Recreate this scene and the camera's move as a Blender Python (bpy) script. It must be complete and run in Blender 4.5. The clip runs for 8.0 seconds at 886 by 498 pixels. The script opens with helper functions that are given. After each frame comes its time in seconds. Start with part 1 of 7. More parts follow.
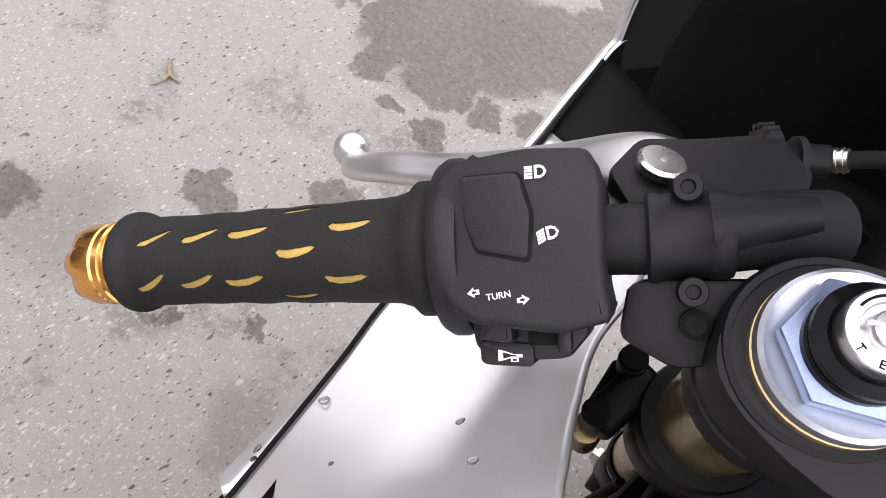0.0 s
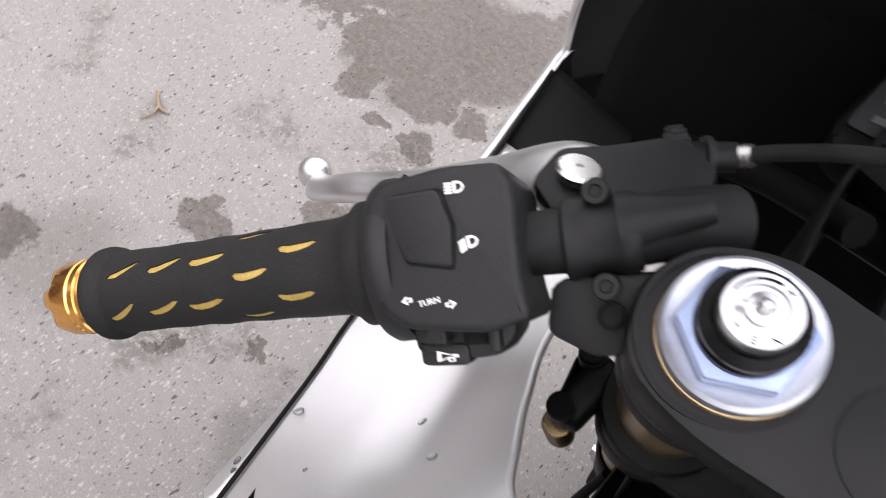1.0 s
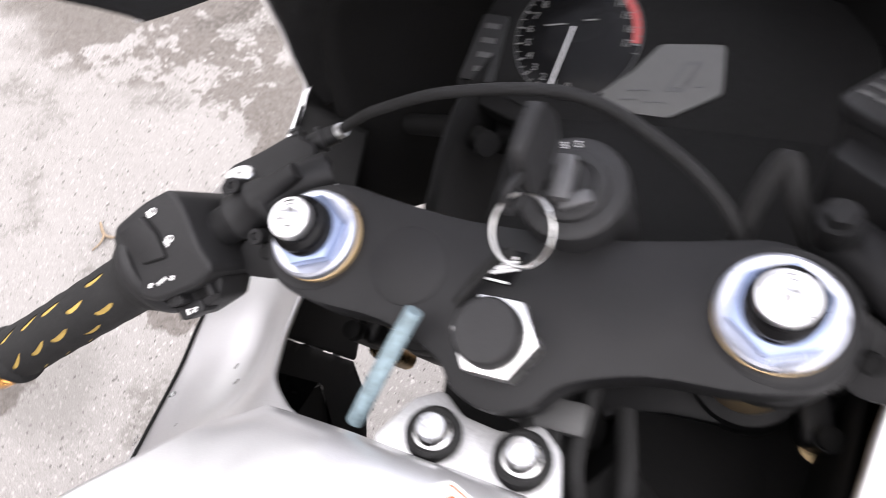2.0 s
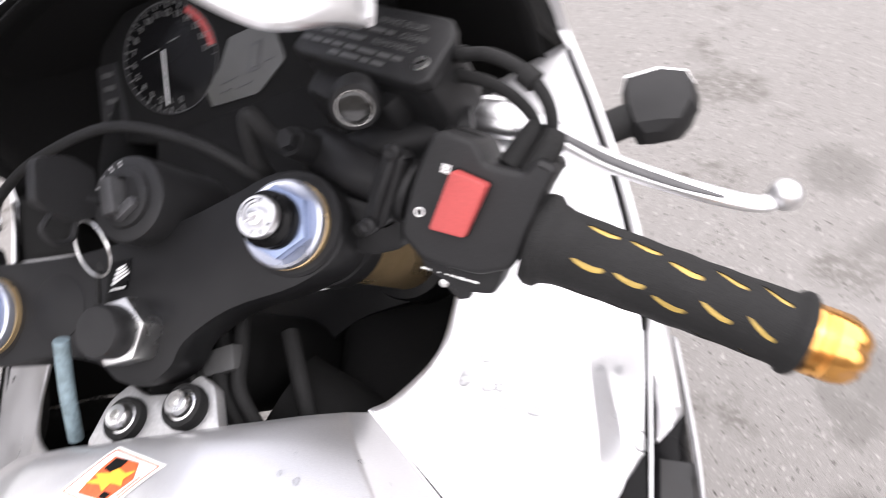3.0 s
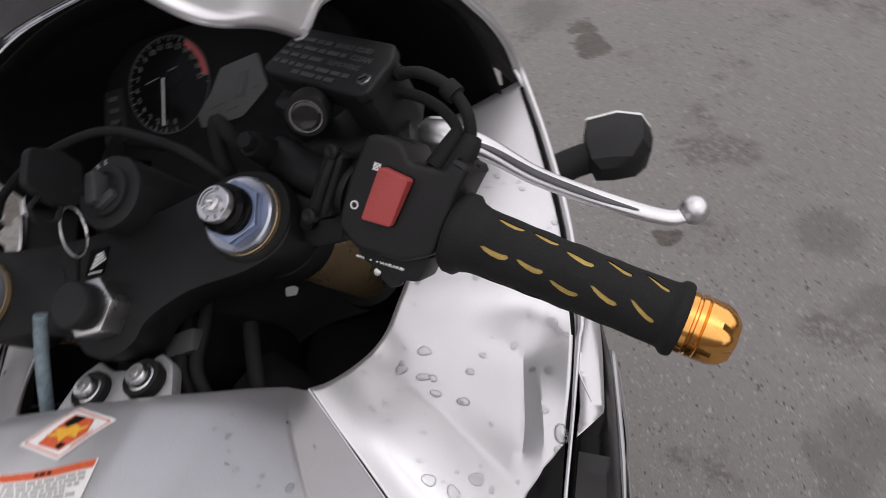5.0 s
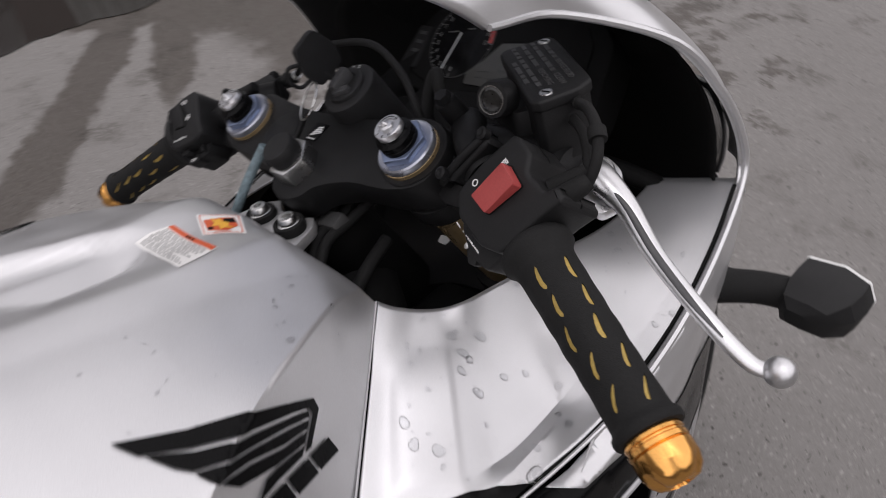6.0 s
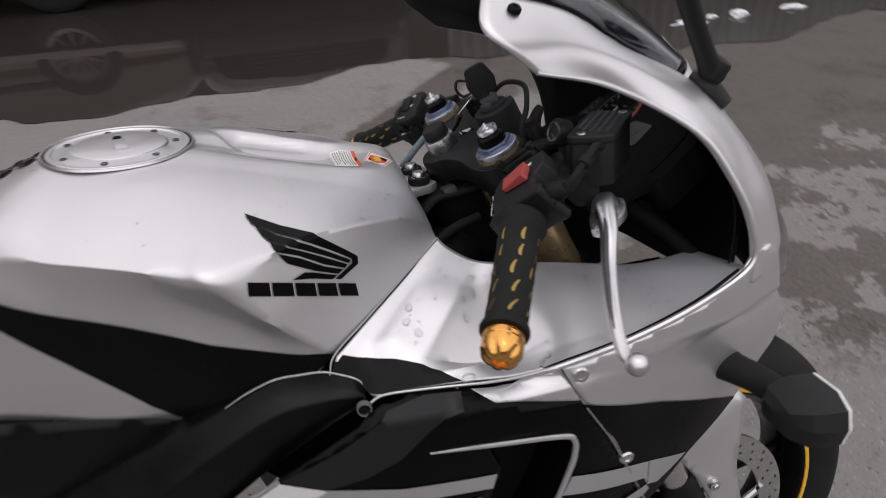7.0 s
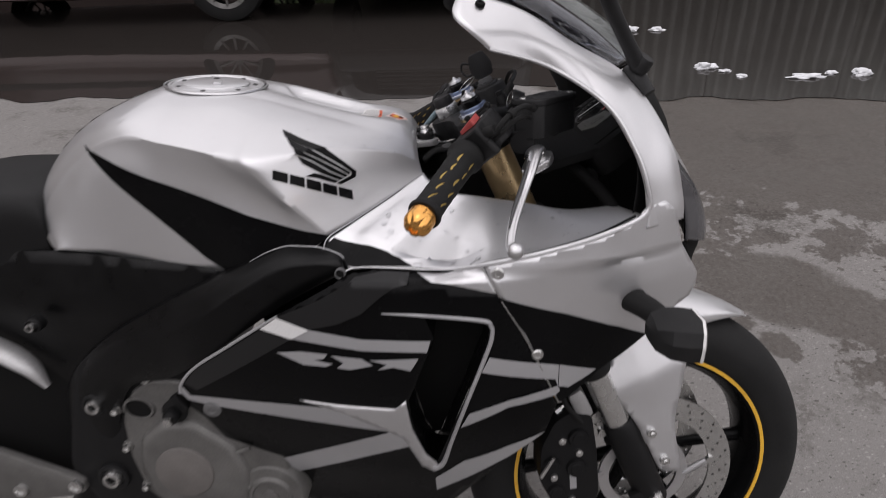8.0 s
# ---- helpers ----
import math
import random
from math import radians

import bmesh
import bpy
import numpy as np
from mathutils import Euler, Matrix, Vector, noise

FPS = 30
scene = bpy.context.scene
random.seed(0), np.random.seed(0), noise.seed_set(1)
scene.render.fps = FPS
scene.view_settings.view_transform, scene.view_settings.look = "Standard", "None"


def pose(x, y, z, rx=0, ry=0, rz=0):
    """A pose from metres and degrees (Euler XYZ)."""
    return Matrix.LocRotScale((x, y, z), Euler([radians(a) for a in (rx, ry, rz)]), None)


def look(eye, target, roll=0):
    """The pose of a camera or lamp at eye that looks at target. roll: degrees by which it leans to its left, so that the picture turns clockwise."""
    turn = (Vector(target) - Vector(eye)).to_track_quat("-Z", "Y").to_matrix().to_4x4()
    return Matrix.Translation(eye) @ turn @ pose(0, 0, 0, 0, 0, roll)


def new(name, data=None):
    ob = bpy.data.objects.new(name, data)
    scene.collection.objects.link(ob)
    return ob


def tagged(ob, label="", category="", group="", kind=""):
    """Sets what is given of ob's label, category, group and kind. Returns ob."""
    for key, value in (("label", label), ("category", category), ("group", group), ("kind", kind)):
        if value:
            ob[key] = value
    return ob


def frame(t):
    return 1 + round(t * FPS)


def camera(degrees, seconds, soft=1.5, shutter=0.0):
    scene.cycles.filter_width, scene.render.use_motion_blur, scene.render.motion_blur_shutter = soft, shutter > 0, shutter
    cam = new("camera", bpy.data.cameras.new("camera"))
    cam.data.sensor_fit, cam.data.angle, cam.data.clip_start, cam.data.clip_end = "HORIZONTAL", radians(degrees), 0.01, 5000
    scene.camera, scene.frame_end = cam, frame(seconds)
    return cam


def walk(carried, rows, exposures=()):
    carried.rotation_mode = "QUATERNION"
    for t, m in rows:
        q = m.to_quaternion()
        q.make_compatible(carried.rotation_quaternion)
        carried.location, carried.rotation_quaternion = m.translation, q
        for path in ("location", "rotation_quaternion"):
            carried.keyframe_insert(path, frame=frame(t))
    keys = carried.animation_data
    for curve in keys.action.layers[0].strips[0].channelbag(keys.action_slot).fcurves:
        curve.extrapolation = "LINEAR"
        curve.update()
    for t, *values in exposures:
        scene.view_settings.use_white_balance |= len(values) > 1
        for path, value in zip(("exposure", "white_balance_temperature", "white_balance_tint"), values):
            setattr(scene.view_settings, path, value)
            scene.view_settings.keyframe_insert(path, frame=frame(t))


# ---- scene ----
from mathutils import geometry
from mathutils.bvhtree import BVHTree

# ---- camera and walk ----
cam = camera(67.4, 8.0, 0.9, 0.5)
PATH = [
    (0, pose(-0.3114, -0.1261, 1.0166, 30.71, -15.05, 46.99)),
    (0.5, pose(-0.3102, -0.1229, 1.0212, 31.03, -14.68, 46.64)),
    (1, pose(-0.2922, -0.1195, 1.0379, 32.29, -12.56, 43.78)),
    (1.2, pose(-0.2689, -0.1206, 1.0523, 32.97, -10.22, 41.34)),
    (2.3, pose(-0.0374, -0.1290, 1.1628, 37.32, 4.90, 22.94)),
    (2.5, pose(0.0144, -0.1173, 1.1613, 37.20, 8.11, 20.04)),
    (2.7, pose(0.0476, -0.1237, 1.1615, 36.06, 8.80, 15.05)),
    (3, pose(0.0705, -0.1352, 1.1950, 31.69, 9.33, 2.90)),
    (3.5, pose(0.0931, -0.1727, 1.2093, 33.25, 10.36, -6.35)),
    (4, pose(0.0851, -0.1750, 1.2102, 35.07, 9.70, -6.11)),
    (4.2, pose(0.0881, -0.1717, 1.2090, 34.70, 9.68, -5.57)),
    (5.3, pose(0.1501, -0.1885, 1.1991, 39.25, 8.16, 18.04)),
    (5.5, pose(0.1744, -0.1799, 1.2071, 39.76, 7.15, 28.94)),
    (6, pose(0.2437, -0.1692, 1.2092, 44.31, 6.21, 46.69)),
    (6.5, pose(0.3669, -0.1586, 1.2246, 48.65, 3.59, 64.99)),
    (7, pose(0.5207, -0.0997, 1.2465, 54.12, 3.25, 79.65)),
    (7.5, pose(0.6539, 0.0180, 1.2603, 57.18, 1.73, 89.04)),
    (8, pose(0.7907, 0.0503, 1.2563, 57.72, 2.16, 92.50)),
]
walk(cam, PATH, [(0, 1.93, 6500, 17), (0.5, 1.86, 6500, 17), (1.2, 1.92, 6500, 17), (2.5, 2.7, 6500, 17), (3, 2.05, 6500, 17), (3.5, 1.29, 6500, 17), (4.2, 0.8, 6500, 17), (5.3, 0.43, 6500, 17), (6, 0.44, 6500, 17), (6.5, 0.58, 6500, 17), (7, 0.39, 6500, 17), (7.5, 0.24, 6500, 17), (8, 0.5, 6500, 17)])

# ---- world and light: bright overcast sky ----
world = bpy.data.worlds.new("overcast_sky")
scene.world = world
world.use_nodes = True
wn = world.node_tree
wn.nodes.clear()
sky = wn.nodes.new("ShaderNodeTexSky")
sky.sky_type = "NISHITA"
sky.sun_disc = False
sky.sun_elevation = radians(78)
sky.sun_rotation = radians(95)
sky.air_density, sky.dust_density, sky.ozone_density = 1.0, 1.2, 1.0
grey = wn.nodes.new("ShaderNodeHueSaturation")
grey.inputs["Saturation"].default_value = 0.04
bg = wn.nodes.new("ShaderNodeBackground")
bg.inputs["Strength"].default_value = 0.14
wout = wn.nodes.new("ShaderNodeOutputWorld")
wn.links.new(sky.outputs[0], grey.inputs["Color"])
wn.links.new(grey.outputs[0], bg.inputs["Color"])
wn.links.new(bg.outputs[0], wout.inputs[0])
sun_data = bpy.data.lights.new("sun", "SUN")
sun_data.energy, sun_data.angle, sun_data.color = 0.95, radians(150), (1.0, 0.98, 0.95)
sun = new("sun", sun_data)
sun.matrix_world = look((2.0, -0.1, 5.2), (0, 0, 0))

# ---- materials ----


def material(name, base, rough=0.5, metal=0.0, grain=0.0, scale=200.0, bump=0.0, bump_scale=300.0, coat=0.0,
             blotch=0.0, blotch_scale=8.0, rough_var=0.0, spec=0.5):
    m = bpy.data.materials.new(name)
    m.use_nodes = True
    nt = m.node_tree
    b = nt.nodes["Principled BSDF"]
    b.inputs["Base Color"].default_value = (*base, 1)
    b.inputs["Roughness"].default_value = rough
    b.inputs["Metallic"].default_value = metal
    b.inputs["Specular IOR Level"].default_value = spec
    b.inputs["Coat Weight"].default_value = coat
    b.inputs["Coat Roughness"].default_value = 0.06
    tc = nt.nodes.new("ShaderNodeTexCoord")

    def tex(s, detail=3.0):
        n = nt.nodes.new("ShaderNodeTexNoise")
        n.inputs["Scale"].default_value = s
        n.inputs["Detail"].default_value = detail
        nt.links.new(tc.outputs["Object"], n.inputs["Vector"])
        return n.outputs["Fac"]

    def ramp(fac, lo, hi):
        r = nt.nodes.new("ShaderNodeMapRange")
        r.inputs["From Min"].default_value, r.inputs["From Max"].default_value = 0.25, 0.75
        r.inputs["To Min"].default_value, r.inputs["To Max"].default_value = lo, hi
        nt.links.new(fac, r.inputs["Value"])
        return r.outputs[0]

    factor = None
    for amount, s in ((grain, scale), (blotch, blotch_scale)):
        if amount:
            f = ramp(tex(s), 1 - amount, 1 + amount)
            if factor is None:
                factor = f
            else:
                mul = nt.nodes.new("ShaderNodeMath")
                mul.operation = "MULTIPLY"
                nt.links.new(factor, mul.inputs[0])
                nt.links.new(f, mul.inputs[1])
                factor = mul.outputs[0]
    if factor is not None:
        v = nt.nodes.new("ShaderNodeVectorMath")
        v.operation = "SCALE"
        v.inputs[0].default_value = base
        nt.links.new(factor, v.inputs["Scale"])
        nt.links.new(v.outputs[0], b.inputs["Base Color"])
    if rough_var:
        nt.links.new(ramp(tex(35.0, 5.0), max(rough - rough_var, 0.02), rough + rough_var), b.inputs["Roughness"])
    if bump:
        bp = nt.nodes.new("ShaderNodeBump")
        bp.inputs["Strength"].default_value = bump
        bp.inputs["Distance"].default_value = 0.001
        nt.links.new(tex(bump_scale), bp.inputs["Height"])
        nt.links.new(bp.outputs[0], b.inputs["Normal"])
    return m


SILVER = material("silver_metallic_paint", (0.66, 0.66, 0.67), 0.42, 0.85, grain=0.10, scale=2500, coat=0.45, blotch=0.03, rough_var=0.05)
BLACK_PAINT = material("black_gloss_paint", (0.0035, 0.0035, 0.0038), 0.25, 0.0, grain=0.2, scale=1500, coat=0.0, spec=0.10, blotch=0.2, rough_var=0.06)
GREY_STRIPE = material("grey_stripe_paint", (0.41, 0.41, 0.42), 0.35, 0.4, grain=0.05, scale=2500, coat=0.5, blotch=0.05)
BLACK_PLASTIC = material("black_textured_plastic", (0.0095, 0.0095, 0.010), 0.55, spec=0.3, grain=0.25, scale=900, bump=0.18, bump_scale=2600, blotch=0.15, blotch_scale=30, rough_var=0.08)
SATIN_BLACK = material("satin_black_alloy", (0.008, 0.008, 0.0084), 0.48, 0.0, spec=0.2, grain=0.12, scale=1200, bump=0.12, bump_scale=2500, blotch=0.12, blotch_scale=25, rough_var=0.07)
DARK = material("matt_black_plastic", (0.005, 0.005, 0.005), 0.75, spec=0.15, grain=0.2, scale=300, bump=0.2, bump_scale=600)
RUBBER = material("black_rubber", (0.0105, 0.0105, 0.0105), 0.75, spec=0.25, grain=0.25, scale=700, bump=0.4, bump_scale=1400, blotch=0.2, blotch_scale=40)
TYRE = material("tyre_rubber", (0.010, 0.010, 0.010), 0.8, spec=0.3, grain=0.2, scale=400, bump=0.4, bump_scale=700, blotch=0.25, blotch_scale=15)
GOLD = material("gold_anodised_aluminium", (0.82, 0.42, 0.12), 0.22, 1.0, grain=0.06, scale=900, blotch=0.08, blotch_scale=60, rough_var=0.08)
SLOT_GOLD = material("gold_inlay", (0.42, 0.29, 0.075), 0.5, 0.25, grain=0.15, scale=700, blotch=0.12, blotch_scale=60)
BLUE_ANOD = material("pale_blue_anodised_aluminium", (0.46, 0.48, 0.54), 0.3, 0.85, grain=0.06, scale=900, blotch=0.1, blotch_scale=80, rough_var=0.1)
DEEP_BLUE = material("blue_anodised_hex", (0.22, 0.27, 0.40), 0.3, 0.8, grain=0.08, scale=900, blotch=0.1, blotch_scale=80)
STEEL = material("machined_steel", (0.62, 0.62, 0.61), 0.28, 1.0, grain=0.08, scale=1100, blotch=0.1, blotch_scale=60, rough_var=0.1)
ALLOY = material("polished_alloy", (0.66, 0.66, 0.67), 0.36, 1.0, grain=0.05, scale=900, bump=0.05, bump_scale=500, blotch=0.06, blotch_scale=40, rough_var=0.1)
CAST_ALLOY = material("cast_alloy", (0.50, 0.50, 0.50), 0.45, 0.7, grain=0.12, scale=500, bump=0.25, bump_scale=900, blotch=0.15, blotch_scale=20, rough_var=0.1)
BRONZE = material("bronze_fork_tube", (0.48, 0.35, 0.19), 0.3, 0.75, grain=0.08, scale=600, blotch=0.2, blotch_scale=30, rough_var=0.1)
RED = material("red_switch_plastic", (0.38, 0.058, 0.054), 0.5, grain=0.08, scale=700, bump=0.15, bump_scale=1200)
WHITE_MARK = material("white_print", (0.75, 0.75, 0.74), 0.5, grain=0.12, scale=900)
GREY_MARK = material("raised_moulding", (0.05, 0.05, 0.05), 0.5, grain=0.1, scale=900)
STICKER_WHITE = material("white_sticker", (0.82, 0.81, 0.79), 0.4, grain=0.04, scale=400)
PRINT = material("grey_print", (0.20, 0.20, 0.20), 0.5, grain=0.1, scale=900)
STICKER_RED = material("orange_red_print", (0.62, 0.10, 0.03), 0.4, grain=0.15, scale=500)
STICKER_YELLOW = material("yellow_print", (0.80, 0.42, 0.04), 0.4, grain=0.12, scale=500)
GRIME_BLUE = material("pale_blue_sheathing", (0.14, 0.19, 0.21), 0.6, grain=0.3, scale=300, bump=0.3, bump_scale=300, blotch=0.3, blotch_scale=60)
CAST_DARK = material("dark_cast_zinc", (0.075, 0.075, 0.077), 0.42, 0.4, grain=0.12, scale=900, bump=0.15, bump_scale=1500, blotch=0.2, blotch_scale=60)
LCD = material("lcd_glass", (0.06, 0.06, 0.056), 0.35, grain=0.05, scale=100)
ENGINE = material("grey_engine_casting", (0.145, 0.142, 0.136), 0.5, 0.5, grain=0.15, scale=400, bump=0.3, bump_scale=900, blotch=0.25, blotch_scale=18, rough_var=0.1)
YELLOW_LINE = material("yellow_rim_tape", (0.75, 0.42, 0.04), 0.45, grain=0.08, scale=300, blotch=0.1)
SEAT_VINYL = material("black_seat_vinyl", (0.007, 0.007, 0.0073), 0.5, spec=0.2, grain=0.15, scale=900, bump=0.35, bump_scale=1200, blotch=0.1)
RING = material("worn_grey_plastic", (0.11, 0.11, 0.11), 0.5, grain=0.15, scale=800, blotch=0.2, blotch_scale=90)
TAPE_WHITE = material("white_tape", (0.70, 0.70, 0.69), 0.5, grain=0.06, scale=300)


def glass(name, tint, rough=0.03):
    m = bpy.data.materials.new(name)
    m.use_nodes = True
    b = m.node_tree.nodes["Principled BSDF"]
    b.inputs["Base Color"].default_value = (*tint, 1)
    b.inputs["Roughness"].default_value = rough
    b.inputs["Transmission Weight"].default_value = 1.0
    b.inputs["IOR"].default_value = 1.45
    return m


HEADLIGHT = material("smoked_headlight_lens", (0.06, 0.06, 0.065), 0.12, spec=0.5, coat=0.8, grain=0.05, scale=200, blotch=0.15)
SMOKE = glass("smoke_acrylic", (0.45, 0.47, 0.52))
CLEAR = glass("clear_lens", (0.92, 0.93, 0.95), 0.05)
WATER = bpy.data.materials.new("rain_water")
WATER.use_nodes = True
wt = WATER.node_tree
wt.nodes.clear()
w_clear, w_bend, w_gloss = (wt.nodes.new(k) for k in ("ShaderNodeBsdfTransparent", "ShaderNodeBsdfRefraction", "ShaderNodeBsdfGlossy"))
w_clear.inputs["Color"].default_value = (0.97, 0.975, 0.98, 1)
w_bend.inputs["Roughness"].default_value, w_bend.inputs["IOR"].default_value = 0.0, 1.33
w_gloss.inputs["Roughness"].default_value = 0.02
w_body, w_mix, w_rim, w_out = (wt.nodes.new(k) for k in ("ShaderNodeMixShader", "ShaderNodeMixShader", "ShaderNodeFresnel", "ShaderNodeOutputMaterial"))
w_body.inputs[0].default_value = 0.18
w_rim.inputs["IOR"].default_value = 1.5
for a, b in ((w_clear.outputs[0], w_body.inputs[1]), (w_bend.outputs[0], w_body.inputs[2]), (w_rim.outputs[0], w_mix.inputs[0]), (w_body.outputs[0], w_mix.inputs[1]), (w_gloss.outputs[0], w_mix.inputs[2]), (w_mix.outputs[0], w_out.inputs["Surface"])):
    wt.links.new(a, b)

# ---- shape tools ----
I4 = Matrix.Identity(4)


def spline(pts, n, closed=False):
    """n points on a smooth curve through pts."""
    p = [Vector(q) for q in pts]
    k = len(p)
    out = []
    spans = k if closed else k - 1
    for i in range(n):
        s = i * spans / (n if closed else n - 1)
        a = min(int(s), spans - 1)
        f = s - a
        if closed:
            q = [p[(a + j) % k] for j in (-1, 0, 1, 2)]
        else:
            q = [p[a - 1] if a else 2 * p[0] - p[1], p[a], p[a + 1], p[a + 2] if a + 2 < k else 2 * p[-1] - p[-2]]
        out.append(0.5 * ((2 * q[1]) + (q[2] - q[0]) * f + (2 * q[0] - 5 * q[1] + 4 * q[2] - q[3]) * f * f
                          + (3 * q[1] - q[0] - 3 * q[2] + q[3]) * f ** 3))
    return out


def loft(curves, nu, nv, closed=False):
    """A smooth sheet through the curves; nv points along each, nu across."""
    lines = [spline(c, nv, closed) for c in curves]
    cols = [spline([ln[j] for ln in lines], nu) for j in range(nv)]
    v = [cols[j][i] for i in range(nu) for j in range(nv)]
    f = []
    for i in range(nu - 1):
        for j in range(nv if closed else nv - 1):
            k = (j + 1) % nv
            f.append((i * nv + j, i * nv + k, (i + 1) * nv + k, (i + 1) * nv + j))
    return v, f


def lathe(profile, seg=32, m=I4, sweep=360.0):
    """Turns (radius, height) pairs about z."""
    v, f = [], []
    full = sweep >= 359.9
    k = seg if full else seg + 1
    for r, z in profile:
        for i in range(k):
            a = radians(sweep) * i / seg
            v.append(m @ Vector((max(r, 1e-5) * math.cos(a), max(r, 1e-5) * math.sin(a), z)))
    for j in range(len(profile) - 1):
        for i in range(seg):
            n = (i + 1) % k if full else i + 1
            f.append((j * k + i, j * k + n, (j + 1) * k + n, (j + 1) * k + i))
    return v, f


def tube(pts, r, seg=10, n=None, flat=1.0):
    """A round rod along a smooth curve; r may be a list of radii."""
    n = n or max(2, 6 * (len(pts) - 1))
    p = spline(pts, n)
    rad = [r] * n if not isinstance(r, (list, tuple)) else [s[0] for s in spline([(q, 0, 0) for q in r], n)]
    v, f = [], []
    up = Vector((0.13, 0.21, 0.97))
    for i in range(n):
        t = (p[min(i + 1, n - 1)] - p[max(i - 1, 0)]).normalized()
        a = t.cross(up).normalized()
        b = a.cross(t)
        up = b
        for j in range(seg):
            w = 2 * math.pi * j / seg
            v.append(p[i] + a * (rad[i] * math.cos(w)) + b * (rad[i] * flat * math.sin(w)))
    for i in range(n - 1):
        for j in range(seg):
            k = (j + 1) % seg
            f.append((i * seg + j, i * seg + k, (i + 1) * seg + k, (i + 1) * seg + j))
    f.append(tuple(range(seg)))
    f.append(tuple((n - 1) * seg + j for j in reversed(range(seg))))
    return v, f


def grab(bm, m):
    bm.verts.index_update()
    v = [m @ q.co for q in bm.verts]
    f = [tuple(q.index for q in face.verts) for face in bm.faces]
    bm.free()
    return v, f


def box(x, y, z, m=I4, bev=0.002, seg=2):
    bm = bmesh.new()
    bmesh.ops.create_cube(bm, size=1.0, matrix=Matrix.Diagonal((x, y, z, 1)))
    if bev:
        bmesh.ops.bevel(bm, geom=bm.edges[:], offset=min(bev, 0.45 * min(x, y, z)), segments=seg, profile=0.6, affect="EDGES")
    return grab(bm, m)


def prism(outline, z0, z1, m=I4, bev=0.0015, seg=2, top=1.0):
    """An outline in x, y, drawn out from z0 to z1, its edges rounded; top: how far the upper face shrinks."""
    bm = bmesh.new()
    c = sum((Vector((q[0], q[1], 0)) for q in outline), Vector()) / len(outline)
    lo = [bm.verts.new((q[0], q[1], z0)) for q in outline]
    hi = [bm.verts.new((c.x + (q[0] - c.x) * top, c.y + (q[1] - c.y) * top, z1)) for q in outline]
    n = len(outline)
    bm.faces.new(lo[::-1])
    bm.faces.new(hi)
    for i in range(n):
        bm.faces.new((lo[i], lo[(i + 1) % n], hi[(i + 1) % n], hi[i]))
    bmesh.ops.recalc_face_normals(bm, faces=bm.faces[:])
    if bev:
        rim = [e for e in bm.edges if len(e.link_faces) == 2 and e.calc_face_angle(0) > 0.5]
        bmesh.ops.bevel(bm, geom=rim, offset=bev, segments=seg, profile=0.6, affect="EDGES")
    return grab(bm, m)


def inside(x, y, poly):
    hit, j = False, len(poly) - 1
    for i in range(len(poly)):
        if (poly[i][1] > y) != (poly[j][1] > y) and x < (poly[j][0] - poly[i][0]) * (y - poly[i][1]) / (poly[j][1] - poly[i][1]) + poly[i][0]:
            hit = not hit
        j = i
    return hit


def refine(outline, step):
    out = []
    for i, q in enumerate(outline):
        nx = outline[(i + 1) % len(outline)]
        n = max(1, int(math.dist(q, nx) / step))
        out += [(q[0] + (nx[0] - q[0]) * k / n, q[1] + (nx[1] - q[1]) * k / n) for k in range(n)]
    return out


def flat_mesh(outline, step, holes=()):
    """Even triangles that fill an outline, less its holes, as points in two dimensions and faces."""
    loops = [refine(o, step) for o in (outline, *holes)]
    pts, edges = [], []
    for lp in loops:
        s = len(pts)
        pts += lp
        edges += [(s + i, s + (i + 1) % len(lp)) for i in range(len(lp))]
    xs, ys = [q[0] for q in outline], [q[1] for q in outline]
    nx, ny = int((max(xs) - min(xs)) / step) + 1, int((max(ys) - min(ys)) / step) + 1
    for i in range(nx + 1):
        for j in range(ny + 1):
            x, y = min(xs) + (i + 0.5 * (j % 2)) * step, min(ys) + j * step
            if inside(x, y, loops[0]) and not any(inside(x, y, h) for h in loops[1:]):
                if min((x - q[0]) ** 2 + (y - q[1]) ** 2 for lp in loops for q in lp) > (0.45 * step) ** 2:
                    pts.append((x, y))
    vv, _, ff, _, _, _ = geometry.delaunay_2d_cdt([Vector(q) for q in pts], edges, [], 0, 1e-6)
    keep = []
    for f in ff:
        cx, cy = sum(vv[i][0] for i in f) / 3, sum(vv[i][1] for i in f) / 3
        if inside(cx, cy, loops[0]) and not any(inside(cx, cy, h) for h in loops[1:]):
            keep.append(tuple(f))
    return [tuple(q) for q in vv], keep


def sheet(outline, fn, step=0.012, holes=()):
    """A panel whose outline is given in two coordinates and raised into space by fn."""
    v, f = flat_mesh(outline, step, holes)
    return [Vector(fn(*q)) for q in v], f


def moved(shape, m):
    return [m @ Vector(q) for q in shape[0]], shape[1]


YAW = 4.4                      # how far the motorcycle's own middle plane is turned about z
MID = pose(0, 0, 0, 0, 0, YAW) @ Matrix.Diagonal((-1, 1, 1, 1)) @ pose(0, 0, 0, 0, 0, -YAW)


def mirrored(shape):
    """The same shape on the motorcycle's other side."""
    return [MID @ Vector(q) for q in shape[0]], [tuple(reversed(f)) for f in shape[1]]


def centred(rows, reach=0.2):
    """Rows drawn about x = 0, their inner ends brought onto the middle plane."""
    k = -math.tan(radians(YAW))
    return [[(q[0] + k * q[1] * max(0.0, 1 - q[0] / reach), q[1], q[2]) for q in row] for row in rows]


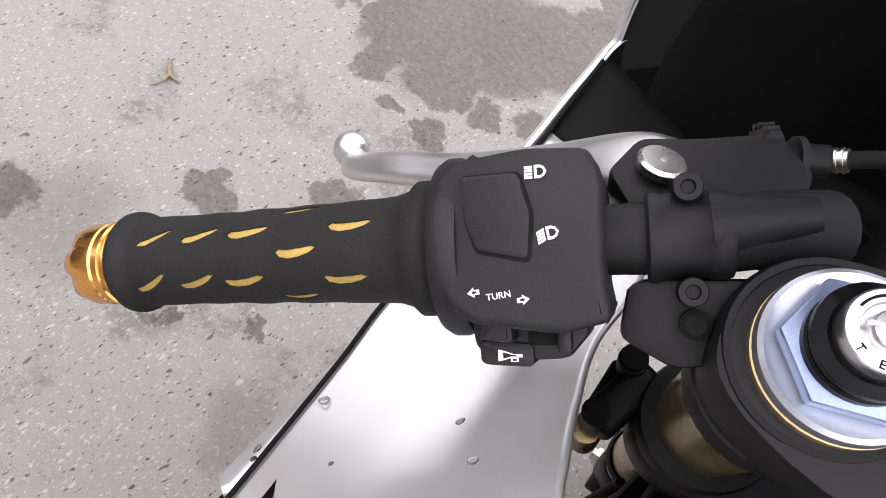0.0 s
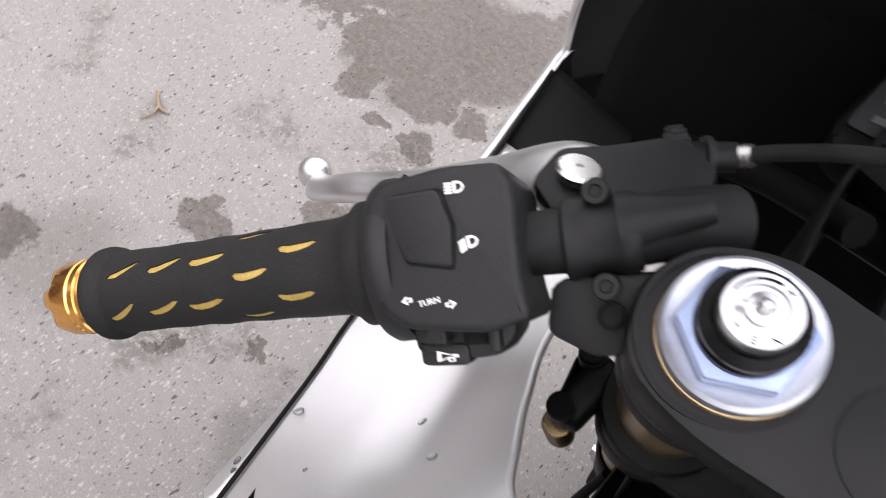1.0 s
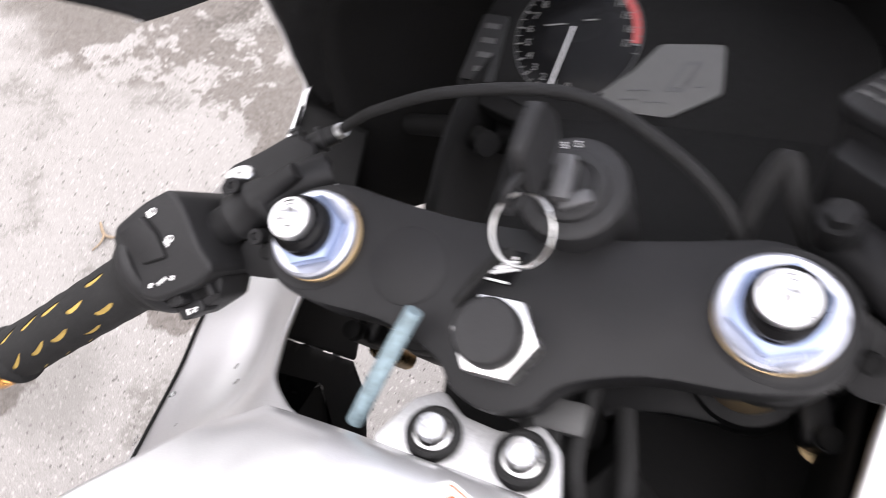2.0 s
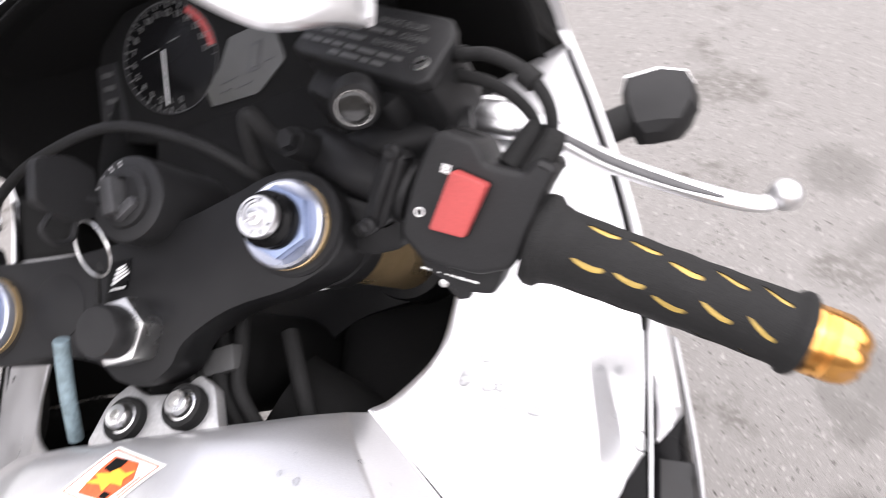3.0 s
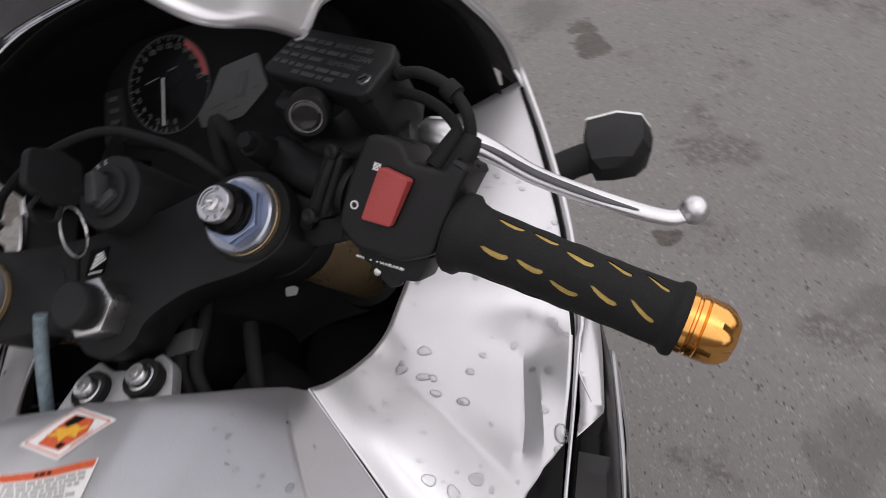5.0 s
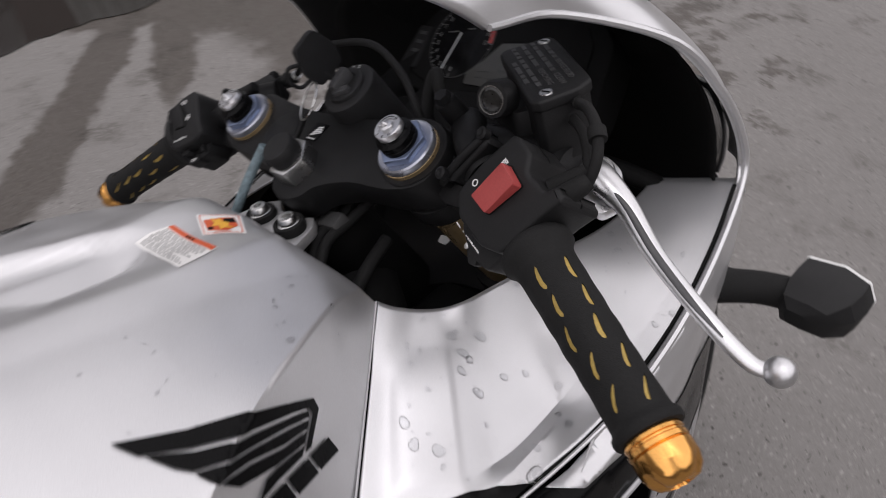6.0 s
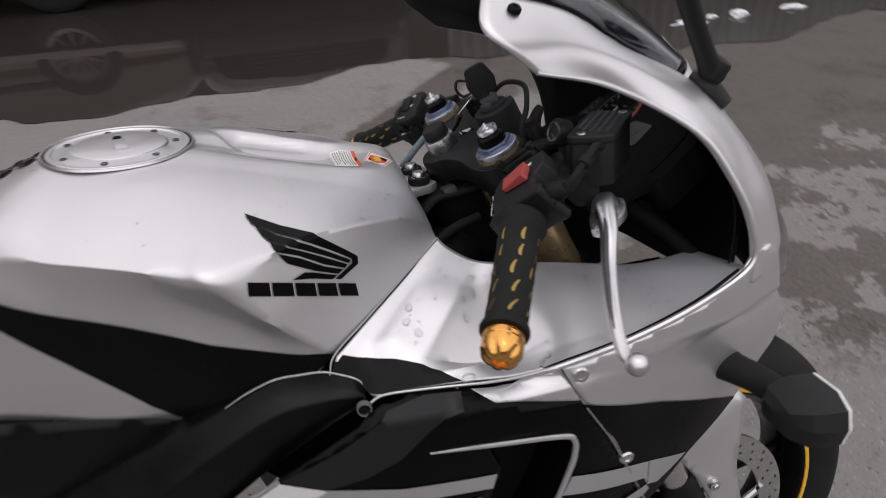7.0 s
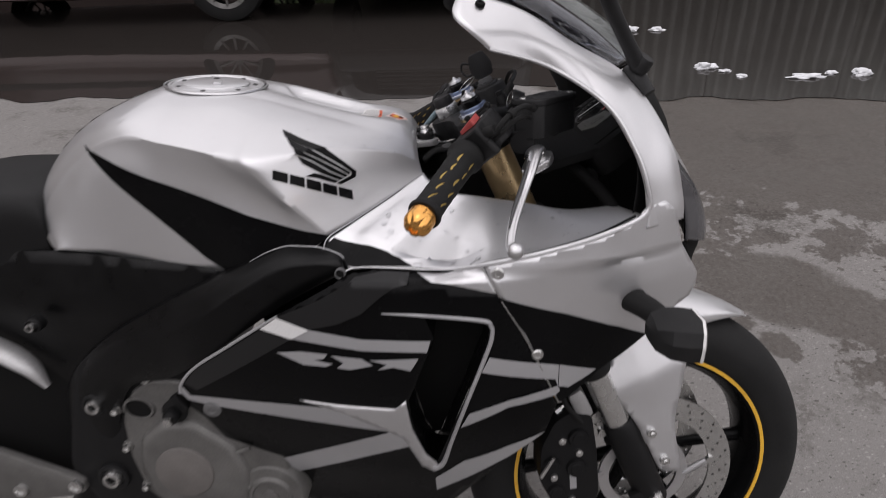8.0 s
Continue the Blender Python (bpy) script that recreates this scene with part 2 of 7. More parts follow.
def on(surface, outline, way, lift=0.0008, step=0.008, axes="yz", level=1.8):
    """A thin print that lies on a surface (its shape), laid along the direction way."""
    bvh = BVHTree.FromPolygons([Vector(q) for q in surface[0]], surface[1])
    way = Vector(way)
    fl, faces = flat_mesh(outline, step)
    v = []
    for a, b in fl:
        start = Vector((0, a, b)) if axes == "yz" else Vector((a, b, 0))
        start -= way * 2
        p, nrm, _, _ = bvh.ray_cast(start, way)
        if p is None:
            p, nrm, _, _ = bvh.find_nearest(start + way * level)
        if nrm.dot(way) > 0:
            nrm = -nrm
        v.append(p + nrm * lift)
    return v, faces


def part(name, shapes, mat, parent=None, label="", smooth=38, thick=0.0, inner=None, away=None):
    """One mesh object made of the shapes, under a thing or a part."""
    shapes = shapes if isinstance(shapes, list) else [shapes]
    v, f = [], []
    for a, b in shapes:
        o = len(v)
        v += [tuple(q) for q in a]
        f += [tuple(i + o for i in q) for q in b]
    me = bpy.data.meshes.new(name)
    me.from_pydata(v, [], f)
    bm = bmesh.new()
    bm.from_mesh(me)
    bmesh.ops.remove_doubles(bm, verts=bm.verts[:], dist=2e-5)
    bmesh.ops.recalc_face_normals(bm, faces=bm.faces[:])
    if away is not None:
        c = Vector(away)
        s = sum(q.normal.dot(q.calc_center_median() - c) * q.calc_area() for q in bm.faces)
        if s < 0:
            bmesh.ops.reverse_faces(bm, faces=bm.faces[:])
    bm.to_mesh(me)
    bm.free()
    if smooth:
        me.shade_smooth()
        me.set_sharp_from_angle(angle=radians(smooth))
    me.materials.append(mat)
    ob = new(name, me)
    if parent is not None:
        ob.parent = parent
    if thick:
        md = ob.modifiers.new("thickness", "SOLIDIFY")
        md.thickness, md.offset = thick, -1.0
        md.use_rim = True
        if inner is not None:
            me.materials.append(inner)
            md.material_offset = 1
    if label:
        tagged(ob, label)
    return ob

# ---- the motorcycle: x to its right, y ahead, z up, before it leans on its stand ----
LEAN, STEER, RAKE = 9.8, 7.28, 24.0
bike = new("motorcycle")
bike.empty_display_size = 0.2
bike.matrix_basis = pose(0, 0, 0, 0, -LEAN, 0)
tagged(bike, "silver and black sport motorcycle leaning on its side stand", "motorcycle")
SM = Matrix.Translation((0, 0, 0.92)) @ pose(0, 0, 0, RAKE) @ pose(0, 0, 0, 0, 0, STEER)

# half width of the fairing, by stations along y and levels in z
FY = [-0.40, -0.25, -0.12, 0.0, 0.08, 0.16, 0.25, 0.33, 0.40]
FZ = [0.30, 0.45, 0.58, 0.70, 0.762, 0.770, 0.78, 0.86, 0.94]
FX = [[0.130, 0.145, 0.160, 0.175, 0.175, 0.165, 0.140, 0.110, 0.060],
      [0.180, 0.200, 0.215, 0.225, 0.225, 0.210, 0.175, 0.130, 0.070],
      [0.225, 0.245, 0.262, 0.268, 0.262, 0.240, 0.200, 0.150, 0.085],
      [0.245, 0.262, 0.275, 0.278, 0.270, 0.245, 0.215, 0.170, 0.105],
      [0.245, 0.262, 0.272, 0.2745, 0.270, 0.2545, 0.2290, 0.183, 0.113],
      [0.237, 0.252, 0.248, 0.2577, 0.2655, 0.2557, 0.2292, 0.184, 0.115],
      [0.235, 0.250, 0.245, 0.255, 0.264, 0.256, 0.230, 0.185, 0.115],
      [0.220, 0.230, 0.235, 0.240, 0.245, 0.243, 0.222, 0.180, 0.105],
      [0.170, 0.180, 0.180, 0.190, 0.200, 0.195, 0.165, 0.130, 0.050]]


def cubic(q, f):
    return 0.5 * (2 * q[1] + (q[2] - q[0]) * f + (2 * q[0] - 5 * q[1] + 4 * q[2] - q[3]) * f * f + (3 * q[1] - q[0] - 3 * q[2] + q[3]) * f ** 3)


def side(y, z, lift=0.0):
    """The point of the fairing's outer skin at y, z."""
    i = float(np.interp(y, FY, range(len(FY))))
    j = float(np.interp(z, FZ, range(len(FZ))))
    a, b = min(int(i), len(FY) - 2), min(int(j), len(FZ) - 2)
    rows = []
    for k in (-1, 0, 1, 2):
        r = FX[min(max(b + k, 0), len(FZ) - 1)]
        rows.append(cubic([r[min(max(a + n, 0), len(FY) - 1)] for n in (-1, 0, 1, 2)], i - a))
    # the ledge between the fifth and sixth levels is folded, not rounded
    if b in (4, 5):
        rows[0] = 2 * rows[1] - rows[2]
    if b in (3, 4):
        rows[3] = 2 * rows[2] - rows[1]
    return (cubic(rows, j - b) + lift, y, z)


def far_side(shape):
    """The left fairing: the right one mirrored, sitting a little askew on its stays."""
    v, f = mirrored(shape)
    return [q + Vector((float(np.interp(q.y, [-.08, .012, .079, .14, .206], [.016, .016, .0105, -.001, -.017]) + np.interp(q.z, [.60, .755, .768], [.004, .011, 0])), 0, 0)) for q in v], f


def both(name, shape, mat, label="", parent=bike, **kw):
    part(name, shape, mat, parent, label, **kw)
    return part(name, far_side(shape), mat, parent, label, **kw)


# fuel tank: sections from the steering head back to the seat, each from the ridge down to the rim
def creased(rows, m, row_breaks=(), col_breaks=(), first=0):
    """A sheet through rows of points, smooth but for creases along the break rows (from column first on) and columns."""
    def run(p, breaks):
        out, k = [], len(p)
        for a in range(k - 1):
            q0 = p[a - 1] if a and a not in breaks else 2 * p[a] - p[a + 1]
            q3 = p[a + 2] if a + 2 < k and a + 1 not in breaks else 2 * p[a + 1] - p[a]
            out += [cubic((q0, p[a], p[a + 1], q3), i / m) for i in range(m)]
        return out + [p[-1]]
    lines = [run([Vector(q) for q in r], col_breaks) for r in rows]
    n = len(lines[0])
    cols = [run([ln[j] for ln in lines], row_breaks if j > first * m else ()) for j in range(n)]
    k = len(cols[0])
    v = [cols[j][i] for i in range(k) for j in range(n)]
    return v, [(i * n + j, i * n + j + 1, (i + 1) * n + j + 1, (i + 1) * n + j) for i in range(k - 1) for j in range(n - 1)]


# the first five rows end in a flat facet, creased along its upper and its rear edge
tank_rows = [
    [(0, -.045, .884), (.03, -.043, .883), (.06, -.040, .880), (.090, -.036, .875), (.111, -.033, .868), (.114, -.031, .861), (.1165, -.0285, .8530)],
    [(0, -.0535, .9010), (.035, -.0530, .9005), (.066, -.0510, .8965), (.096, -.0450, .8860), (.117, -.042, .8735), (.121, -.040, .861), (.1250, -.0385, .8480)],
    [(0, -.075, .9100), (.04, -.075, .9105), (.08, -.074, .9050), (.110, -.071, .8965), (.134, -.068, .889), (.142, -.068, .861), (.1500, -.0680, .8330)],
    [(0, -.130, .917), (.05, -.130, .9205), (.10, -.130, .918), (.146, -.133, .911), (.183, -.140, .906), (.1855, -.126, .860), (.1880, -.1120, .8130)],
    [(0, -.210, .938), (.06, -.210, .943), (.12, -.210, .9385), (.180, -.214, .9260), (.244, -.223, .904), (.2345, -.193, .858), (.2150, -.1430, .8000)]]
tank_rows += [
    [(0, -.240, .949), (.06, -.240, .952), (.12, -.240, .9460), (.182, -.242, .9305), (.236, -.250, .9070), (.219, -.216, .850), (.2230, -.1700, .7830)],
    [(0, -.290, .963), (.06, -.290, .962), (.12, -.290, .9550), (.168, -.290, .9390), (.221, -.287, .9130), (.208, -.265, .855), (.220, -.240, .768)],
    [(0, -.350, .971), (.06, -.350, .968), (.115, -.35, .9565), (.161, -.350, .9415), (.205, -.346, .9215), (.199, -.333, .862), (.197, -.300, .744)]]
tank_rows += [
    [(0, -.410, .965), (.055, -.41, .962), (.11, -.410, .953), (.152, -.410, .941), (.178, -.405, .924), (.191, -.390, .865), (.183, -.370, .745)],
    [(0, -.500, .928), (.05, -.500, .925), (.09, -.496, .917), (.125, -.490, .907), (.152, -.480, .892), (.166, -.470, .850), (.162, -.460, .757)],
    [(0, -.575, .865), (.04, -.572, .863), (.08, -.565, .855), (.112, -.555, .846), (.136, -.545, .830), (.149, -.535, .800), (.160, -.530, .765)],
    [(0, -.600, .790), (.04, -.598, .790), (.08, -.590, .787), (.106, -.580, .783), (.130, -.565, .778), (.142, -.555, .770), (.150, -.545, .758)]]
tank_rows = centred(tank_rows)
tank_half = creased(tank_rows, 10, (4,), (4,), 4)


def eased(shape, n, centre, reach, rounds):
    """Rounds off a corner of a sheet whose rows hold n points each."""
    v, k = [Vector(q) for q in shape[0]], len(shape[0]) // n
    for _ in range(rounds):
        w = list(v)
        for i in range(1, k - 1):
            for j in range(1, n - 1):
                q = v[i * n + j]
                f = 1 - (q - centre).length / reach
                if f > 0:
                    m = (v[(i - 1) * n + j] + v[(i + 1) * n + j] + v[i * n + j - 1] + v[i * n + j + 1]) / 4
                    w[i * n + j] = q.lerp(m, min(1, 1.6 * f) * .7)
        v = w
    return v, shape[1]


tank_half = eased(tank_half, 61, Vector((.244, -.223, .904)), .055, 10)


tank_skin = (tank_half[0] + mirrored(tank_half)[0], tank_half[1] + [tuple(i + len(tank_half[0]) for i in f) for f in mirrored(tank_half)[1]])


def pocket(q):
    """Sinks the long hollow behind the stickers into the tank's top."""
    c = float(np.interp(q.y, [-.25, -.225, -.19, -.13], [-.040, -.028, -.015, -.014]))
    w = float(np.interp(q.y, [-.26, -.25, -.225, -.19, -.15, -.125, -.11], [0, .014, .036, .045, .038, .026, .010]))
    f = min(max((w - abs(q.x - c)) / .018, 0), 1) * min(max((q.y + .26) / .03, 0), 1) * min(max((-.104 - q.y) / .05, 0), 1)
    return Vector((q.x, q.y, q.z - .013 * f * f * (3 - 2 * f) if q.z > .88 else q.z))




def deck_fold(q):
    """Lifts a shallow fold along both edges of the tank's level deck."""
    f = min(max((-.035 - q.y) / .02, 0), 1) * min(max((q.y + .34) / .12, 0), 1) * (q.z > .87)
    x = float(np.interp(q.y, [-.21, -.135, -.09, -.05], [.0515, .0530, .0605, .0580]))
    d = min(abs(q.x - x), abs(q.x + .154 * q.y + x))
    return Vector((q.x, q.y, q.z + .0040 * f * max(0, 1 - d / .036)))


tank_skin = ([pocket(deck_fold(Vector(q))) for q in tank_skin[0]], tank_skin[1])
tank = part("fuel_tank", tank_skin, SILVER, bike, "silver metallic fuel tank beaded with rain", thick=0.004, inner=DARK, away=(0, -0.3, 0.8), smooth=60)

# seams along the tank's leading rim
both("trim_line", tube([(.117, -.0275, .8530), (.1505, -.0675, .8330), (.1885, -.1115, .8130), (.2160, -.1422, .7995), (.2255, -.1492, .7850)], 0.0009, 6, 40), GREY_STRIPE)

# inner fairing sheet between the cockpit opening and the outer lip
# a flat face beside the tank, a fold, a dish, then a steep step up to a level shelf along the lip
inner_rows = [
    [(.1175, -.0265, .8525), (.135, -.0475, .8422), (.1535, -.0685, .8310), (.2030, -.1256, .8050), (.2165, -.1412, .7980), (.2262, -.1490, .7835)],
    [(.1248, -.0210, .8475), (.1415, -.0420, .8380), (.163, -.0640, .8250), (.2060, -.1080, .8010), (.2195, -.1200, .7910), (.2305, -.1250, .7790)],
    [(.1330, -.0095, .8400), (.1500, -.0300, .8315), (.172, -.056, .8225), (.2110, -.0900, .8005), (.2270, -.1010, .7850), side(-.113, .7697, -.0032)],
    [(.1430, .0045, .8350), (.161, -.0100, .8255), (.185, -.0275, .8145), (.2262, -.0630, .7880), (.2400, -.0720, .7785), side(-.088, .7713, -.0032)],
    [(.1512, .0200, .8340), (.1700, .0085, .8185), (.1930, -.0045, .8010), (.2265, -.0240, .7735), (.2395, -.0215, .7785), side(-.025, .7725, -.0032)],
    [(.1555, .0440, .8320), (.1755, .0375, .8150), (.1970, .0300, .7970), (.2240, .0240, .7715), (.2330, .0230, .7722), side(.015, .7735, -.0032)],
    ]
for edge, lip, sag in (((.1590, .072, .8285), side(.056, .7797, -.0034), .004), ((.165, .112, .8240), side(.12, .790, -.0036), .002), ((.168, .165, .8160), side(.187, .8055, -.0036), .001), ((.168, .225, .8210), (.2285, .2445, .829), 0)):
    a, b = Vector(edge), Vector(lip)
    inner_rows.append([tuple(a.lerp(b, f) - Vector((0, 0, sag * d))) for f, d in ((0, 0), (.22, .5), (.45, .9), (.70, 1), (.82, .8), (1, 0))])
inner_half = creased(inner_rows, 8, (3,), (3, 4))
part("inner_fairing_panel", inner_half, SILVER, bike, "silver inner fairing panel with rain drops", thick=0.003, inner=DARK, away=(0, 0, 0.5), smooth=40)
left_rows = []
for r, edge in zip(inner_rows[:7], ((.1175, -.0265, .8525), (.1258, -.0225, .8490), (.134, -.018, .8455), (.151, -.004, .8385), (.158, .012, .8360), (.166, .037, .8310), (.170, .070, .8250))):
    a, b = Vector(r[2]), Vector(r[5]) + Vector((.0065, 0, 0))
    left_rows.append([edge, tuple(Vector(edge).lerp(a, .45)), r[2], tuple(a.lerp(b, .45)), tuple(a.lerp(b, .75)), tuple(b)])
for k, r in enumerate(inner_rows[7:9]):
    left_rows.append(r[:5] + [(r[5][0] + (.004, .002)[k], r[5][1], r[5][2])])
left_panel = creased(left_rows, 8)
part("inner_fairing_panel", far_side(left_panel), SILVER, bike, "silver inner fairing panel with rain drops", thick=0.003, inner=DARK, away=(0, 0, 0.5), smooth=40)
part("panel_gap", far_side(tube([(r[5][0] + .0006, r[5][1], r[5][2] + .0012) for r in left_rows[2:8]], .0013, 6, 50)), DARK, bike, "dark gap along the panel")
part("inner_cover", far_side(creased([[(x, y, z - .002) for x, y, z in r] for r in inner_rows[8:]], 8)), DARK, bike, "black cover inside the nose", thick=0.002)

# upper cowl: a strip round the opening, from its tail to the headlight
rim = [(.183, .062, 1.02), (.1705, .132, .998), (.205, .197, .958), (.220, .230, .91), (.228, .246, .868), (.230, .251, .832), (.2322, .2515, .812)]
mid = [(.184, .036, 1.045), (.168, .114, 1.027), (.177, .184, .992), (.191, .231, .944), (.209, .259, .887), (.216, .272, .840), (.2165, .2760, .812)]
knee = [(.172, .020, 1.063), (.158, .102, 1.044), (.150, .174, 1.010), (.161, .238, .962), (.190, .276, .898), (.203, .290, .841), (.2045, .2940, .812)]
top = [(.146, .027, 1.085), (.138, .100, 1.062), (.115, .166, 1.021), (.134, .238, .977), (.172, .286, .905), (.190, .302, .842), (.1900, .3060, .810)]
both("upper_cowl", loft([rim, mid, knee, top], 24, 48), SILVER, "silver upper cowl round the cockpit", thick=0.004, inner=BLACK_PLASTIC, away=(0, 0, 0.85), smooth=60)
cowl_line = [(.053, .779), (.12, .790), (.19, .806), (.235, .822), (.25, .838), (.275, .842), (.290, .828), (.302, .785), (.322, .752), (.339, .726), (.341, .705),
             (.332, .69), (.312, .681), (.273, .648), (.206, .608), (.156, .566), (.152, .567), (.1022, .686)]
# a scoop pressed into the cowl: a sharp brow over a hollow that fades out behind
FLAT = side


def side(y, z, lift=0.0):
    brow = .766 + .065 * (y - .131)
    d = brow - z
    if y > .131 and -.004 < d < .045:
        k = min((y - .131) / .11, 1) * .011
        f = min((d + .004) / .006, 1) * (1 - max(d, 0) / .045) ** 1.3
        lift -= k * f
    return FLAT(y, z, lift)


cowl_skin = sheet(cowl_line, side, 0.006)
both("side_cowl", cowl_skin, SILVER, "silver side cowl with a black band", thick=0.003, inner=DARK, away=(0, 0.1, 0.7), smooth=60)
both("headlight", loft([[(.183, .282, .884), (.186, .302, .838), (.180, .314, .798), (.172, .318, .772)], [(.155, .302, .876), (.158, .330, .834), (.152, .346, .790), (.146, .350, .762)],
                        [(.110, .312, .866), (.110, .343, .826), (.106, .362, .780), (.100, .366, .752)]], 14, 18), HEADLIGHT, "dark headlight lens", thick=0.004, away=(0, 0.1, 0.7), smooth=60)
both("nose_vent", loft([[(.172, .316, .770), (.165, .325, .745), (.155, .335, .722)], [(.120, .352, .764), (.118, .352, .745), (.114, .346, .722)]], 8, 8), DARK, "black vent under the headlight", thick=.003)

# mid fairing with the air duct
mid_line = [(-.118, .7655), (-.070, .7698), (-.030, .7694), (-.010, .7618), (.0690, .7455), (.1005, .686), (.151, .566), (.137, .516), (.087, .468), (.04, .40), (-.02, .31),
            (-.244, .308), (-.253, .36), (-.306, .411), (-.336, .467), (-.352, .515), (-.372, .545), (-.374, .570), (-.366, .590), (-.337, .622), (-.283, .661), (-.206, .714)]
duct = [(-.020, .718), (.050, .708), (.061, .698), (.056, .672), (.009, .533), (-.014, .455), (-.024, .452), (-.036, .49), (-.045, .555), (-.046, .588), (-.021, .654), (-.009, .687)]
mid_skin = sheet(mid_line, side, 0.012, [duct])
part("mid_fairing", mid_skin, BLACK_PAINT, bike, "gloss black mid fairing with grey stripes", thick=0.003, inner=DARK, away=(0, 0, 0.6), smooth=60)
left_line = [(-.118, .763), (-.062, .7664), (-.046, .7520), (-.02, .7500), (.0690, .7450)] + mid_line[5:]
part("mid_fairing", far_side(sheet(left_line, side, 0.012, [duct])), BLACK_PAINT, bike, "gloss black mid fairing with grey stripes", thick=0.003, inner=DARK, away=(0, 0, 0.6), smooth=60)
both("duct_lining", loft([[side(y, z, -d) for y, z in duct] for d in (0.002, 0.03, 0.07)], 5, 40, closed=True), BLACK_PAINT, "gloss black air duct")
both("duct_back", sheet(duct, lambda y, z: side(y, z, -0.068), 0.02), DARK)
both("duct_edge", tube([side(y, z, 0.001) for y, z in [(-.072, .722), (-.02, .7195), (.05, .7110), (.062, .702), (.063, .688), (.057, .665), (.03, .585), (.008, .507), (-.006, .452), (-.020, .437)]],
                       [.0008, .0022, .0028, .003, .003, .003, .003, .003, .004, .005], 8, 60), GREY_STRIPE, "silver edge of the air duct")
both("duct_lip", sheet([(-.196, .578), (-.142, .574), (-.065, .572), (-.050, .588), (-.045, .53), (-.030, .470), (-.016, .450), (-.014, .436), (-.022, .430), (-.038, .442), (-.060, .512), (-.092, .531), (-.143, .562)],
                       lambda y, z: side(y, z, .0022), .008), SILVER, "bright lip under the air duct", thick=.003, away=(0, 0, .6))
both("fairing_edge", tube([side(y, z, .0005) for y, z in [(-.206, .7135), (-.25, .684), (-.283, .661), (-.337, .622), (-.366, .590), (-.374, .570)]], [.0016, .0022, .0022, .0022, .0026, .003], 8, 30), GREY_STRIPE)

# painted bands and stripes
both("black_band", on(tank_half, [(-.472, .9095), (-.396, .881), (-.324, .857), (-.245, .828), (-.158, .8065), (-.1445, .8015), (-.146, .79), (-.2, .78), (-.25, .757), (-.286, .745), (-.315, .763), (-.379, .826), (-.419, .861)], (-1, 0, 0)),
     BLACK_PAINT, "black painted band on the tank", parent=bike)
both("black_band", on(inner_half, [(.2152, -.1402), (.2262, -.1488), (.2285, -.1370), (.2310, -.1255), (.2445, -.1165), (.2500, -.085), (.2540, -.034), (.2495, -.0355), (.2421, -.0470), (.2318, -.0660), (.2236, -.0897), (.2181, -.1142)], (0, 0, -1), .0018, .004, axes="xy", level=1.228), BLACK_PAINT, "black painted wedge on the inner panel", parent=bike)


def band(name, outline, mat, lift=0.0012, step=0.012):
    both(name, sheet(outline, lambda y, z: side(y, z, lift), step), mat)


CHARCOAL = material("charcoal_band_paint", (0.015, 0.015, 0.0155), 0.35, 0.1, grain=0.1, scale=1500, spec=0.3, blotch=0.1)
band("cowl_band", [(.0705, .7405), (.155, .705), (.234, .669), (.272, .6485), (.240, .628), (.206, .609), (.157, .568), (.153, .570), (.106, .684)], BLACK_PAINT)
band("pale_flash", [(-.206, .712), (-.231, .694), (-.191, .681), (-.166, .696)], TAPE_WHITE, .0022)
band("stripe", [(-.166, .696), (-.099, .685), (-.030, .684), (-.013, .684), (-.018, .667), (-.101, .668), (-.191, .681)], GREY_STRIPE)
band("charcoal_band", [(-.232, .692), (-.193, .680), (-.346, .578), (-.362, .590), (-.337, .619)], CHARCOAL)
part("charcoal_band", sheet([(-.205, .7135), (-.166, .697), (-.130, .706), (-.098, .721), (-.072, .744), (-.055, .7560), (-.038, .7605), (-.037, .7690), (-.070, .7692), (-.104, .7655), (-.150, .738)], lambda y, z: side(y, z, .0022), .006), CHARCOAL, bike)
band("stripe", [(.060, .657), (.128, .638), (.150, .631), (.150, .598), (.146, .6095), (.05, .635)], GREY_STRIPE, 0.0016)
band("stripe", [(.151, .631), (.202, .612), (.191, .605), (.165, .592), (.151, .597)], GREY_STRIPE, 0.0016)
band("stripe", [(.033, .566), (.085, .586), (.150, .5985), (.1535, .589), (.147, .583), (.085, .574), (.021, .538)], GREY_STRIPE, 0.0020)
band("stripe", [(-.368, .585), (-.360, .566), (-.15, .567), (-.085, .549), (-.067, .544), (-.077, .523), (-.148, .531), (-.340, .549), (-.366, .556), (-.373, .570)], GREY_STRIPE)
band("stripe", [(-.062, .517), (-.077, .522), (-.303, .403), (-.289, .366), (-.05, .491)], GREY_STRIPE)
band("stripe", [(.137, .516), (.087, .494), (.023, .458), (-.02, .41), (-.02, .375), (.071, .455), (.087, .468)], GREY_STRIPE)
for emblem in ([(-.215, .659), (-.182, .663), (-.146, .661), (-.152, .653), (-.166, .651), (-.140, .646), (-.150, .641), (-.180, .642)], [(-.142, .659), (-.102, .656), (-.088, .646), (-.118, .638), (-.136, .640), (-.126, .648)],
               [(-.093, .654), (-.029, .658), (-.034, .649), (-.040, .639), (-.062, .644), (-.083, .639), (-.070, .648)]):
    band("emblem", emblem, GREY_STRIPE)

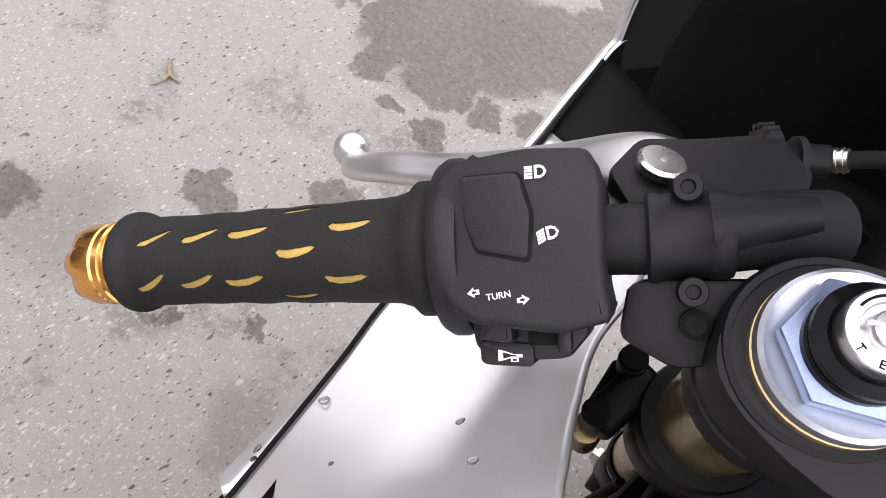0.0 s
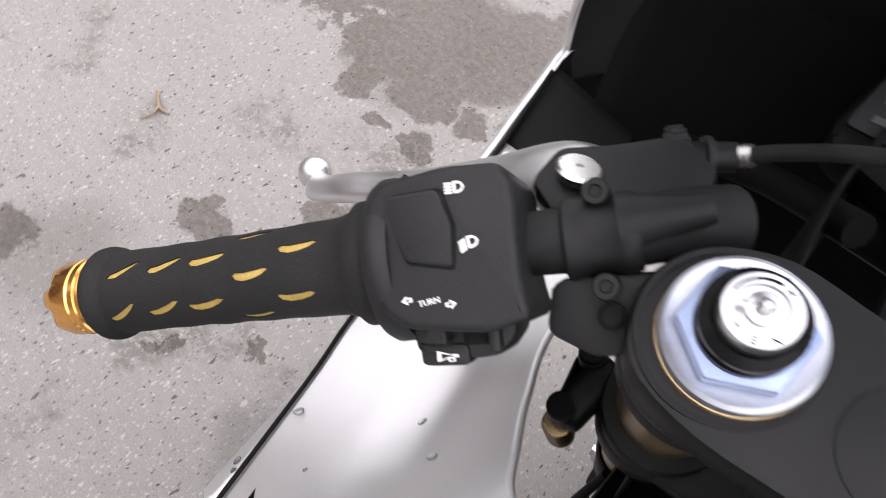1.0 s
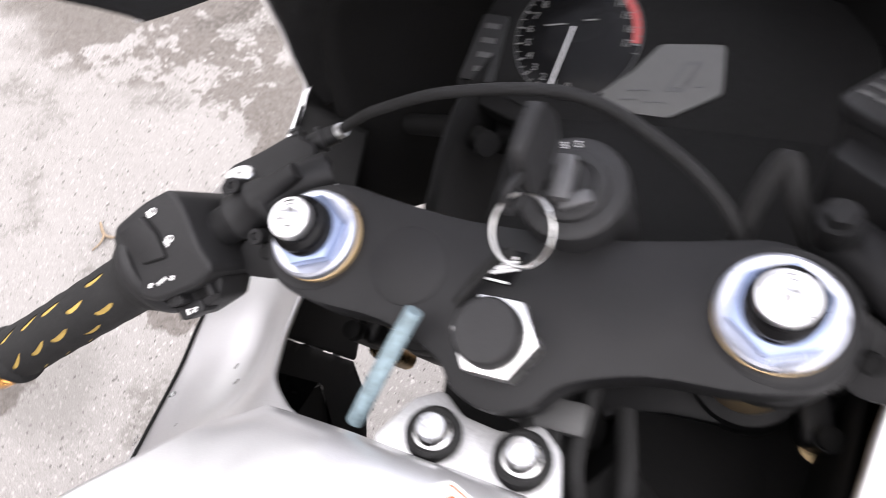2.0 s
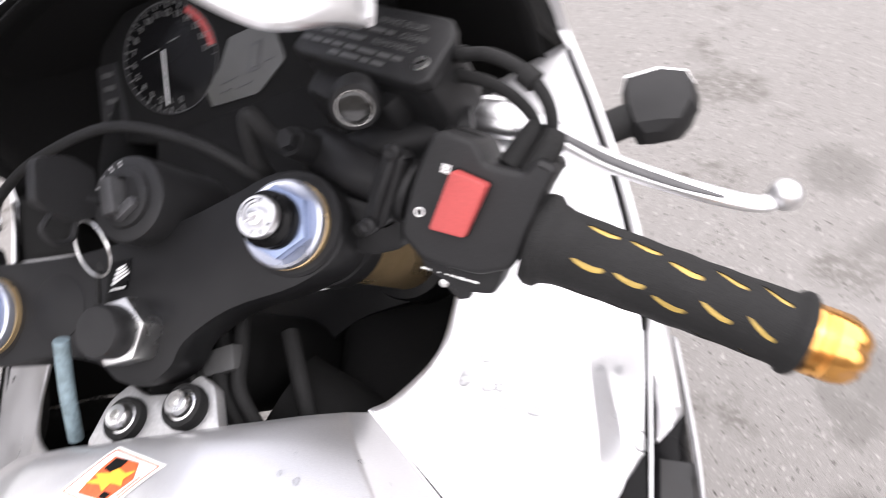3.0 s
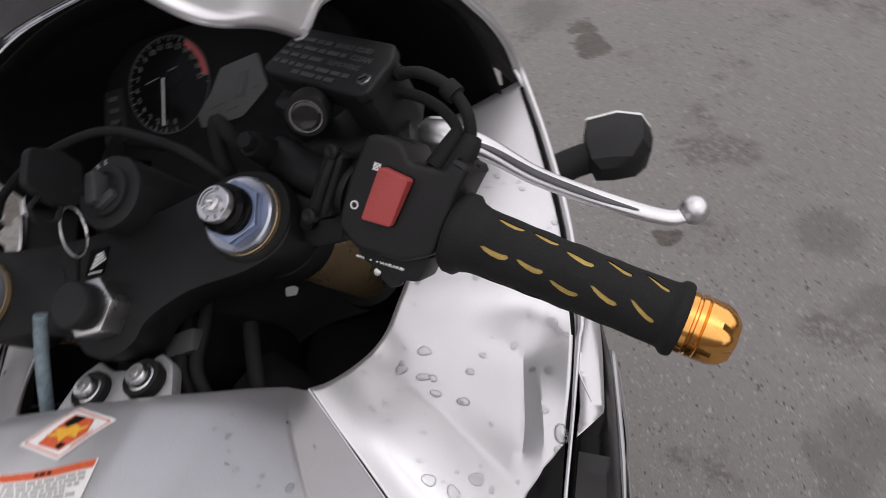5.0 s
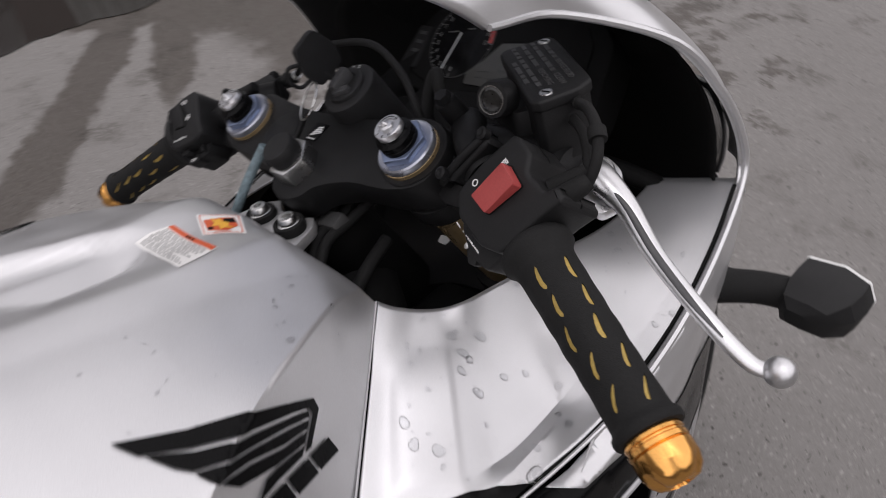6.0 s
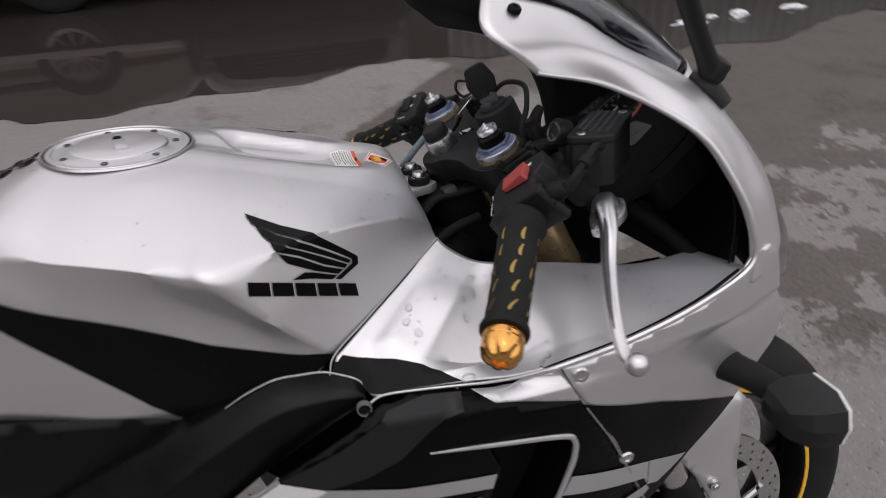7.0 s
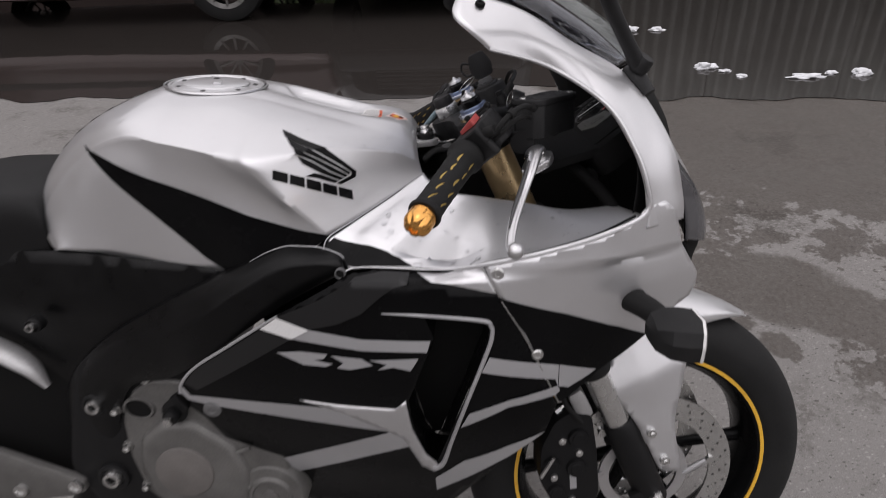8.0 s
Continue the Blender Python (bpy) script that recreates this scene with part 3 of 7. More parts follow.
# black frame spar and side cover
spar_rows = []
for top, crown, low in (((.232, -.1185, .766), (.2465, -.117, .7645), (.236, -.118, .7615)), ((.2335, -.1265, .7815), (.2480, -.126, .772), (.241, -.135, .754)), ((.222, -.155, .7870), (.2500, -.155, .777), (.244, -.160, .742)),
                        ((.226, -.197, .7905), (.2530, -.200, .772), (.2475, -.207, .716)), ((.228, -.244, .7710), (.2530, -.255, .742), (.2480, -.283, .664)), ((.224, -.290, .748), (.2480, -.315, .702), (.2400, -.342, .622)),
                        ((.205, -.396, .693), (.2260, -.400, .650), (.2180, -.392, .588)), ((.185, -.513, .617), (.2050, -.490, .592), (.2000, -.462, .560)), ((.175, -.575, .540), (.1900, -.545, .505), (.1900, -.500, .475)),
                        ((.170, -.600, .400), (.1850, -.570, .400), (.1800, -.490, .395)), ((.170, -.640, .280), (.1850, -.600, .280), (.1800, -.520, .280))):
    a, b, c = Vector(top), Vector(crown), Vector(low)
    spar_rows.append([a - Vector((.035, 0, 0)), a, a.lerp(b, .45) + Vector((.005, 0, 0)), b, b.lerp(c, .6) + Vector((.003, 0, 0)), c, c - Vector((.035, 0, 0))])
COVER = material("matt_black_cover", (0.003, 0.003, 0.0032), 0.34, spec=0.2, grain=0.2, scale=900, bump=0.2, bump_scale=1500, blotch=0.3, blotch_scale=14, rough_var=0.12)
both("spar_edge", tube([(.2325, -.1185, .7665), (.2345, -.1205, .7750), (.2340, -.1265, .7825), (.2285, -.1400, .7860), (.223, -.155, .7880), (.225, -.175, .7905), (.227, -.197, .7912), (.229, -.222, .7835), (.229, -.244, .7718)], [.0009, .001, .001, .001, .001, .0009, .0008, .0007, .0005], 6, 50), GREY_STRIPE, "light edge of the spar cover")
both("frame_spar", creased(spar_rows, 6, (), (1, 3, 5)), COVER, "black frame spar cover", away=(0, -.3, .6), smooth=70)
both("side_cover", sheet([(-.30, .748), (-.54, .762), (-.76, .75), (-.80, .60), (-.56, .52), (-.42, .60), (-.33, .69)], lambda y, z: (0.205 + (y + .3) * .13 - abs(z - .68) * .12, y, z), 0.02),
     COVER, "black plastic side cover", thick=0.004, away=(0, -0.5, 0.7))
seat_rows = [[(-.10, y, z0), (-.10, y, z1 - .02), (-.06, y, z1), (.04, y, z1 + .004), (.12, y, z1), (.155, y, z1 - .02), (.155, y, z0)]
             for y, z0, z1 in ((-.556, .755, .80), (-.565, .745, .835), (-.64, .735, .842), (-.76, .735, .838), (-.80, .74, .80))]
part("seat", loft(seat_rows, 24, 30), SEAT_VINYL, bike, "black vinyl rider seat", away=(0, -.65, .7))

# windscreen
screen_rows = [[(.144, .029, 1.088), (.136, .10, 1.066), (.113, .166, 1.024), (.120, .225, .987)],
               [(.125, -.01, 1.125), (.105, .10, 1.09), (.098, .19, 1.035), (.09, .25, .99)],
               [(0, -.02, 1.15), (0, .11, 1.11), (0, .22, 1.045), (0, .29, .985)]]
half_screen = loft(centred(screen_rows, .15), 14, 22)
mh = mirrored(half_screen)
screen_ob = part("windscreen", (half_screen[0] + mh[0], half_screen[1] + [tuple(i + len(half_screen[0]) for i in f) for f in mh[1]]), SMOKE, bike, "smoke-tinted acrylic windscreen",
                 thick=0.003, away=(0, 0, .9), smooth=60)
screen_ob.visible_shadow = False
nose_rows = [[(.128, .222, .983), (.09, .252, .988), (0, .292, .983)], [(.160, .278, .905), (.105, .296, .905), (0, .312, .905)], [(.112, .352, .80), (.07, .362, .80), (0, .370, .80)],
             [(.09, .350, .735), (.05, .358, .735), (0, .362, .735)]]
nh = loft(centred(nose_rows, .15), 20, 14)
mh = mirrored(nh)
part("nose_cowl", (nh[0] + mh[0], nh[1] + [tuple(i + len(nh[0]) for i in f) for f in mh[1]]), SILVER, bike, thick=0.003, inner=DARK, away=(0, 0, .8), smooth=60)

# ---- steering: fork, yoke, bars and controls ----
def st(shape):
    return moved(shape, SM)


def sput(x, y, z, rx=0, ry=0, rz=0):
    return SM @ pose(x, y, z, rx, ry, rz)


def text_shape(words, size, m, depth=0.0003):
    """Letters in the built-in font, as a shape centred on m."""
    cu = bpy.data.curves.new("letters", "FONT")
    cu.body, cu.size, cu.align_x, cu.align_y = words, size, "CENTER", "CENTER"
    cu.extrude, cu.resolution_u = depth, 2
    ob = bpy.data.objects.new("letters", cu)
    scene.collection.objects.link(ob)
    me = bpy.data.meshes.new_from_object(ob)
    shape = ([m @ q.co for q in me.vertices], [tuple(p.vertices) for p in me.polygons])
    bpy.data.objects.remove(ob)
    bpy.data.meshes.remove(me)
    bpy.data.curves.remove(cu)
    return shape


yoke_line = [(-.1320, .03), (-.1225, .0535), (-.10, .0625), (-.07, .058), (-.03, .053), (.03, .053), (.07, .058), (.10, .0625), (.1225, .0535), (.1320, .03), (.1255, .0100), (.10, .0005),
             (.06, -.002), (.03, -.012), (.018, -.024), (0, -.030), (-.018, -.024), (-.03, -.012), (-.06, -.002), (-.10, .0005), (-.1255, .0100)]
yoke = part("top_yoke", st(prism([tuple(q[:2]) for q in spline([(a, b, 0) for a, b in yoke_line], 84, True)], -.042, -.012, bev=.004)), SATIN_BLACK, bike, "satin black top yoke")
for s in (-1, 1):
    c = Matrix.Translation((s * .105, .032, 0))
    f = part("fork_leg", [st(lathe([(0, -.44), (.0245, -.44), (.0245, -.03), (0, -.03)], 36, c))], BRONZE, bike, "bronze anodised fork tube")
    part("yoke_ring", st(lathe([(.0250, -.05), (.0285, -.046), (.0288, -.03), (.0285, -.0150), (.0272, -.0118), (.0252, -.0120), (.0248, -.02)], 40, c)), SATIN_BLACK, f, "black clamp ring")
    c = c @ Matrix.Translation((-s * .002, 0, -.010)) @ Matrix.Scale(.95, 4)
    part("gold_ring", st(lathe([(.0244, -.012), (.0246, -.003), (.0243, -.0025), (.0243, -.001), (.0243, .001), (.023, .0015)], 40, c)), BRONZE, f)
    part("fork_cap", st(lathe([(.0238, .0015), (.0242, .003), (.0236, .0062), (.0222, .0072), (.0200, .0066), (.0, .0066)], 48, c)), BLUE_ANOD, f, "pale blue anodised fork cap")
    hexa = [(.0198 * math.cos(radians(60 * i + 20)), .0198 * math.sin(radians(60 * i + 20))) for i in range(6)]
    part("hex", st(prism(hexa, .006, .0125, c, bev=.0012)), DEEP_BLUE, f, "blue hexagon of the fork cap")
    part("adjuster", st(lathe([(.0150, .012), (.0150, .0155), (.0142, .0160), (.0142, .0185), (.0150, .0190), (.0148, .0210), (.0118, .0226), (.0112, .0240), (0, .0240)], 36, c)), BLACK_PAINT, f, "black damping adjuster")
    part("knob", st(lathe([(.0100, .0236), (.0108, .0243), (.0108, .0288), (.0103, .0295), (.0072, .0295), (.0068, .0284), (.0050, .0282), (.0050, .0306), (.0046, .0312), (.0026, .0318), (.0020, .0338), (.0010, .0350), (0, .0352)], 36, c)), ALLOY, f, "silver adjuster knob")
    part("pointer", st(box(.0062, .0014, .0016, c @ pose(-.0032, -.0010, .0312, 0, 0, 18), .0005)), ALLOY, f)
    for k, letter in enumerate("TENH"):
        a = (-118, -80, -42, 62)[k]
        part("dial_letter", st(text_shape(letter, .0030, c @ pose(.0088 * math.cos(radians(a)), .0088 * math.sin(radians(a)), .0296, 0, 0, a + 90), .0002)), DARK, f)
    part("dial_arc", st(([c @ Vector((r * math.cos(radians(a)), r * math.sin(radians(a)), .0297)) for r in (.0083, .0090) for a in range(80, 171, 6)], [(i, i + 1, 17 + i, 16 + i) for i in range(15)])), DARK, f, smooth=0)
stem = part("stem_nut", st(prism([(.0190 * math.cos(radians(60 * i)), .0190 * math.sin(radians(60 * i))) for i in range(6)], -.013, .0035, bev=.0015)), STEEL, bike, "steel steering stem nut")
part("nut_cap", st(lathe([(.0136, .003), (.0142, .0045), (.0140, .0140), (.0128, .0160), (.009, .0164), (0, .0162)], 40)), BLACK_PLASTIC, stem, "black plastic nut cap")

# bar frame: x along the grip outwards, y ahead, z towards the rider
gx = Vector((.816, -.565, -.126)).normalized()
gz = Vector((0, -.386, .922))
gz = (gz - gx * gz.dot(gx)).normalized()
gy = gz.cross(gx)
GR = Matrix(((gx.x, gy.x, gz.x, .224), (gx.y, gy.y, gz.y, -.006), (gx.z, gy.z, gz.z, -.030), (0, 0, 0, 1)))
GR = SM @ GR
ALONG = Matrix.Rotation(radians(90), 4, "Y")          # turns a lathe's z onto x
FLIP = Matrix.Diagonal((-1, 1, 1, 1))
SIDES = {1: GR, -1: SM @ FLIP @ SM.inverted() @ GR}


def on_bar(s, shape, along=0.0):
    v, f = moved(shape, SIDES[s] @ Matrix.Translation((along, 0, 0)))
    return v, (f if s > 0 else [tuple(reversed(q)) for q in f])


for s in (1, -1):
    bar = part("handlebar", on_bar(s, lathe([(.011, -.09), (.011, .11)], 20, ALONG)), SATIN_BLACK, bike, "black clip-on handlebar")
    along = 0.0 if s > 0 else -.007
    ends = [lathe([(.0205, -.006), (.0225, -.003), (.0225, .002), (.0197, .005), (.0182, .010), (.0179, .014)], 40, ALONG),
            lathe([(.0168, .109), (.0172, .111), (.0188, .1128), (.0192, .1145), (.0190, .1165), (.0180, .118), (.012, .118)], 40, ALONG)]
    # leaf-shaped openings in six rows; one column sits half a row off
    phase, odd, slip = (2, 2, -14) if s > 0 else (28, 1, -27)
    cuts = []
    for row in range(6):
        for k in range(5):
            wide, x0 = (1.06, 1.0, 1.08, 1.0, .92)[k], .0225 + .0190 * k + (.002 if row % 2 else 0)
            bend = (.04, .08, .14, .30, .44)[k]
            ang = radians(60 * row + phase + (slip if k == odd else 0) - 17)
            leaf = [(-.0074, -.0004), (-.0048, .0010), (-.001, .0019), (.003, .0021), (.0062, .0012), (.0076, -.0006), (.0064, -.0014), (.003, -.0008), (-.002, -.0009), (-.0055, -.0012)]
            cuts.append([(x0 + a * wide, .0172 * (-ang % (2 * math.pi)) + b * wide + a * bend) for a, b in leaf])
    fl, faces = flat_mesh([(.014, 0), (.109, 0), (.109, .0172 * 2 * math.pi), (.014, .0172 * 2 * math.pi)], .0034, cuts)

    def wrap(a, b, sink=0.0):
        """A point of the unrolled grip on its round surface."""
        w = -b / .0172 + radians(17)
        near = min(max(1 - abs(a - .06) / .05, 0), 1)
        rr = float(np.interp(a, [.014, .04, .085, .109], [.0179, .0172, .0165, .0168])) - sink + .0003 * near * math.sin(a * 330)
        return Vector((a, rr * math.sin(w), rr * math.cos(w)))

    walls = []
    for hole in cuts:
        lp = refine(hole, .0034)
        n = len(lp)
        walls.append(([wrap(a, b) for a, b in lp] + [wrap(a, b, .0024) for a, b in lp], [(i, (i + 1) % n, n + (i + 1) % n, n + i) for i in range(n)]))
    grip = part("grip", [on_bar(s, q, along) for q in [([wrap(a, b) for a, b in fl], faces)] + walls + ends], RUBBER, bike, "black rubber grip with gold inlays in leaf-shaped cuts", smooth=50)
    for hole in cuts:
        mx, my = sum(q[0] for q in hole) / len(hole), sum(q[1] for q in hole) / len(hole)
        hv, hf = flat_mesh([(mx + (a - mx) * 1.06, my + (b - my) * 1.12) for a, b in hole], .0025)
        part("inlay", on_bar(s, ([wrap(a, b, .0007) for a, b in hv], hf), along), SLOT_GOLD, grip, smooth=0)
    end_v, end_f = lathe([(.0135, .1175), (.0155, .1185), (.0158, .121), (.0150, .1216), (.0150, .1226), (.0158, .1232), (.0158, .1255), (.0150, .1262), (.0158, .127), (.0156, .134),
                          (.0140, .139), (.0105, .1425), (.006, .1435), (.0055, .141), (0, .141)], 84, ALONG)
    # six scallops cut into its nose
    cut = [1 - .20 * min(max((q.x - .1350) / .004, 0), 1) * (.5 + .5 * math.cos(6 * math.atan2(q.z, q.y))) ** 2 for q in end_v]
    part("bar_end", on_bar(s, ([Vector((q.x, q.y * k, q.z * k)) for q, k in zip(end_v, cut)], end_f), along), GOLD, grip, "polished gold bar-end weight with a scalloped nose")

# ---- switches ----
def rounded(pts, n=3, r=0.2):
    """An outline with its corners cut round."""
    out = []
    k = len(pts)
    for i in range(k):
        a, b, c = Vector(pts[i - 1]), Vector(pts[i]), Vector(pts[(i + 1) % k])
        p, q = b + (a - b) * r, b + (c - b) * r
        for j in range(n + 1):
            t = j / n
            out.append(tuple((1 - t) ** 2 * p + 2 * t * (1 - t) * b + t * t * q))
    return out


# right: engine stop and hazard switches
hr = rounded([(-.0615, .036), (-.042, .0365), (-.034, .028), (-.016, .030), (-.013, .0385), (-.003, .0365), (-.006, .020), (-.007, -.013), (-.022, -.0225), (-.050, -.0255), (-.0645, -.017), (-.0655, .010)])
sw_r = part("switch_housing", on_bar(1, prism(hr, -.022, .0175, bev=.003, seg=3)), BLACK_PLASTIC, bike, "black switch housing with a red stop switch")
part("housing_seam", on_bar(1, prism([(x * 1.012 - .0003, y * 1.012) for x, y in hr], -.0035, -.002, bev=.0003)), DARK, sw_r)
part("lower_shell", on_bar(1, prism(rounded([(-.060, -.017), (-.012, -.014), (-.013, -.033), (-.030, -.038), (-.052, -.033)]), -.020, .006, bev=.003)), BLACK_PLASTIC, sw_r)
rk = [(-.0465, .0225), (-.0290, .0212), (-.0325, -.0062), (-.0500, -.0080)]
part("switch_well", on_bar(1, prism(rounded([(x * 1.0 + (x + .04) * .07, y + (y - .007) * .05) for x, y in rk], r=.1), .0168, .0182, bev=.0004)), DARK, sw_r)
rocker = prism(rounded(rk, r=.08), .015, .0225, bev=.0012, seg=2)
lifted = ([Vector((q.x, q.y, q.z + (max(0, q.y - .004) * .22 if q.z > .0175 else 0))) for q in rocker[0]], rocker[1])
part("stop_switch", on_bar(1, lifted), RED, sw_r, "red engine stop rocker")
ring_icon = lathe([(.0016, 0), (.0024, 0), (.0024, .0004), (.0016, .0004), (.0016, 0)], 24, pose(-.0575, -.003, .0177))
part("run_mark", on_bar(1, ring_icon), WHITE_MARK, sw_r)
stop_icon = [lathe([(.0014, 0), (.0021, 0), (.0021, .0004), (.0014, .0004), (.0014, 0)], 20, pose(-.0510, .0205, .0177)),
             box(.0058, .0006, .0004, pose(-.0510, .0205, .0180, 0, 0, 45), 0), box(.0058, .0006, .0004, pose(-.0510, .0205, .0180, 0, 0, -45), 0)]
part("stop_mark", [on_bar(1, q) for q in stop_icon], WHITE_MARK, sw_r)
lip_m = pose(-.034, -.0262, .0145, 52, 0, 6)
part("hazard_lettering", on_bar(1, text_shape("HAZARD", .0036, lip_m @ pose(.0055, -.002, .0012))), WHITE_MARK, sw_r)
part("on_lettering", on_bar(1, text_shape("ON", .0032, lip_m @ pose(-.014, -.002, .0012))), WHITE_MARK, sw_r)
part("mark", [on_bar(1, box(.0012, .0012, .0004, lip_m @ pose(x, -.002, .0012), .0002)) for x in (-.0075, -.0035)], WHITE_MARK, sw_r)
hz = part("hazard_lever", on_bar(1, prism(rounded([(-.045, -.030), (-.030, -.030), (-.024, -.040), (-.030, -.0435), (-.040, -.038)]), -.004, .003, bev=.0012)), BLACK_PLASTIC, sw_r)
part("hinge_pin", on_bar(1, lathe([(0, 0), (.0022, 0), (.0022, .0005), (0, .001)], 14, pose(-.0395, -.0375, .003))), STEEL, sw_r)
# cable lugs on its front
part("cable_lug", on_bar(1, tube([(-.014, .028, .006), (-.011, .043, .004), (-.011, .050, .002)], [.0068, .0062, .0050], 14, 10)), RUBBER, sw_r)
part("cable_lug", on_bar(1, tube([(-.026, .028, .0), (-.022, .043, -.004), (-.021, .050, -.006)], [.0068, .0062, .0050], 14, 10)), RUBBER, sw_r)

# left: beam, turn and horn switches
hl = rounded([(-.0205, .0235), (-.0425, .0262), (-.0605, .0250), (-.0645, .0180), (-.0640, -.012), (-.066, -.0235), (-.052, -.027), (-.026, -.024), (-.0185, -.018), (-.0135, -.0075), (-.0150, .0175)])
sw_l = part("switch_housing", on_bar(-1, prism(hl, -.024, .0255, bev=.003, seg=3)), BLACK_PLASTIC, bike, "black switch housing with beam, turn and horn controls")
part("flange", on_bar(-1, lathe([(.012, -.0225), (.0278, -.0225), (.0290, -.0195), (.0290, -.0160), (.0275, -.0135), (.0185, -.0125)], 48, ALONG)), BLACK_PLASTIC, sw_l)
lk = [(-.0243, .0191), (-.0420, .0194), (-.0455, .0071), (-.0440, -.0068), (-.0285, -.0035), (-.0254, .005)]
part("switch_well", on_bar(-1, prism(rounded(lk, r=.12), .0245, .0262, bev=.0004)), DARK, sw_l)
key_l = prism(rounded([(x * .94 - .002, y * .93 + .0005) for x, y in lk], r=.12), .023, .0285, bev=.001)
part("beam_switch", on_bar(-1, ([Vector((q.x, q.y, q.z + ((q.y - .006) * .14 if q.z > .025 else 0))) for q in key_l[0]], key_l[1])), BLACK_PLASTIC, sw_l, "black beam rocker")


def ring_mark(pts, m, k=.6, lift=.0003):
    """A flat mark drawn in outline: the shape and a smaller one cut out of it."""
    n = len(pts)
    cx, cy = sum(p[0] for p in pts) / n, sum(p[1] for p in pts) / n
    v = [m @ Vector((x, y, lift)) for x, y in pts] + [m @ Vector((cx + (x - cx) * k, cy + (y - cy) * k, lift)) for x, y in pts]
    return v, [(i, (i + 1) % n, n + (i + 1) % n, n + i) for i in range(n)]


def lamp_icon(cx, cy, tilt, droop):
    m = pose(cx, cy, .0258, 0, 0, tilt)
    out = [ring_mark([(.0002, -.0019), (.0002, .0019), (-.0014, .0019), (-.0026, .0013), (-.0033, 0), (-.0026, -.0013), (-.0014, -.0019)], m, .58)]
    out += [([m @ Vector(q) for q in ((.0007, y, .0003), (.0030, y - droop, .0003), (.0030, y - droop + .00075, .0003), (.0007, y + .00075, .0003))], [(0, 1, 2, 3)]) for y in (-.0019, -.00095, 0, .00095)]
    return out


part("high_beam_mark", [on_bar(-1, q) for q in lamp_icon(-.0462, .0188, 0, 0)], WHITE_MARK, sw_l, smooth=0)
part("low_beam_mark", [on_bar(-1, q) for q in lamp_icon(-.0490, .0013, -10, .0008)], WHITE_MARK, sw_l, smooth=0)
mirror_x = Matrix.Diagonal((-1, 1, 1, 1))
part("turn_lettering", on_bar(-1, text_shape("TURN", .0027, pose(-.0345, -.0158, .0257, 0, 0, -8) @ mirror_x)), WHITE_MARK, sw_l)
ARROW = [(-.0018, .0007), (-.0002, .0007), (-.0002, .0015), (.0018, 0), (-.0002, -.0015), (-.0002, -.0007), (-.0018, -.0007)]
part("turn_arrow", on_bar(-1, ring_mark(ARROW, pose(-.0272, -.0147, .0257, 0, 0, -8), .45)), WHITE_MARK, sw_l, smooth=0)
part("turn_arrow", on_bar(-1, ring_mark([(-x, y) for x, y in ARROW], pose(-.0416, -.0170, .0257, 0, 0, -8), .45)), WHITE_MARK, sw_l, smooth=0)
part("lower_shell", on_bar(-1, prism(rounded([(-.022, -.018), (-.058, -.018), (-.0585, -.028), (-.052, -.0355), (-.028, -.0365), (-.023, -.031)]), -.016, .011, bev=.003)), BLACK_PLASTIC, sw_l)
part("turn_lever", on_bar(-1, prism(rounded([(-.0280, -.0195), (-.0365, -.020), (-.0372, -.0300), (-.0265, -.0290)]), .008, .0195, bev=.0018)), BLACK_PLASTIC, sw_l, "black turn lever")
part("turn_slot", on_bar(-1, box(.0085, .0095, .002, pose(-.0445, -.0265, .0108), .0008)), DARK, sw_l)
part("slot_wall", on_bar(-1, box(.004, .013, .010, pose(-.0515, -.0268, .011), .0015)), BLACK_PLASTIC, sw_l)
part("horn_button", on_bar(-1, prism(rounded([(-.0250, -.0295), (-.0420, -.0305), (-.0420, -.0378), (-.0255, -.0370)]), .0, .0125, bev=.0015)), BLACK_PLASTIC, sw_l, "black horn button")
hm = pose(-.0345, -.0342, .0126)
part("horn_mark", [on_bar(-1, ring_mark([(-.0040, .0005), (-.0012, .0006), (.0022, .0017), (.0034, .0019), (.0034, -.0016), (.0022, -.0014), (-.0012, -.0004), (-.0040, -.0004)], hm, .55)),
                   on_bar(-1, ring_mark([(-.0028, -.0005), (-.0004, -.0005), (-.0004, -.0018), (-.0028, -.0018)], hm, .5))], WHITE_MARK, sw_l, smooth=0)
part("trigger", on_bar(-1, prism(rounded([(-.0215, .021), (-.032, .023), (-.030, .0265), (-.023, .0285)]), .004, .010, bev=.0015)), BLACK_PLASTIC, sw_l)

# clip-on clamps and lever perches
for s in (1, -1):
    c = SM @ Matrix.Translation((s * .105, .032, 0))
    clip = part("clip_on_clamp", moved(lathe([(.0250, -.063), (.0296, -.062), (.0302, -.059), (.0302, -.050), (.0298, -.0445), (.0250, -.0435)], 40), c), SATIN_BLACK, bike, "black clip-on clamp")
    arm = [(-.128, .000, -.016), (-.112, .001, -.006), (-.096, 0, 0), (-.070, 0, 0)]
    part("clip_arm", on_bar(s, tube(arm, [.013, .0118, .0115, .0112], 18, 14)), SATIN_BLACK, clip)
    part("clip_lug", on_bar(s, prism(rounded([(-.070, -.012), (-.066, -.030), (-.082, -.040), (-.112, -.036), (-.118, -.014)]), -.022, .002, bev=.003)), SATIN_BLACK, clip)
    part("pinch_bolt", on_bar(s, lathe([(0, 0), (.0045, 0), (.0045, .006), (.003, .007), (0, .006)], 16, pose(-.088, -.026, .002))), DARK, clip)

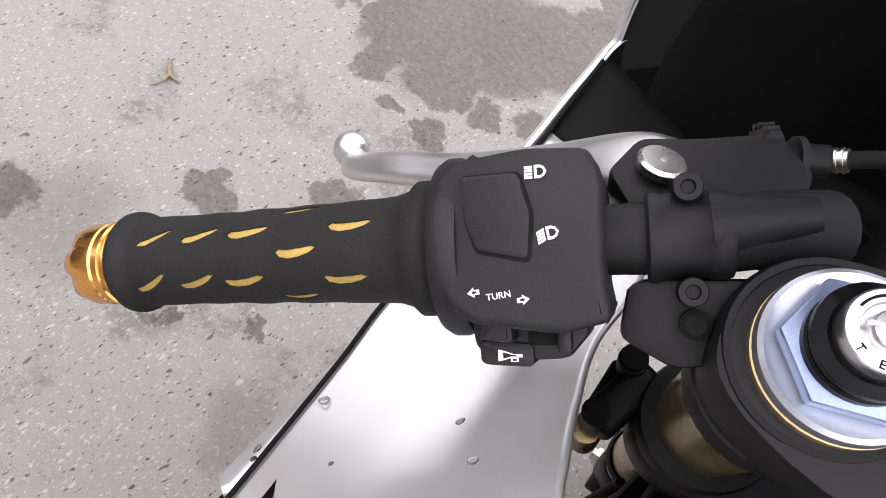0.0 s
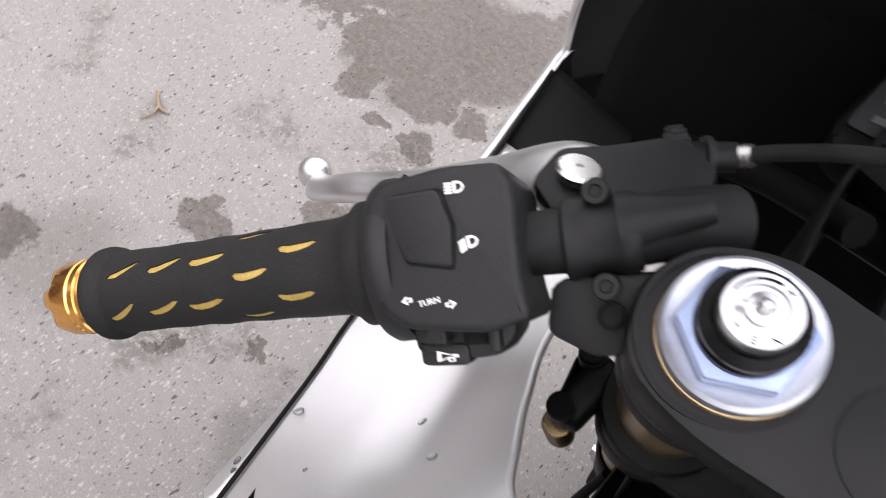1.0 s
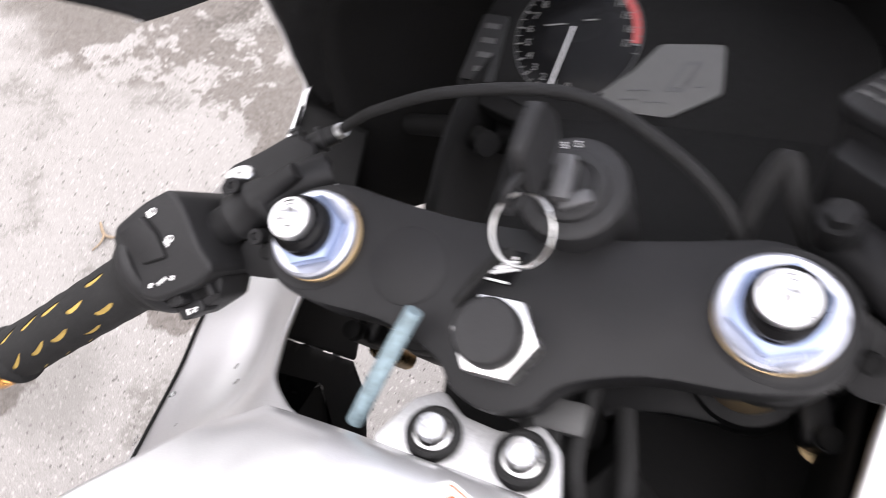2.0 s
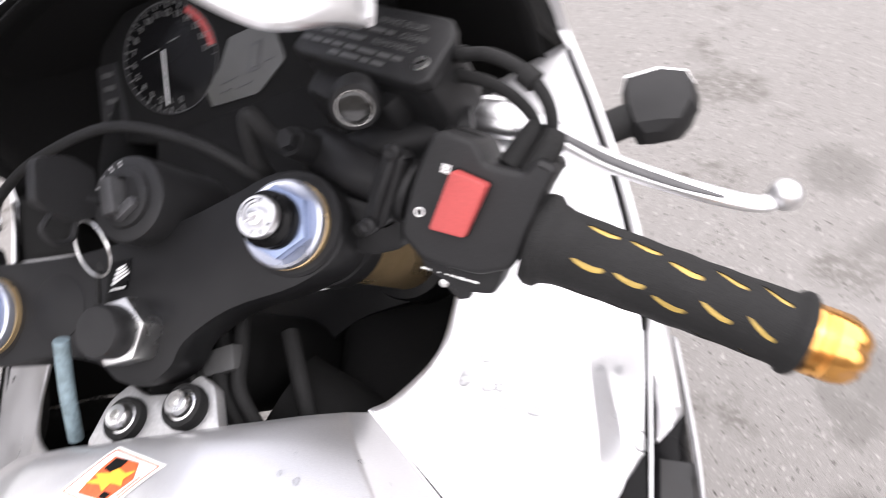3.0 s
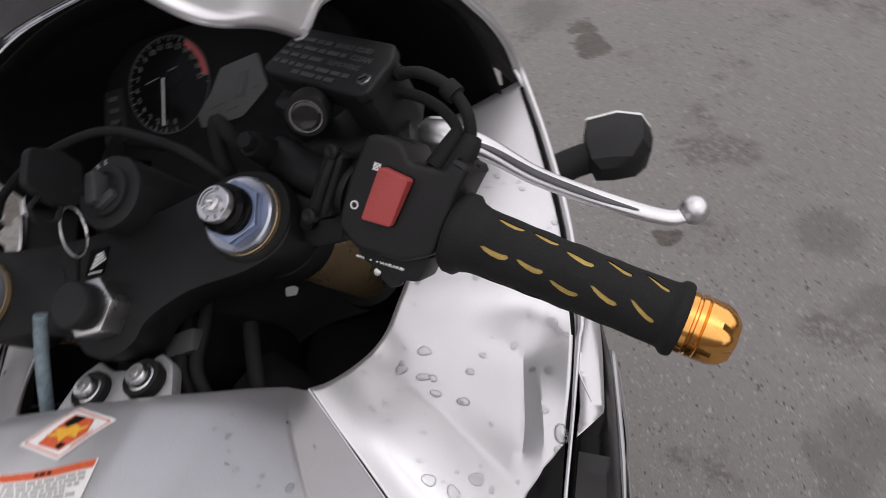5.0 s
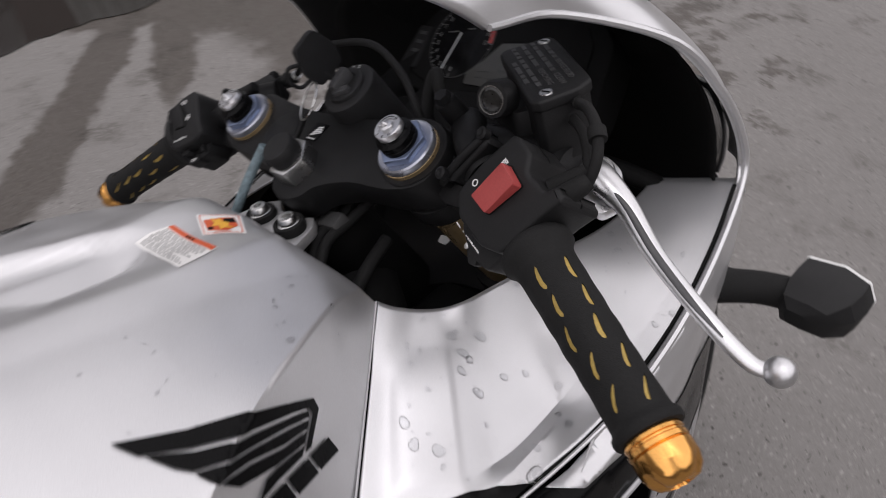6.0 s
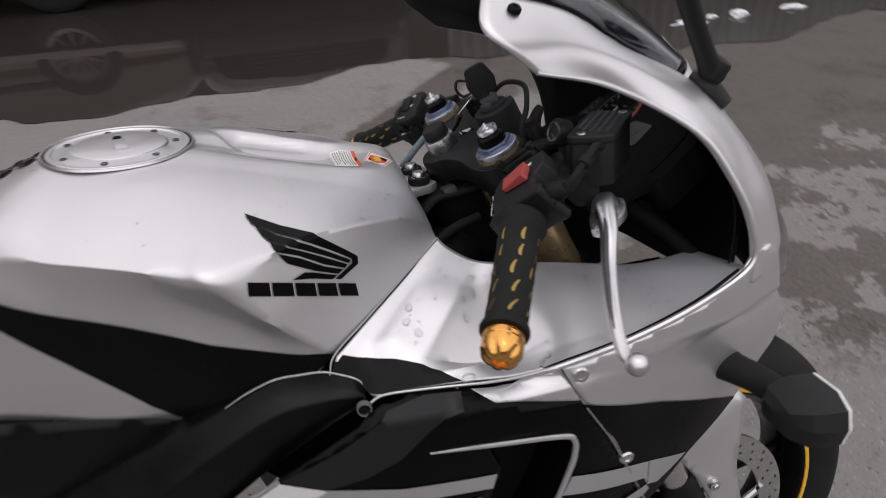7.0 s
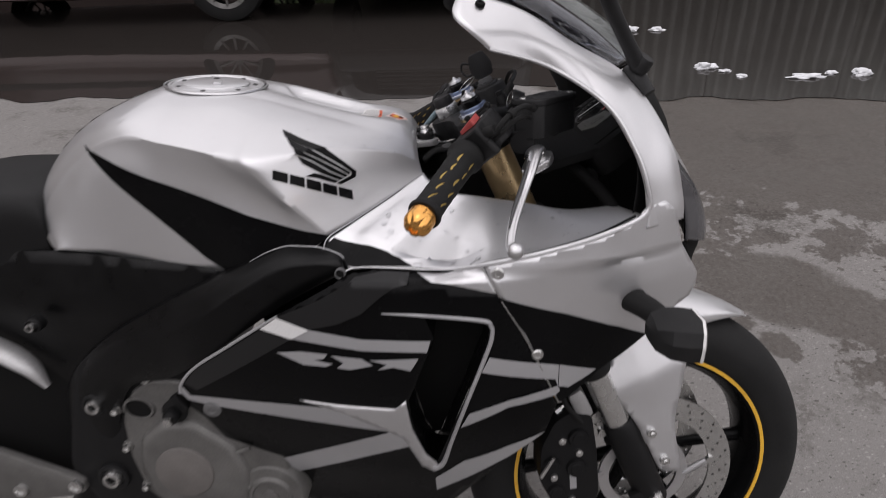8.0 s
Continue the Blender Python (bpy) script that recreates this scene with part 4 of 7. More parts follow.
# clutch perch and lever
perch_l = part("clutch_perch", [on_bar(-1, lathe([(.0115, -.1000), (.0128, -.0995), (.0136, -.0975), (.0136, -.0935), (.0130, -.0925), (.0132, -.0800), (.0138, -.0785), (.0138, -.0765), (.0130, -.0755), (.0115, -.0755)], 30, ALONG)),
                                on_bar(-1, tube([(-.094, .002, .004), (-.108, .003, .005), (-.122, .004, .0055)], [.0110, .0072, .0048], 16, 12)),
                                st(prism(rounded([(-.186, .052), (-.168, .042), (-.140, .050), (-.129, .066), (-.132, .086), (-.150, .092), (-.168, .078), (-.184, .068)]), -.048, -.0245, bev=.003))], SATIN_BLACK, bike, "black clutch lever perch")
for q in (.0135, -.0165):
    part("perch_bolt", on_bar(-1, lathe([(0, .0015), (.0018, .0015), (.0022, .003), (.0040, .003), (.0044, .002), (.0044, -.010)], 16, pose(-.0875, q, .009))), SATIN_BLACK, perch_l)
part("pivot_screw", lathe([(0, 0), (.0078, 0), (.0082, .003), (.0072, .0042), (.0015, .0042), (.0012, .003), (0, .003)], 28, sput(-.1722, .0606, -.0240, -30)), STEEL, perch_l, "steel pivot screw")
part("adjuster_barrel", st(tube([(-.152, .086, -.036), (-.142, .0945, -.039), (-.131, .1012, -.040)], [.0052, .0058, .0056], 14, 8)), SATIN_BLACK, perch_l)
part("adjuster_wheel", st(tube([(-.1495, .0885, -.036), (-.1465, .0910, -.0365)], .0105, 24, 3)), BLACK_PLASTIC, perch_l)
part("wheel_rib", [st(tube([(-.1500 + .0106 * math.cos(radians(a)) * .62, .0881 + .0106 * math.cos(radians(a)) * -.78, -.036 + .0106 * math.sin(radians(a))), (-.1460 + .0106 * math.cos(radians(a)) * .62, .0914 + .0106 * math.cos(radians(a)) * -.78, -.0366 + .0106 * math.sin(radians(a)))], .0011, 6, 2)) for a in range(0, 360, 24)], BLACK_PLASTIC, perch_l)
part("adjuster_wheel", st(tube([(-.1405, .0953, -.0390), (-.1385, .0967, -.0393)], .0078, 20, 3)), BLACK_PLASTIC, perch_l)
part("cable_ferrule", [st(tube([(-.1325, .1006, -.0400), (-.1258, .1026, -.0362)], .0040, 14, 4))] + [st(tube([(-.1325 + .0017 * k, .1006 + .0005 * k, -.0400 + .00095 * k), (-.1320 + .0017 * k, .1008 + .0005 * k, -.0397 + .00095 * k)], .0045, 14, 2)) for k in range(4)], STEEL, perch_l, "ribbed steel cable ferrule")
clutch = part("clutch_lever", st(tube([(-.160, .070, -.036), (-.182, .068, -.043), (-.214, .058, -.062), (-.250, .045, -.083), (-.285, .034, -.098), (-.308, .028, -.111), (-.320, .033, -.121)],
                                      [.010, .0150, .0118, .0105, .0098, .0085, .0065], 18, 50, 0.6)), ALLOY, bike, "polished alloy clutch lever")
part("ball_end", st(lathe([(.0096 * math.sin(radians(a)), .0096 * math.cos(radians(a))) for a in range(0, 181, 12)], 24, Matrix.Translation((-.324, .036, -.122)))), ALLOY, clutch)

# brake lever, master cylinder and reservoir
brake = part("brake_lever", st(tube([(.200, .078, -.066), (.214, .070, -.066), (.236, .058, -.074), (.262, .036, -.089), (.300, .012, -.102), (.328, -.002, -.113), (.340, -.003, -.1165)],
                                    [.010, .0112, .0080, .0064, .0059, .0053, .0048], 18, 56, 0.62)), ALLOY, bike, "polished alloy brake lever")
part("ball_end", st(lathe([(.0092 * math.sin(radians(a)), .0092 * math.cos(radians(a))) for a in range(0, 181, 12)], 24, Matrix.Translation((.345, -.001, -.117)))), ALLOY, brake)
part("lever_groove", st(tube([(.224, .0645, -.0635), (.240, .0545, -.0700), (.262, .0360, -.0825), (.290, .0170, -.0935), (.314, .0035, -.1025)], [.0006, .0020, .0024, .0022, .0006], 8, 24, 0.4)), CAST_DARK, brake, "dark groove along the lever")
wheel_m = SM @ Matrix.Translation((.2085, .0735, -.0715)) @ pose(0, 0, 0, -6, 12)
part("span_wheel", moved(lathe([(0, .0072), (.0085, .0072), (.0100, .0064), (.0112, .0066), (.0120, .0050), (.0118, .0036), (.0106, .0028), (.0106, -.012)], 36), wheel_m), STEEL, brake, "bright steel lever pivot with a rounded head")
part("span_dial", moved(lathe([(.0115, -.004), (.0128, -.0048), (.0128, -.0095), (.0115, -.0105)], 30), wheel_m), STEEL, brake)
part("lever_root", moved(prism(rounded([(-.017, .012), (-.004, .021), (.013, .012), (.022, -.014), (.013, -.026), (-.003, -.018), (-.018, -.006)], r=.3), -.0125, -.0028, bev=.002), wheel_m), ALLOY, brake)
master = part("master_cylinder", [st(tube([(.120, .066, -.040), (.160, .068, -.046), (.200, .064, -.050)], [.013, .0155, .0145], 18, 14)),
                                  on_bar(1, lathe([(.0125, -.086), (.0160, -.085), (.0168, -.082), (.0168, -.077), (.0160, -.075), (.0162, -.070), (.0155, -.0675), (.0125, -.067)], 30, ALONG))], SATIN_BLACK, bike, "black brake master cylinder")
part("clamp_cap", on_bar(1, prism(rounded([(-.0840, -.018), (-.0715, -.018), (-.0705, .020), (-.0830, .021)], r=.2), .004, .0195, bev=.003, seg=3)), SATIN_BLACK, master)
part("cap_rib", on_bar(1, tube([(-.0780, -.016, .0190), (-.0772, .002, .0205), (-.0765, .019, .0190)], .0030, 10, 12)), SATIN_BLACK, master)
part("clamp_bolt", on_bar(1, lathe([(0, 0), (.0042, 0), (.0042, .005), (.0025, .006), (0, .005)], 16, pose(-.078, -.0165, .021))), SATIN_BLACK, master)
part("clamp_bolt", on_bar(1, lathe([(0, 0), (.0042, 0), (.0042, .005), (.0025, .006), (0, .005)], 16, pose(-.077, .020, .018))), SATIN_BLACK, master)
lx = Vector((.79, -.61, .271)).normalized()
lz = Vector((0, .406, .914)).normalized()
ly = lz.cross(lx)
LF = SM @ Matrix(((lx.x, ly.x, lz.x, .1655), (lx.y, ly.y, lz.y, .117), (lx.z, ly.z, lz.z, -.018), (0, 0, 0, 1)))
lid_line = rounded([(-.050, -.021), (.046, -.021), (.051, -.016), (.048, .010), (.040, .021), (-.050, .021)], r=.14)
pot = part("brake_reservoir", [moved(prism([(x * .97, y * .95) for x, y in lid_line], -.046, -.006, bev=.003, top=.98), LF), moved(prism(rounded([(-.046, -.010), (.030, -.010), (.026, -.030), (.0, -.036), (-.040, -.034)]), -.046, -.014, bev=.004, top=.92), LF)], BLACK_PLASTIC, bike, "black brake fluid reservoir")
part("lid", moved(prism(lid_line, -.007, .001, bev=.0022, seg=3), LF), BLACK_PLASTIC, pot, "black reservoir lid with raised lettering")
part("lid_lettering", [moved(text_shape("BRAKE FLUID", .0058, LF @ pose(.013, .011, .001), .0003), I4), moved(text_shape("CLEAN", .0058, LF @ pose(.026, .004, .001), .0003), I4),
                       moved(text_shape("REMOVING", .0058, LF @ pose(.017, -.003, .001), .0003), I4)], GREY_MARK, pot)
rw = random.Random(8)
words = []
for y, x0, x1 in ((.011, -.046, -.008), (.004, -.046, .012), (-.003, -.046, -.001), (-.010, -.046, .030), (-.0155, -.020, .020)):
    x = x0
    while x < x1 - .004:
        w = min(rw.uniform(.005, .013), x1 - x)
        words.append(moved(box(w, .0030, .0006, LF @ pose(x + w / 2, y, .0012), 0), I4))
        x += w + .0022
part("lid_print", words, GREY_MARK, pot)
for x in (.041, -.042):
    part("lid_screw", moved(lathe([(0, .0018), (.0042, .0018), (.0045, .001), (.0045, -.001)], 20, LF @ pose(x, -.009 if x > 0 else .012, .0)), I4), STEEL, pot)
    part("screw_slot", moved(box(.006, .001, .0006, LF @ pose(x, -.009 if x > 0 else .012, .0019, 0, 0, 40), 0), I4), DARK, pot)
SIGHT = material("oily_sight_glass", (.018, .018, .017), .12, spec=.5, grain=.1, scale=300, blotch=.4, blotch_scale=220)
sight_m = SM @ Matrix.Translation((.1535, .0770, -.0035)) @ Vector((0.1, -.62, .62)).to_track_quat("Z", "Y").to_matrix().to_4x4()
part("sight_glass", lathe([(0, .0014), (.006, .0012), (.0085, .0006), (.009, .0002)], 28, sight_m), SIGHT, pot, "round fluid sight glass")
part("sight_ring", lathe([(.0087, .0002), (.0089, .0012), (.0094, .0012), (.0096, -.002)], 28, sight_m), STEEL, pot)
part("sight_boss", lathe([(.0094, .0004), (.0118, .0002), (.0128, -.003), (.0128, -.014)], 28, sight_m), BLACK_PLASTIC, pot)

# throttle cables and brake hose
hose = part("throttle_cable", [SMT(tube([(.211, .088, -.012), (.224, .080, -.006), (.237, .066, -.004), (.2435, .050, -.008), (.240, .036, -.016), (.230, .024, -.020)], .0034, 12, 40)) for SMT in (st,)], RUBBER, bike,
            "black throttle cable")
part("cable_collar", st(tube([(.2365, .0665, -.004), (.2405, .060, -.005)], .0055, 14, 3)), RUBBER, hose)
hose2 = part("throttle_cable", st(tube([(.205, .083, -.022), (.218, .073, -.018), (.229, .060, -.016), (.2345, .047, -.019), (.231, .034, -.024), (.222, .024, -.026)], .0032, 12, 40)), RUBBER, bike, "black throttle cable")
part("cable_end", st(tube([(.150, .120, -.060), (.185, .108, -.035), (.211, .088, -.012)], .0042, 10, 14)), RUBBER, hose)
part("cable_end", st(tube([(.150, .112, -.070), (.185, .098, -.045), (.205, .083, -.022)], .0040, 10, 14)), RUBBER, hose2)
brake_hose = part("brake_hose", st(tube([(.118, .066, -.040), (.104, .078, -.010), (.098, .090, .002), (.090, .078, -.010), (.086, .066, -.030), (.075, .050, -.10)], .0045, 12, 40)), RUBBER, bike, "black brake hose")
part("banjo", st(tube([(.121, .070, -.028), (.119, .070, -.010), (.118, .070, .0)], [.0085, .0085, .0075], 16, 6)), SATIN_BLACK, brake_hose)
part("banjo_bolt", st(lathe([(0, .006), (.0052, .006), (.0058, .003), (.0058, 0)], 6, Matrix.Translation((.118, .070, .0)))), SATIN_BLACK, brake_hose)
part("clutch_cable", st(tube([(-.1260, .1026, -.0362), (-.116, .1050, -.030), (-.095, .1075, -.018), (-.050, .112, -.003), (.010, .112, .002), (.055, .092, -.004), (.083, .068, -.014), (.092, .050, -.05)], .0030, 10, 54)), RUBBER, bike, "black clutch cable")

# ---- cockpit ----
DIAL_MARK = material("dim_dial_print", (0.15, 0.15, 0.145), 0.5, grain=0.1, scale=900)
DM = Matrix(((1, 0, 0, 0), (0, .8, -.6, .215), (0, .6, .8, .90), (0, 0, 0, 1)))
dash = part("instrument_panel", moved(prism(rounded([(-.130, -.030), (-.118, .040), (-.085, .066), (.085, .066), (.118, .040), (.130, -.030), (.060, -.046), (-.060, -.046)]), -.045, -.006, bev=.006), DM), DARK, bike,
            "black instrument panel with tachometer and display")
part("panel_face", moved(prism(rounded([(-.112, -.022), (-.100, .034), (-.078, .054), (.082, .054), (.100, .034), (.108, -.022), (.05, -.036), (-.05, -.036)]), -.007, -.004, bev=.001), DM), DARK, dash)
DX, DY = -.051, .019
part("dial", moved(lathe([(0, -.0035), (.041, -.0035), (.042, -.0042)], 56, DM @ pose(DX, DY, 0)), I4), BLACK_PAINT, dash, "black tachometer dial")
part("dial_ring", moved(lathe([(.0402, -.0034), (.0405, -.0028), (.0410, -.0028), (.0413, -.0034)], 56, DM @ pose(DX, DY, 0)), I4), GREY_MARK, dash)
ticks = []
for i in range(18):
    a = radians(276 - i * 16.2)
    ticks.append(moved(box(.0040, .0009, .0004, DM @ pose(DX + .0382 * math.cos(a), DY + .0382 * math.sin(a), -.003, 0, 0, math.degrees(a)), 0), I4))
    b = a - radians(8.1)
    ticks.append(moved(box(.0022, .0005, .0004, DM @ pose(DX + .0390 * math.cos(b), DY + .0390 * math.sin(b), -.003, 0, 0, math.degrees(b)), 0), I4))
    ticks.append(text_shape(str(i), .0066, DM @ pose(DX + .0322 * math.cos(a), DY + .0322 * math.sin(a), -.003), .0002))
part("dial_scale", ticks, DIAL_MARK, dash)
part("lamp_column", moved(prism(rounded([(-.124, -.020), (-.098, -.020), (-.100, .026), (-.119, .026)], r=.1), -.006, -.0030, bev=.0006), DM), BLACK_PLASTIC, dash, "dark column of warning lamps")
part("lamp_mark", [moved(box(.010, .0035, .0004, DM @ pose(-.110, y, -.0028), 0), I4) for y in (-.012, -.002, .008, .018)], GREY_MARK, dash)
part("dial_print", [moved(box(w, .0009, .0004, DM @ pose(DX + x, DY + y, -.003, 0, 0, 12), 0), I4) for x, y, w in ((.006, .012, .009), (-.016, .006, .014))], DIAL_MARK, dash)
arc = [(DX + r * math.cos(radians(a)), DY + r * math.sin(radians(a))) for r, seq in ((.0400, range(2, 62, 6)), (.0352, range(56, -4, -6))) for a in seq]
part("red_zone", moved(prism(arc, -.0035, -.0028, bev=0), DM), RED, dash)
part("needle", moved(box(.0013, .040, .0008, DM @ pose(DX - .0055, DY - .0140, -.0015, 0, 0, -6), .0002), I4), WHITE_MARK, dash)
part("display", moved(prism(rounded([(-.022, -.0235), (-.025, -.012), (-.010, .003), (.002, .022), (.038, .027), (.044, -.002), (.018, -.0215)], r=.1), -.004, -.0025, bev=.0004), DM), LCD, dash, "grey liquid crystal display")
part("digit", moved(prism([(.0120, -.006), (.0185, .0135), (.0285, .0150), (.0225, -.005)], -.0026, -.0022, bev=0), DM), GREY_MARK, dash)
part("digit_hole", moved(prism([(.0152, -.0030), (.0202, .0112), (.0258, .0122), (.0208, -.0025)], -.0023, -.0019, bev=0), DM), LCD, dash)
part("display_print", [moved(box(w, .0008, .0004, DM @ pose(x, y, -.0022, 0, 0, 10), 0), I4) for x, y, w in ((-.004, -.008, .013), (.008, -.0135, .012), (-.008, -.0145, .009), (.031, .0, .006))], GREY_MARK, dash)

ign_m = SM @ Matrix.Translation((.0185, .068, .004))
ign = part("ignition_switch", moved(lathe([(.024, -.06), (.024, -.004), (.0232, -.001), (.0215, 0), (.0165, .0005), (.0160, .003), (.0145, .004), (.0110, .004), (.0105, .002), (0, .002)], 40), ign_m), BLACK_PLASTIC, bike, "black ignition switch with key")
part("ring_print", [text_shape(q, .0042, ign_m @ pose(.0192 * math.cos(radians(a)), .0192 * math.sin(radians(a)), .0006, 0, 0, a - 90), .0002) for q, a in (("P", 150), ("I", 130), ("S", 110), ("S", 92))], WHITE_MARK, ign)
part("lock_barrel", [moved(box(.0085, .020, .012, pose(-.002, 0, .006), .002), ign_m), moved(box(.014, .006, .008, pose(.004, -.008, .004, 0, 0, 25), .0015), ign_m)], CAST_DARK, ign, "dark cast lock barrel")
part("key", [st(prism(rounded([(-.013, -.018), (.013, -.018), (.017, -.002), (.011, .018), (-.011, .018), (-.017, -.002)]), -.003, .003, pose(.0085, .0705, .0340, 90, 0, 84), bev=.0015)), st(box(.0025, .008, .022, pose(.0100, .0690, .0120), .0004))], BLACK_PLASTIC, ign, "black-headed ignition key")
part("key_loop", st(tube([(.008, .056, .042), (.006, .048, .046), (.004, .043, .038), (.004, .046, .028), (.006, .055, .026)], .0016, 8, 24)), BLACK_PLASTIC, ign)
ring_m = SM @ Matrix.Translation((.006, .042, .017)) @ Vector((-.35, -.30, .9)).to_track_quat("Z", "Y").to_matrix().to_4x4()
part("key_ring", moved(tube([(.0148 * math.cos(radians(a)), .0148 * math.sin(radians(a)), .0008 * math.sin(radians(a / 2))) for a in range(0, 361, 20)], .00075, 8, 72), ring_m), STEEL, ign, "thin steel key ring")
part("key_strap", st(tube([(.002, .034, .010), (-.008, .030, .002), (-.017, .022, -.006), (-.024, .012, -.0098)], .0032, 8, 18, 0.5)), RUBBER, ign)
PLATE = [(-.0165, .0255), (-.0115, .0415), (.0030, .0405), (-.0020, .0245)]
part("yoke_plate", st(prism(PLATE, -.0125, -.0112, bev=0)), BLACK_PAINT, yoke)
# a small fan of strokes on the plate
part("wing_mark", [st(prism([(-.0115 + .0016 * k, .0285 + .0024 * k), (.0002 - .0006 * k, .0322 + .0016 * k), (.0006 - .0006 * k, .0333 + .0016 * k), (-.0122 + .0016 * k, .0300 + .0024 * k)], -.0112, -.0109, bev=0)) for k in range(4)]
     + [st(prism([(-.0135, .0258), (-.0032, .0252), (-.0030, .0262), (-.0133, .0268)], -.0112, -.0109, bev=0))], WHITE_MARK, yoke)
part("steering_lock_plug", st(lathe([(0, -.0112), (.0180, -.0112), (.0192, -.0116), (.0195, -.0125)], 36, Matrix.Translation((-.052, .026, 0)))), SATIN_BLACK, yoke)

# tank mount, sheathed rod and what lies dark under the yoke
mount = part("tank_mount", prism(rounded([(-.044, -.050), (-.036, -.022), (-.024, -.012), (-.010, -.020), (.010, -.020), (.024, -.010), (.036, -.018), (.046, -.046)]), .870, .8795, bev=.002), CAST_ALLOY, bike, "cast alloy tank mount")
for s in (-1, 1):
    seat_m = Matrix.Translation((.0030 + s * .0203, -.0322 + s * .0020, .004 + s * .0015))
    part("rubber_bush", lathe([(0, .874), (.0118, .874), (.0128, .878), (.0122, .882), (.0105, .8832), (.0090, .8815), (.006, .8805)], 28, seat_m), RUBBER, mount)
    part("mount_bolt", lathe([(0, .8845), (.0026, .8845), (.0030, .8878), (.0060, .8876), (.0070, .8862), (.0074, .8820), (.0085, .8815), (.0085, .8800)], 24, seat_m), STEEL, mount)
part("sheathed_rod", tube([(-.037, -.002, .922), (-.047, -.022, .899), (-.057, -.041, .874)], .0042, 12, 12), GRIME_BLUE, bike, "rod in pale blue sheathing")
lower = part("lower_yoke", st(prism([tuple(q[:2]) for q in spline([(a, b, 0) for a, b in yoke_line], 60, True)], -.205, -.180, bev=.004)), SATIN_BLACK, bike)
for s in (-1, 1):
    c = Matrix.Translation((s * .105, .032, 0))
    part("clamp_ring", st(lathe([(.0245, -.205), (.0315, -.203), (.0325, -.198), (.0325, -.170), (.0312, -.165), (.0245, -.164)], 36, c)), SATIN_BLACK, lower, "black lower fork clamp")
    part("clamp_ear", st(box(.020, .042, .030, pose(s * .143, .020, -.184, 0, 0, s * 12), .006, 3)), SATIN_BLACK, lower)
    for q in (.004, .036):
        part("ear_bolt", st(tube([(s * .148, q, -.196), (s * .149, q, -.160)], [.0075, .0075], 14, 3)), SATIN_BLACK, lower)
        part("bolt_head", st(lathe([(0, -.152), (.0035, -.152), (.0065, -.153), (.0068, -.160)], 16, Matrix.Translation((s * .149, q, 0)))), DARK, lower)
    part("damping_adjuster", st(lathe([(0, -.205)] + [(.0095 if k % 2 else .0082, -.205 - .0045 * k) for k in range(14)] + [(0, -.268)], 22, Matrix.Translation((s * .150, .0, 0)))), BRONZE, lower, "grooved gold adjuster")
part("frame_head", [tube([(0, .005, .862), (0, .03, .80), (0, .07, .70)], .034, 20, 10), tube([(.03, .0, .80), (.08, -.03, .765), (.12, -.08, .70)], [.035, .035, .035], 14, 12), tube([(-.02, -.02, .82), (-.045, -.07, .79), (-.07, -.14, .74)], [.03, .03, .04], 14, 12)],
     DARK, bike, "black frame head")
part("radiator", box(.30, .03, .30, pose(.04, .085, .53, -18), .006), DARK, bike, "black radiator")
part("airbox", [box(.15, .10, .10, pose(.01, -.065, .765, 10), .02, 3), box(.13, .14, .10, pose(.09, .05, .695, 0, 14), .02, 3)], DARK, bike, "black airbox")
for k in range(3):
    part("wiring", tube([(.004 + .015 * k, .040, .870), (.010 + .0135 * k, .010, .866 - .002 * (k % 2)), (.017 + .0115 * k, -.014, .864), (.026 + .011 * k, -.032, .852)], .0044 + .0006 * (k % 2), 10, 24), RUBBER, bike, "black hose under the yoke")
part("wiring", tube([(.050, .030, .84), (.060, .0, .835), (.064, -.025, .82), (.060, -.04, .80)], .0055, 10, 24), RUBBER, bike, "black wiring")
part("wire_clip", box(.036, .015, .010, pose(.0225, .0015, .8665, 18, -12, 4), .002), GREY_MARK, bike, "grey clip round the hoses")
# a small flat white piece set deep in the cockpit
part("white_piece", prism(rounded([(-.006, -.003), (.003, -.004), (.006, .001), (.002, .004), (-.005, .004)]), -.0008, .0008, pose(.042, .088, .795, 35, 0, 10), .0004), TAPE_WHITE, bike, "small white piece deep in the cockpit")
part("cockpit_floor", [st(box(.20, .085, .012, pose(.045, .118, -.115, -8), .004)), loft([[(.150, -.02, .812), (.155, .04, .805), (.160, .11, .795), (.158, .18, .79)], [(.135, -.02, .70), (.14, .04, .69), (.145, .11, .69), (.14, .18, .69)], [(.12, -.02, .58), (.125, .04, .57), (.13, .11, .57), (.12, .18, .57)]], 10, 10)], DARK, bike, "black shrouds inside the fairing", thick=.002)
part("belly_shroud", [([(.03, -.06, .730), (.19, -.05, .735), (.205, .10, .730), (.205, .245, .735), (.03, .26, .74)], [(0, 1, 2, 3, 4)])], DARK, bike, "black shroud beside the fork", thick=.003)
part("nose_shroud", loft([[(-.10, .085, .66), (-.105, .16, .66), (-.09, .25, .68)], [(-.10, .09, .78), (-.11, .16, .79), (-.10, .25, .80)], [(-.10, .10, .865), (-.11, .17, .89), (-.10, .25, .90)]], 8, 10), DARK, bike, "black shroud behind the fork", thick=.002)
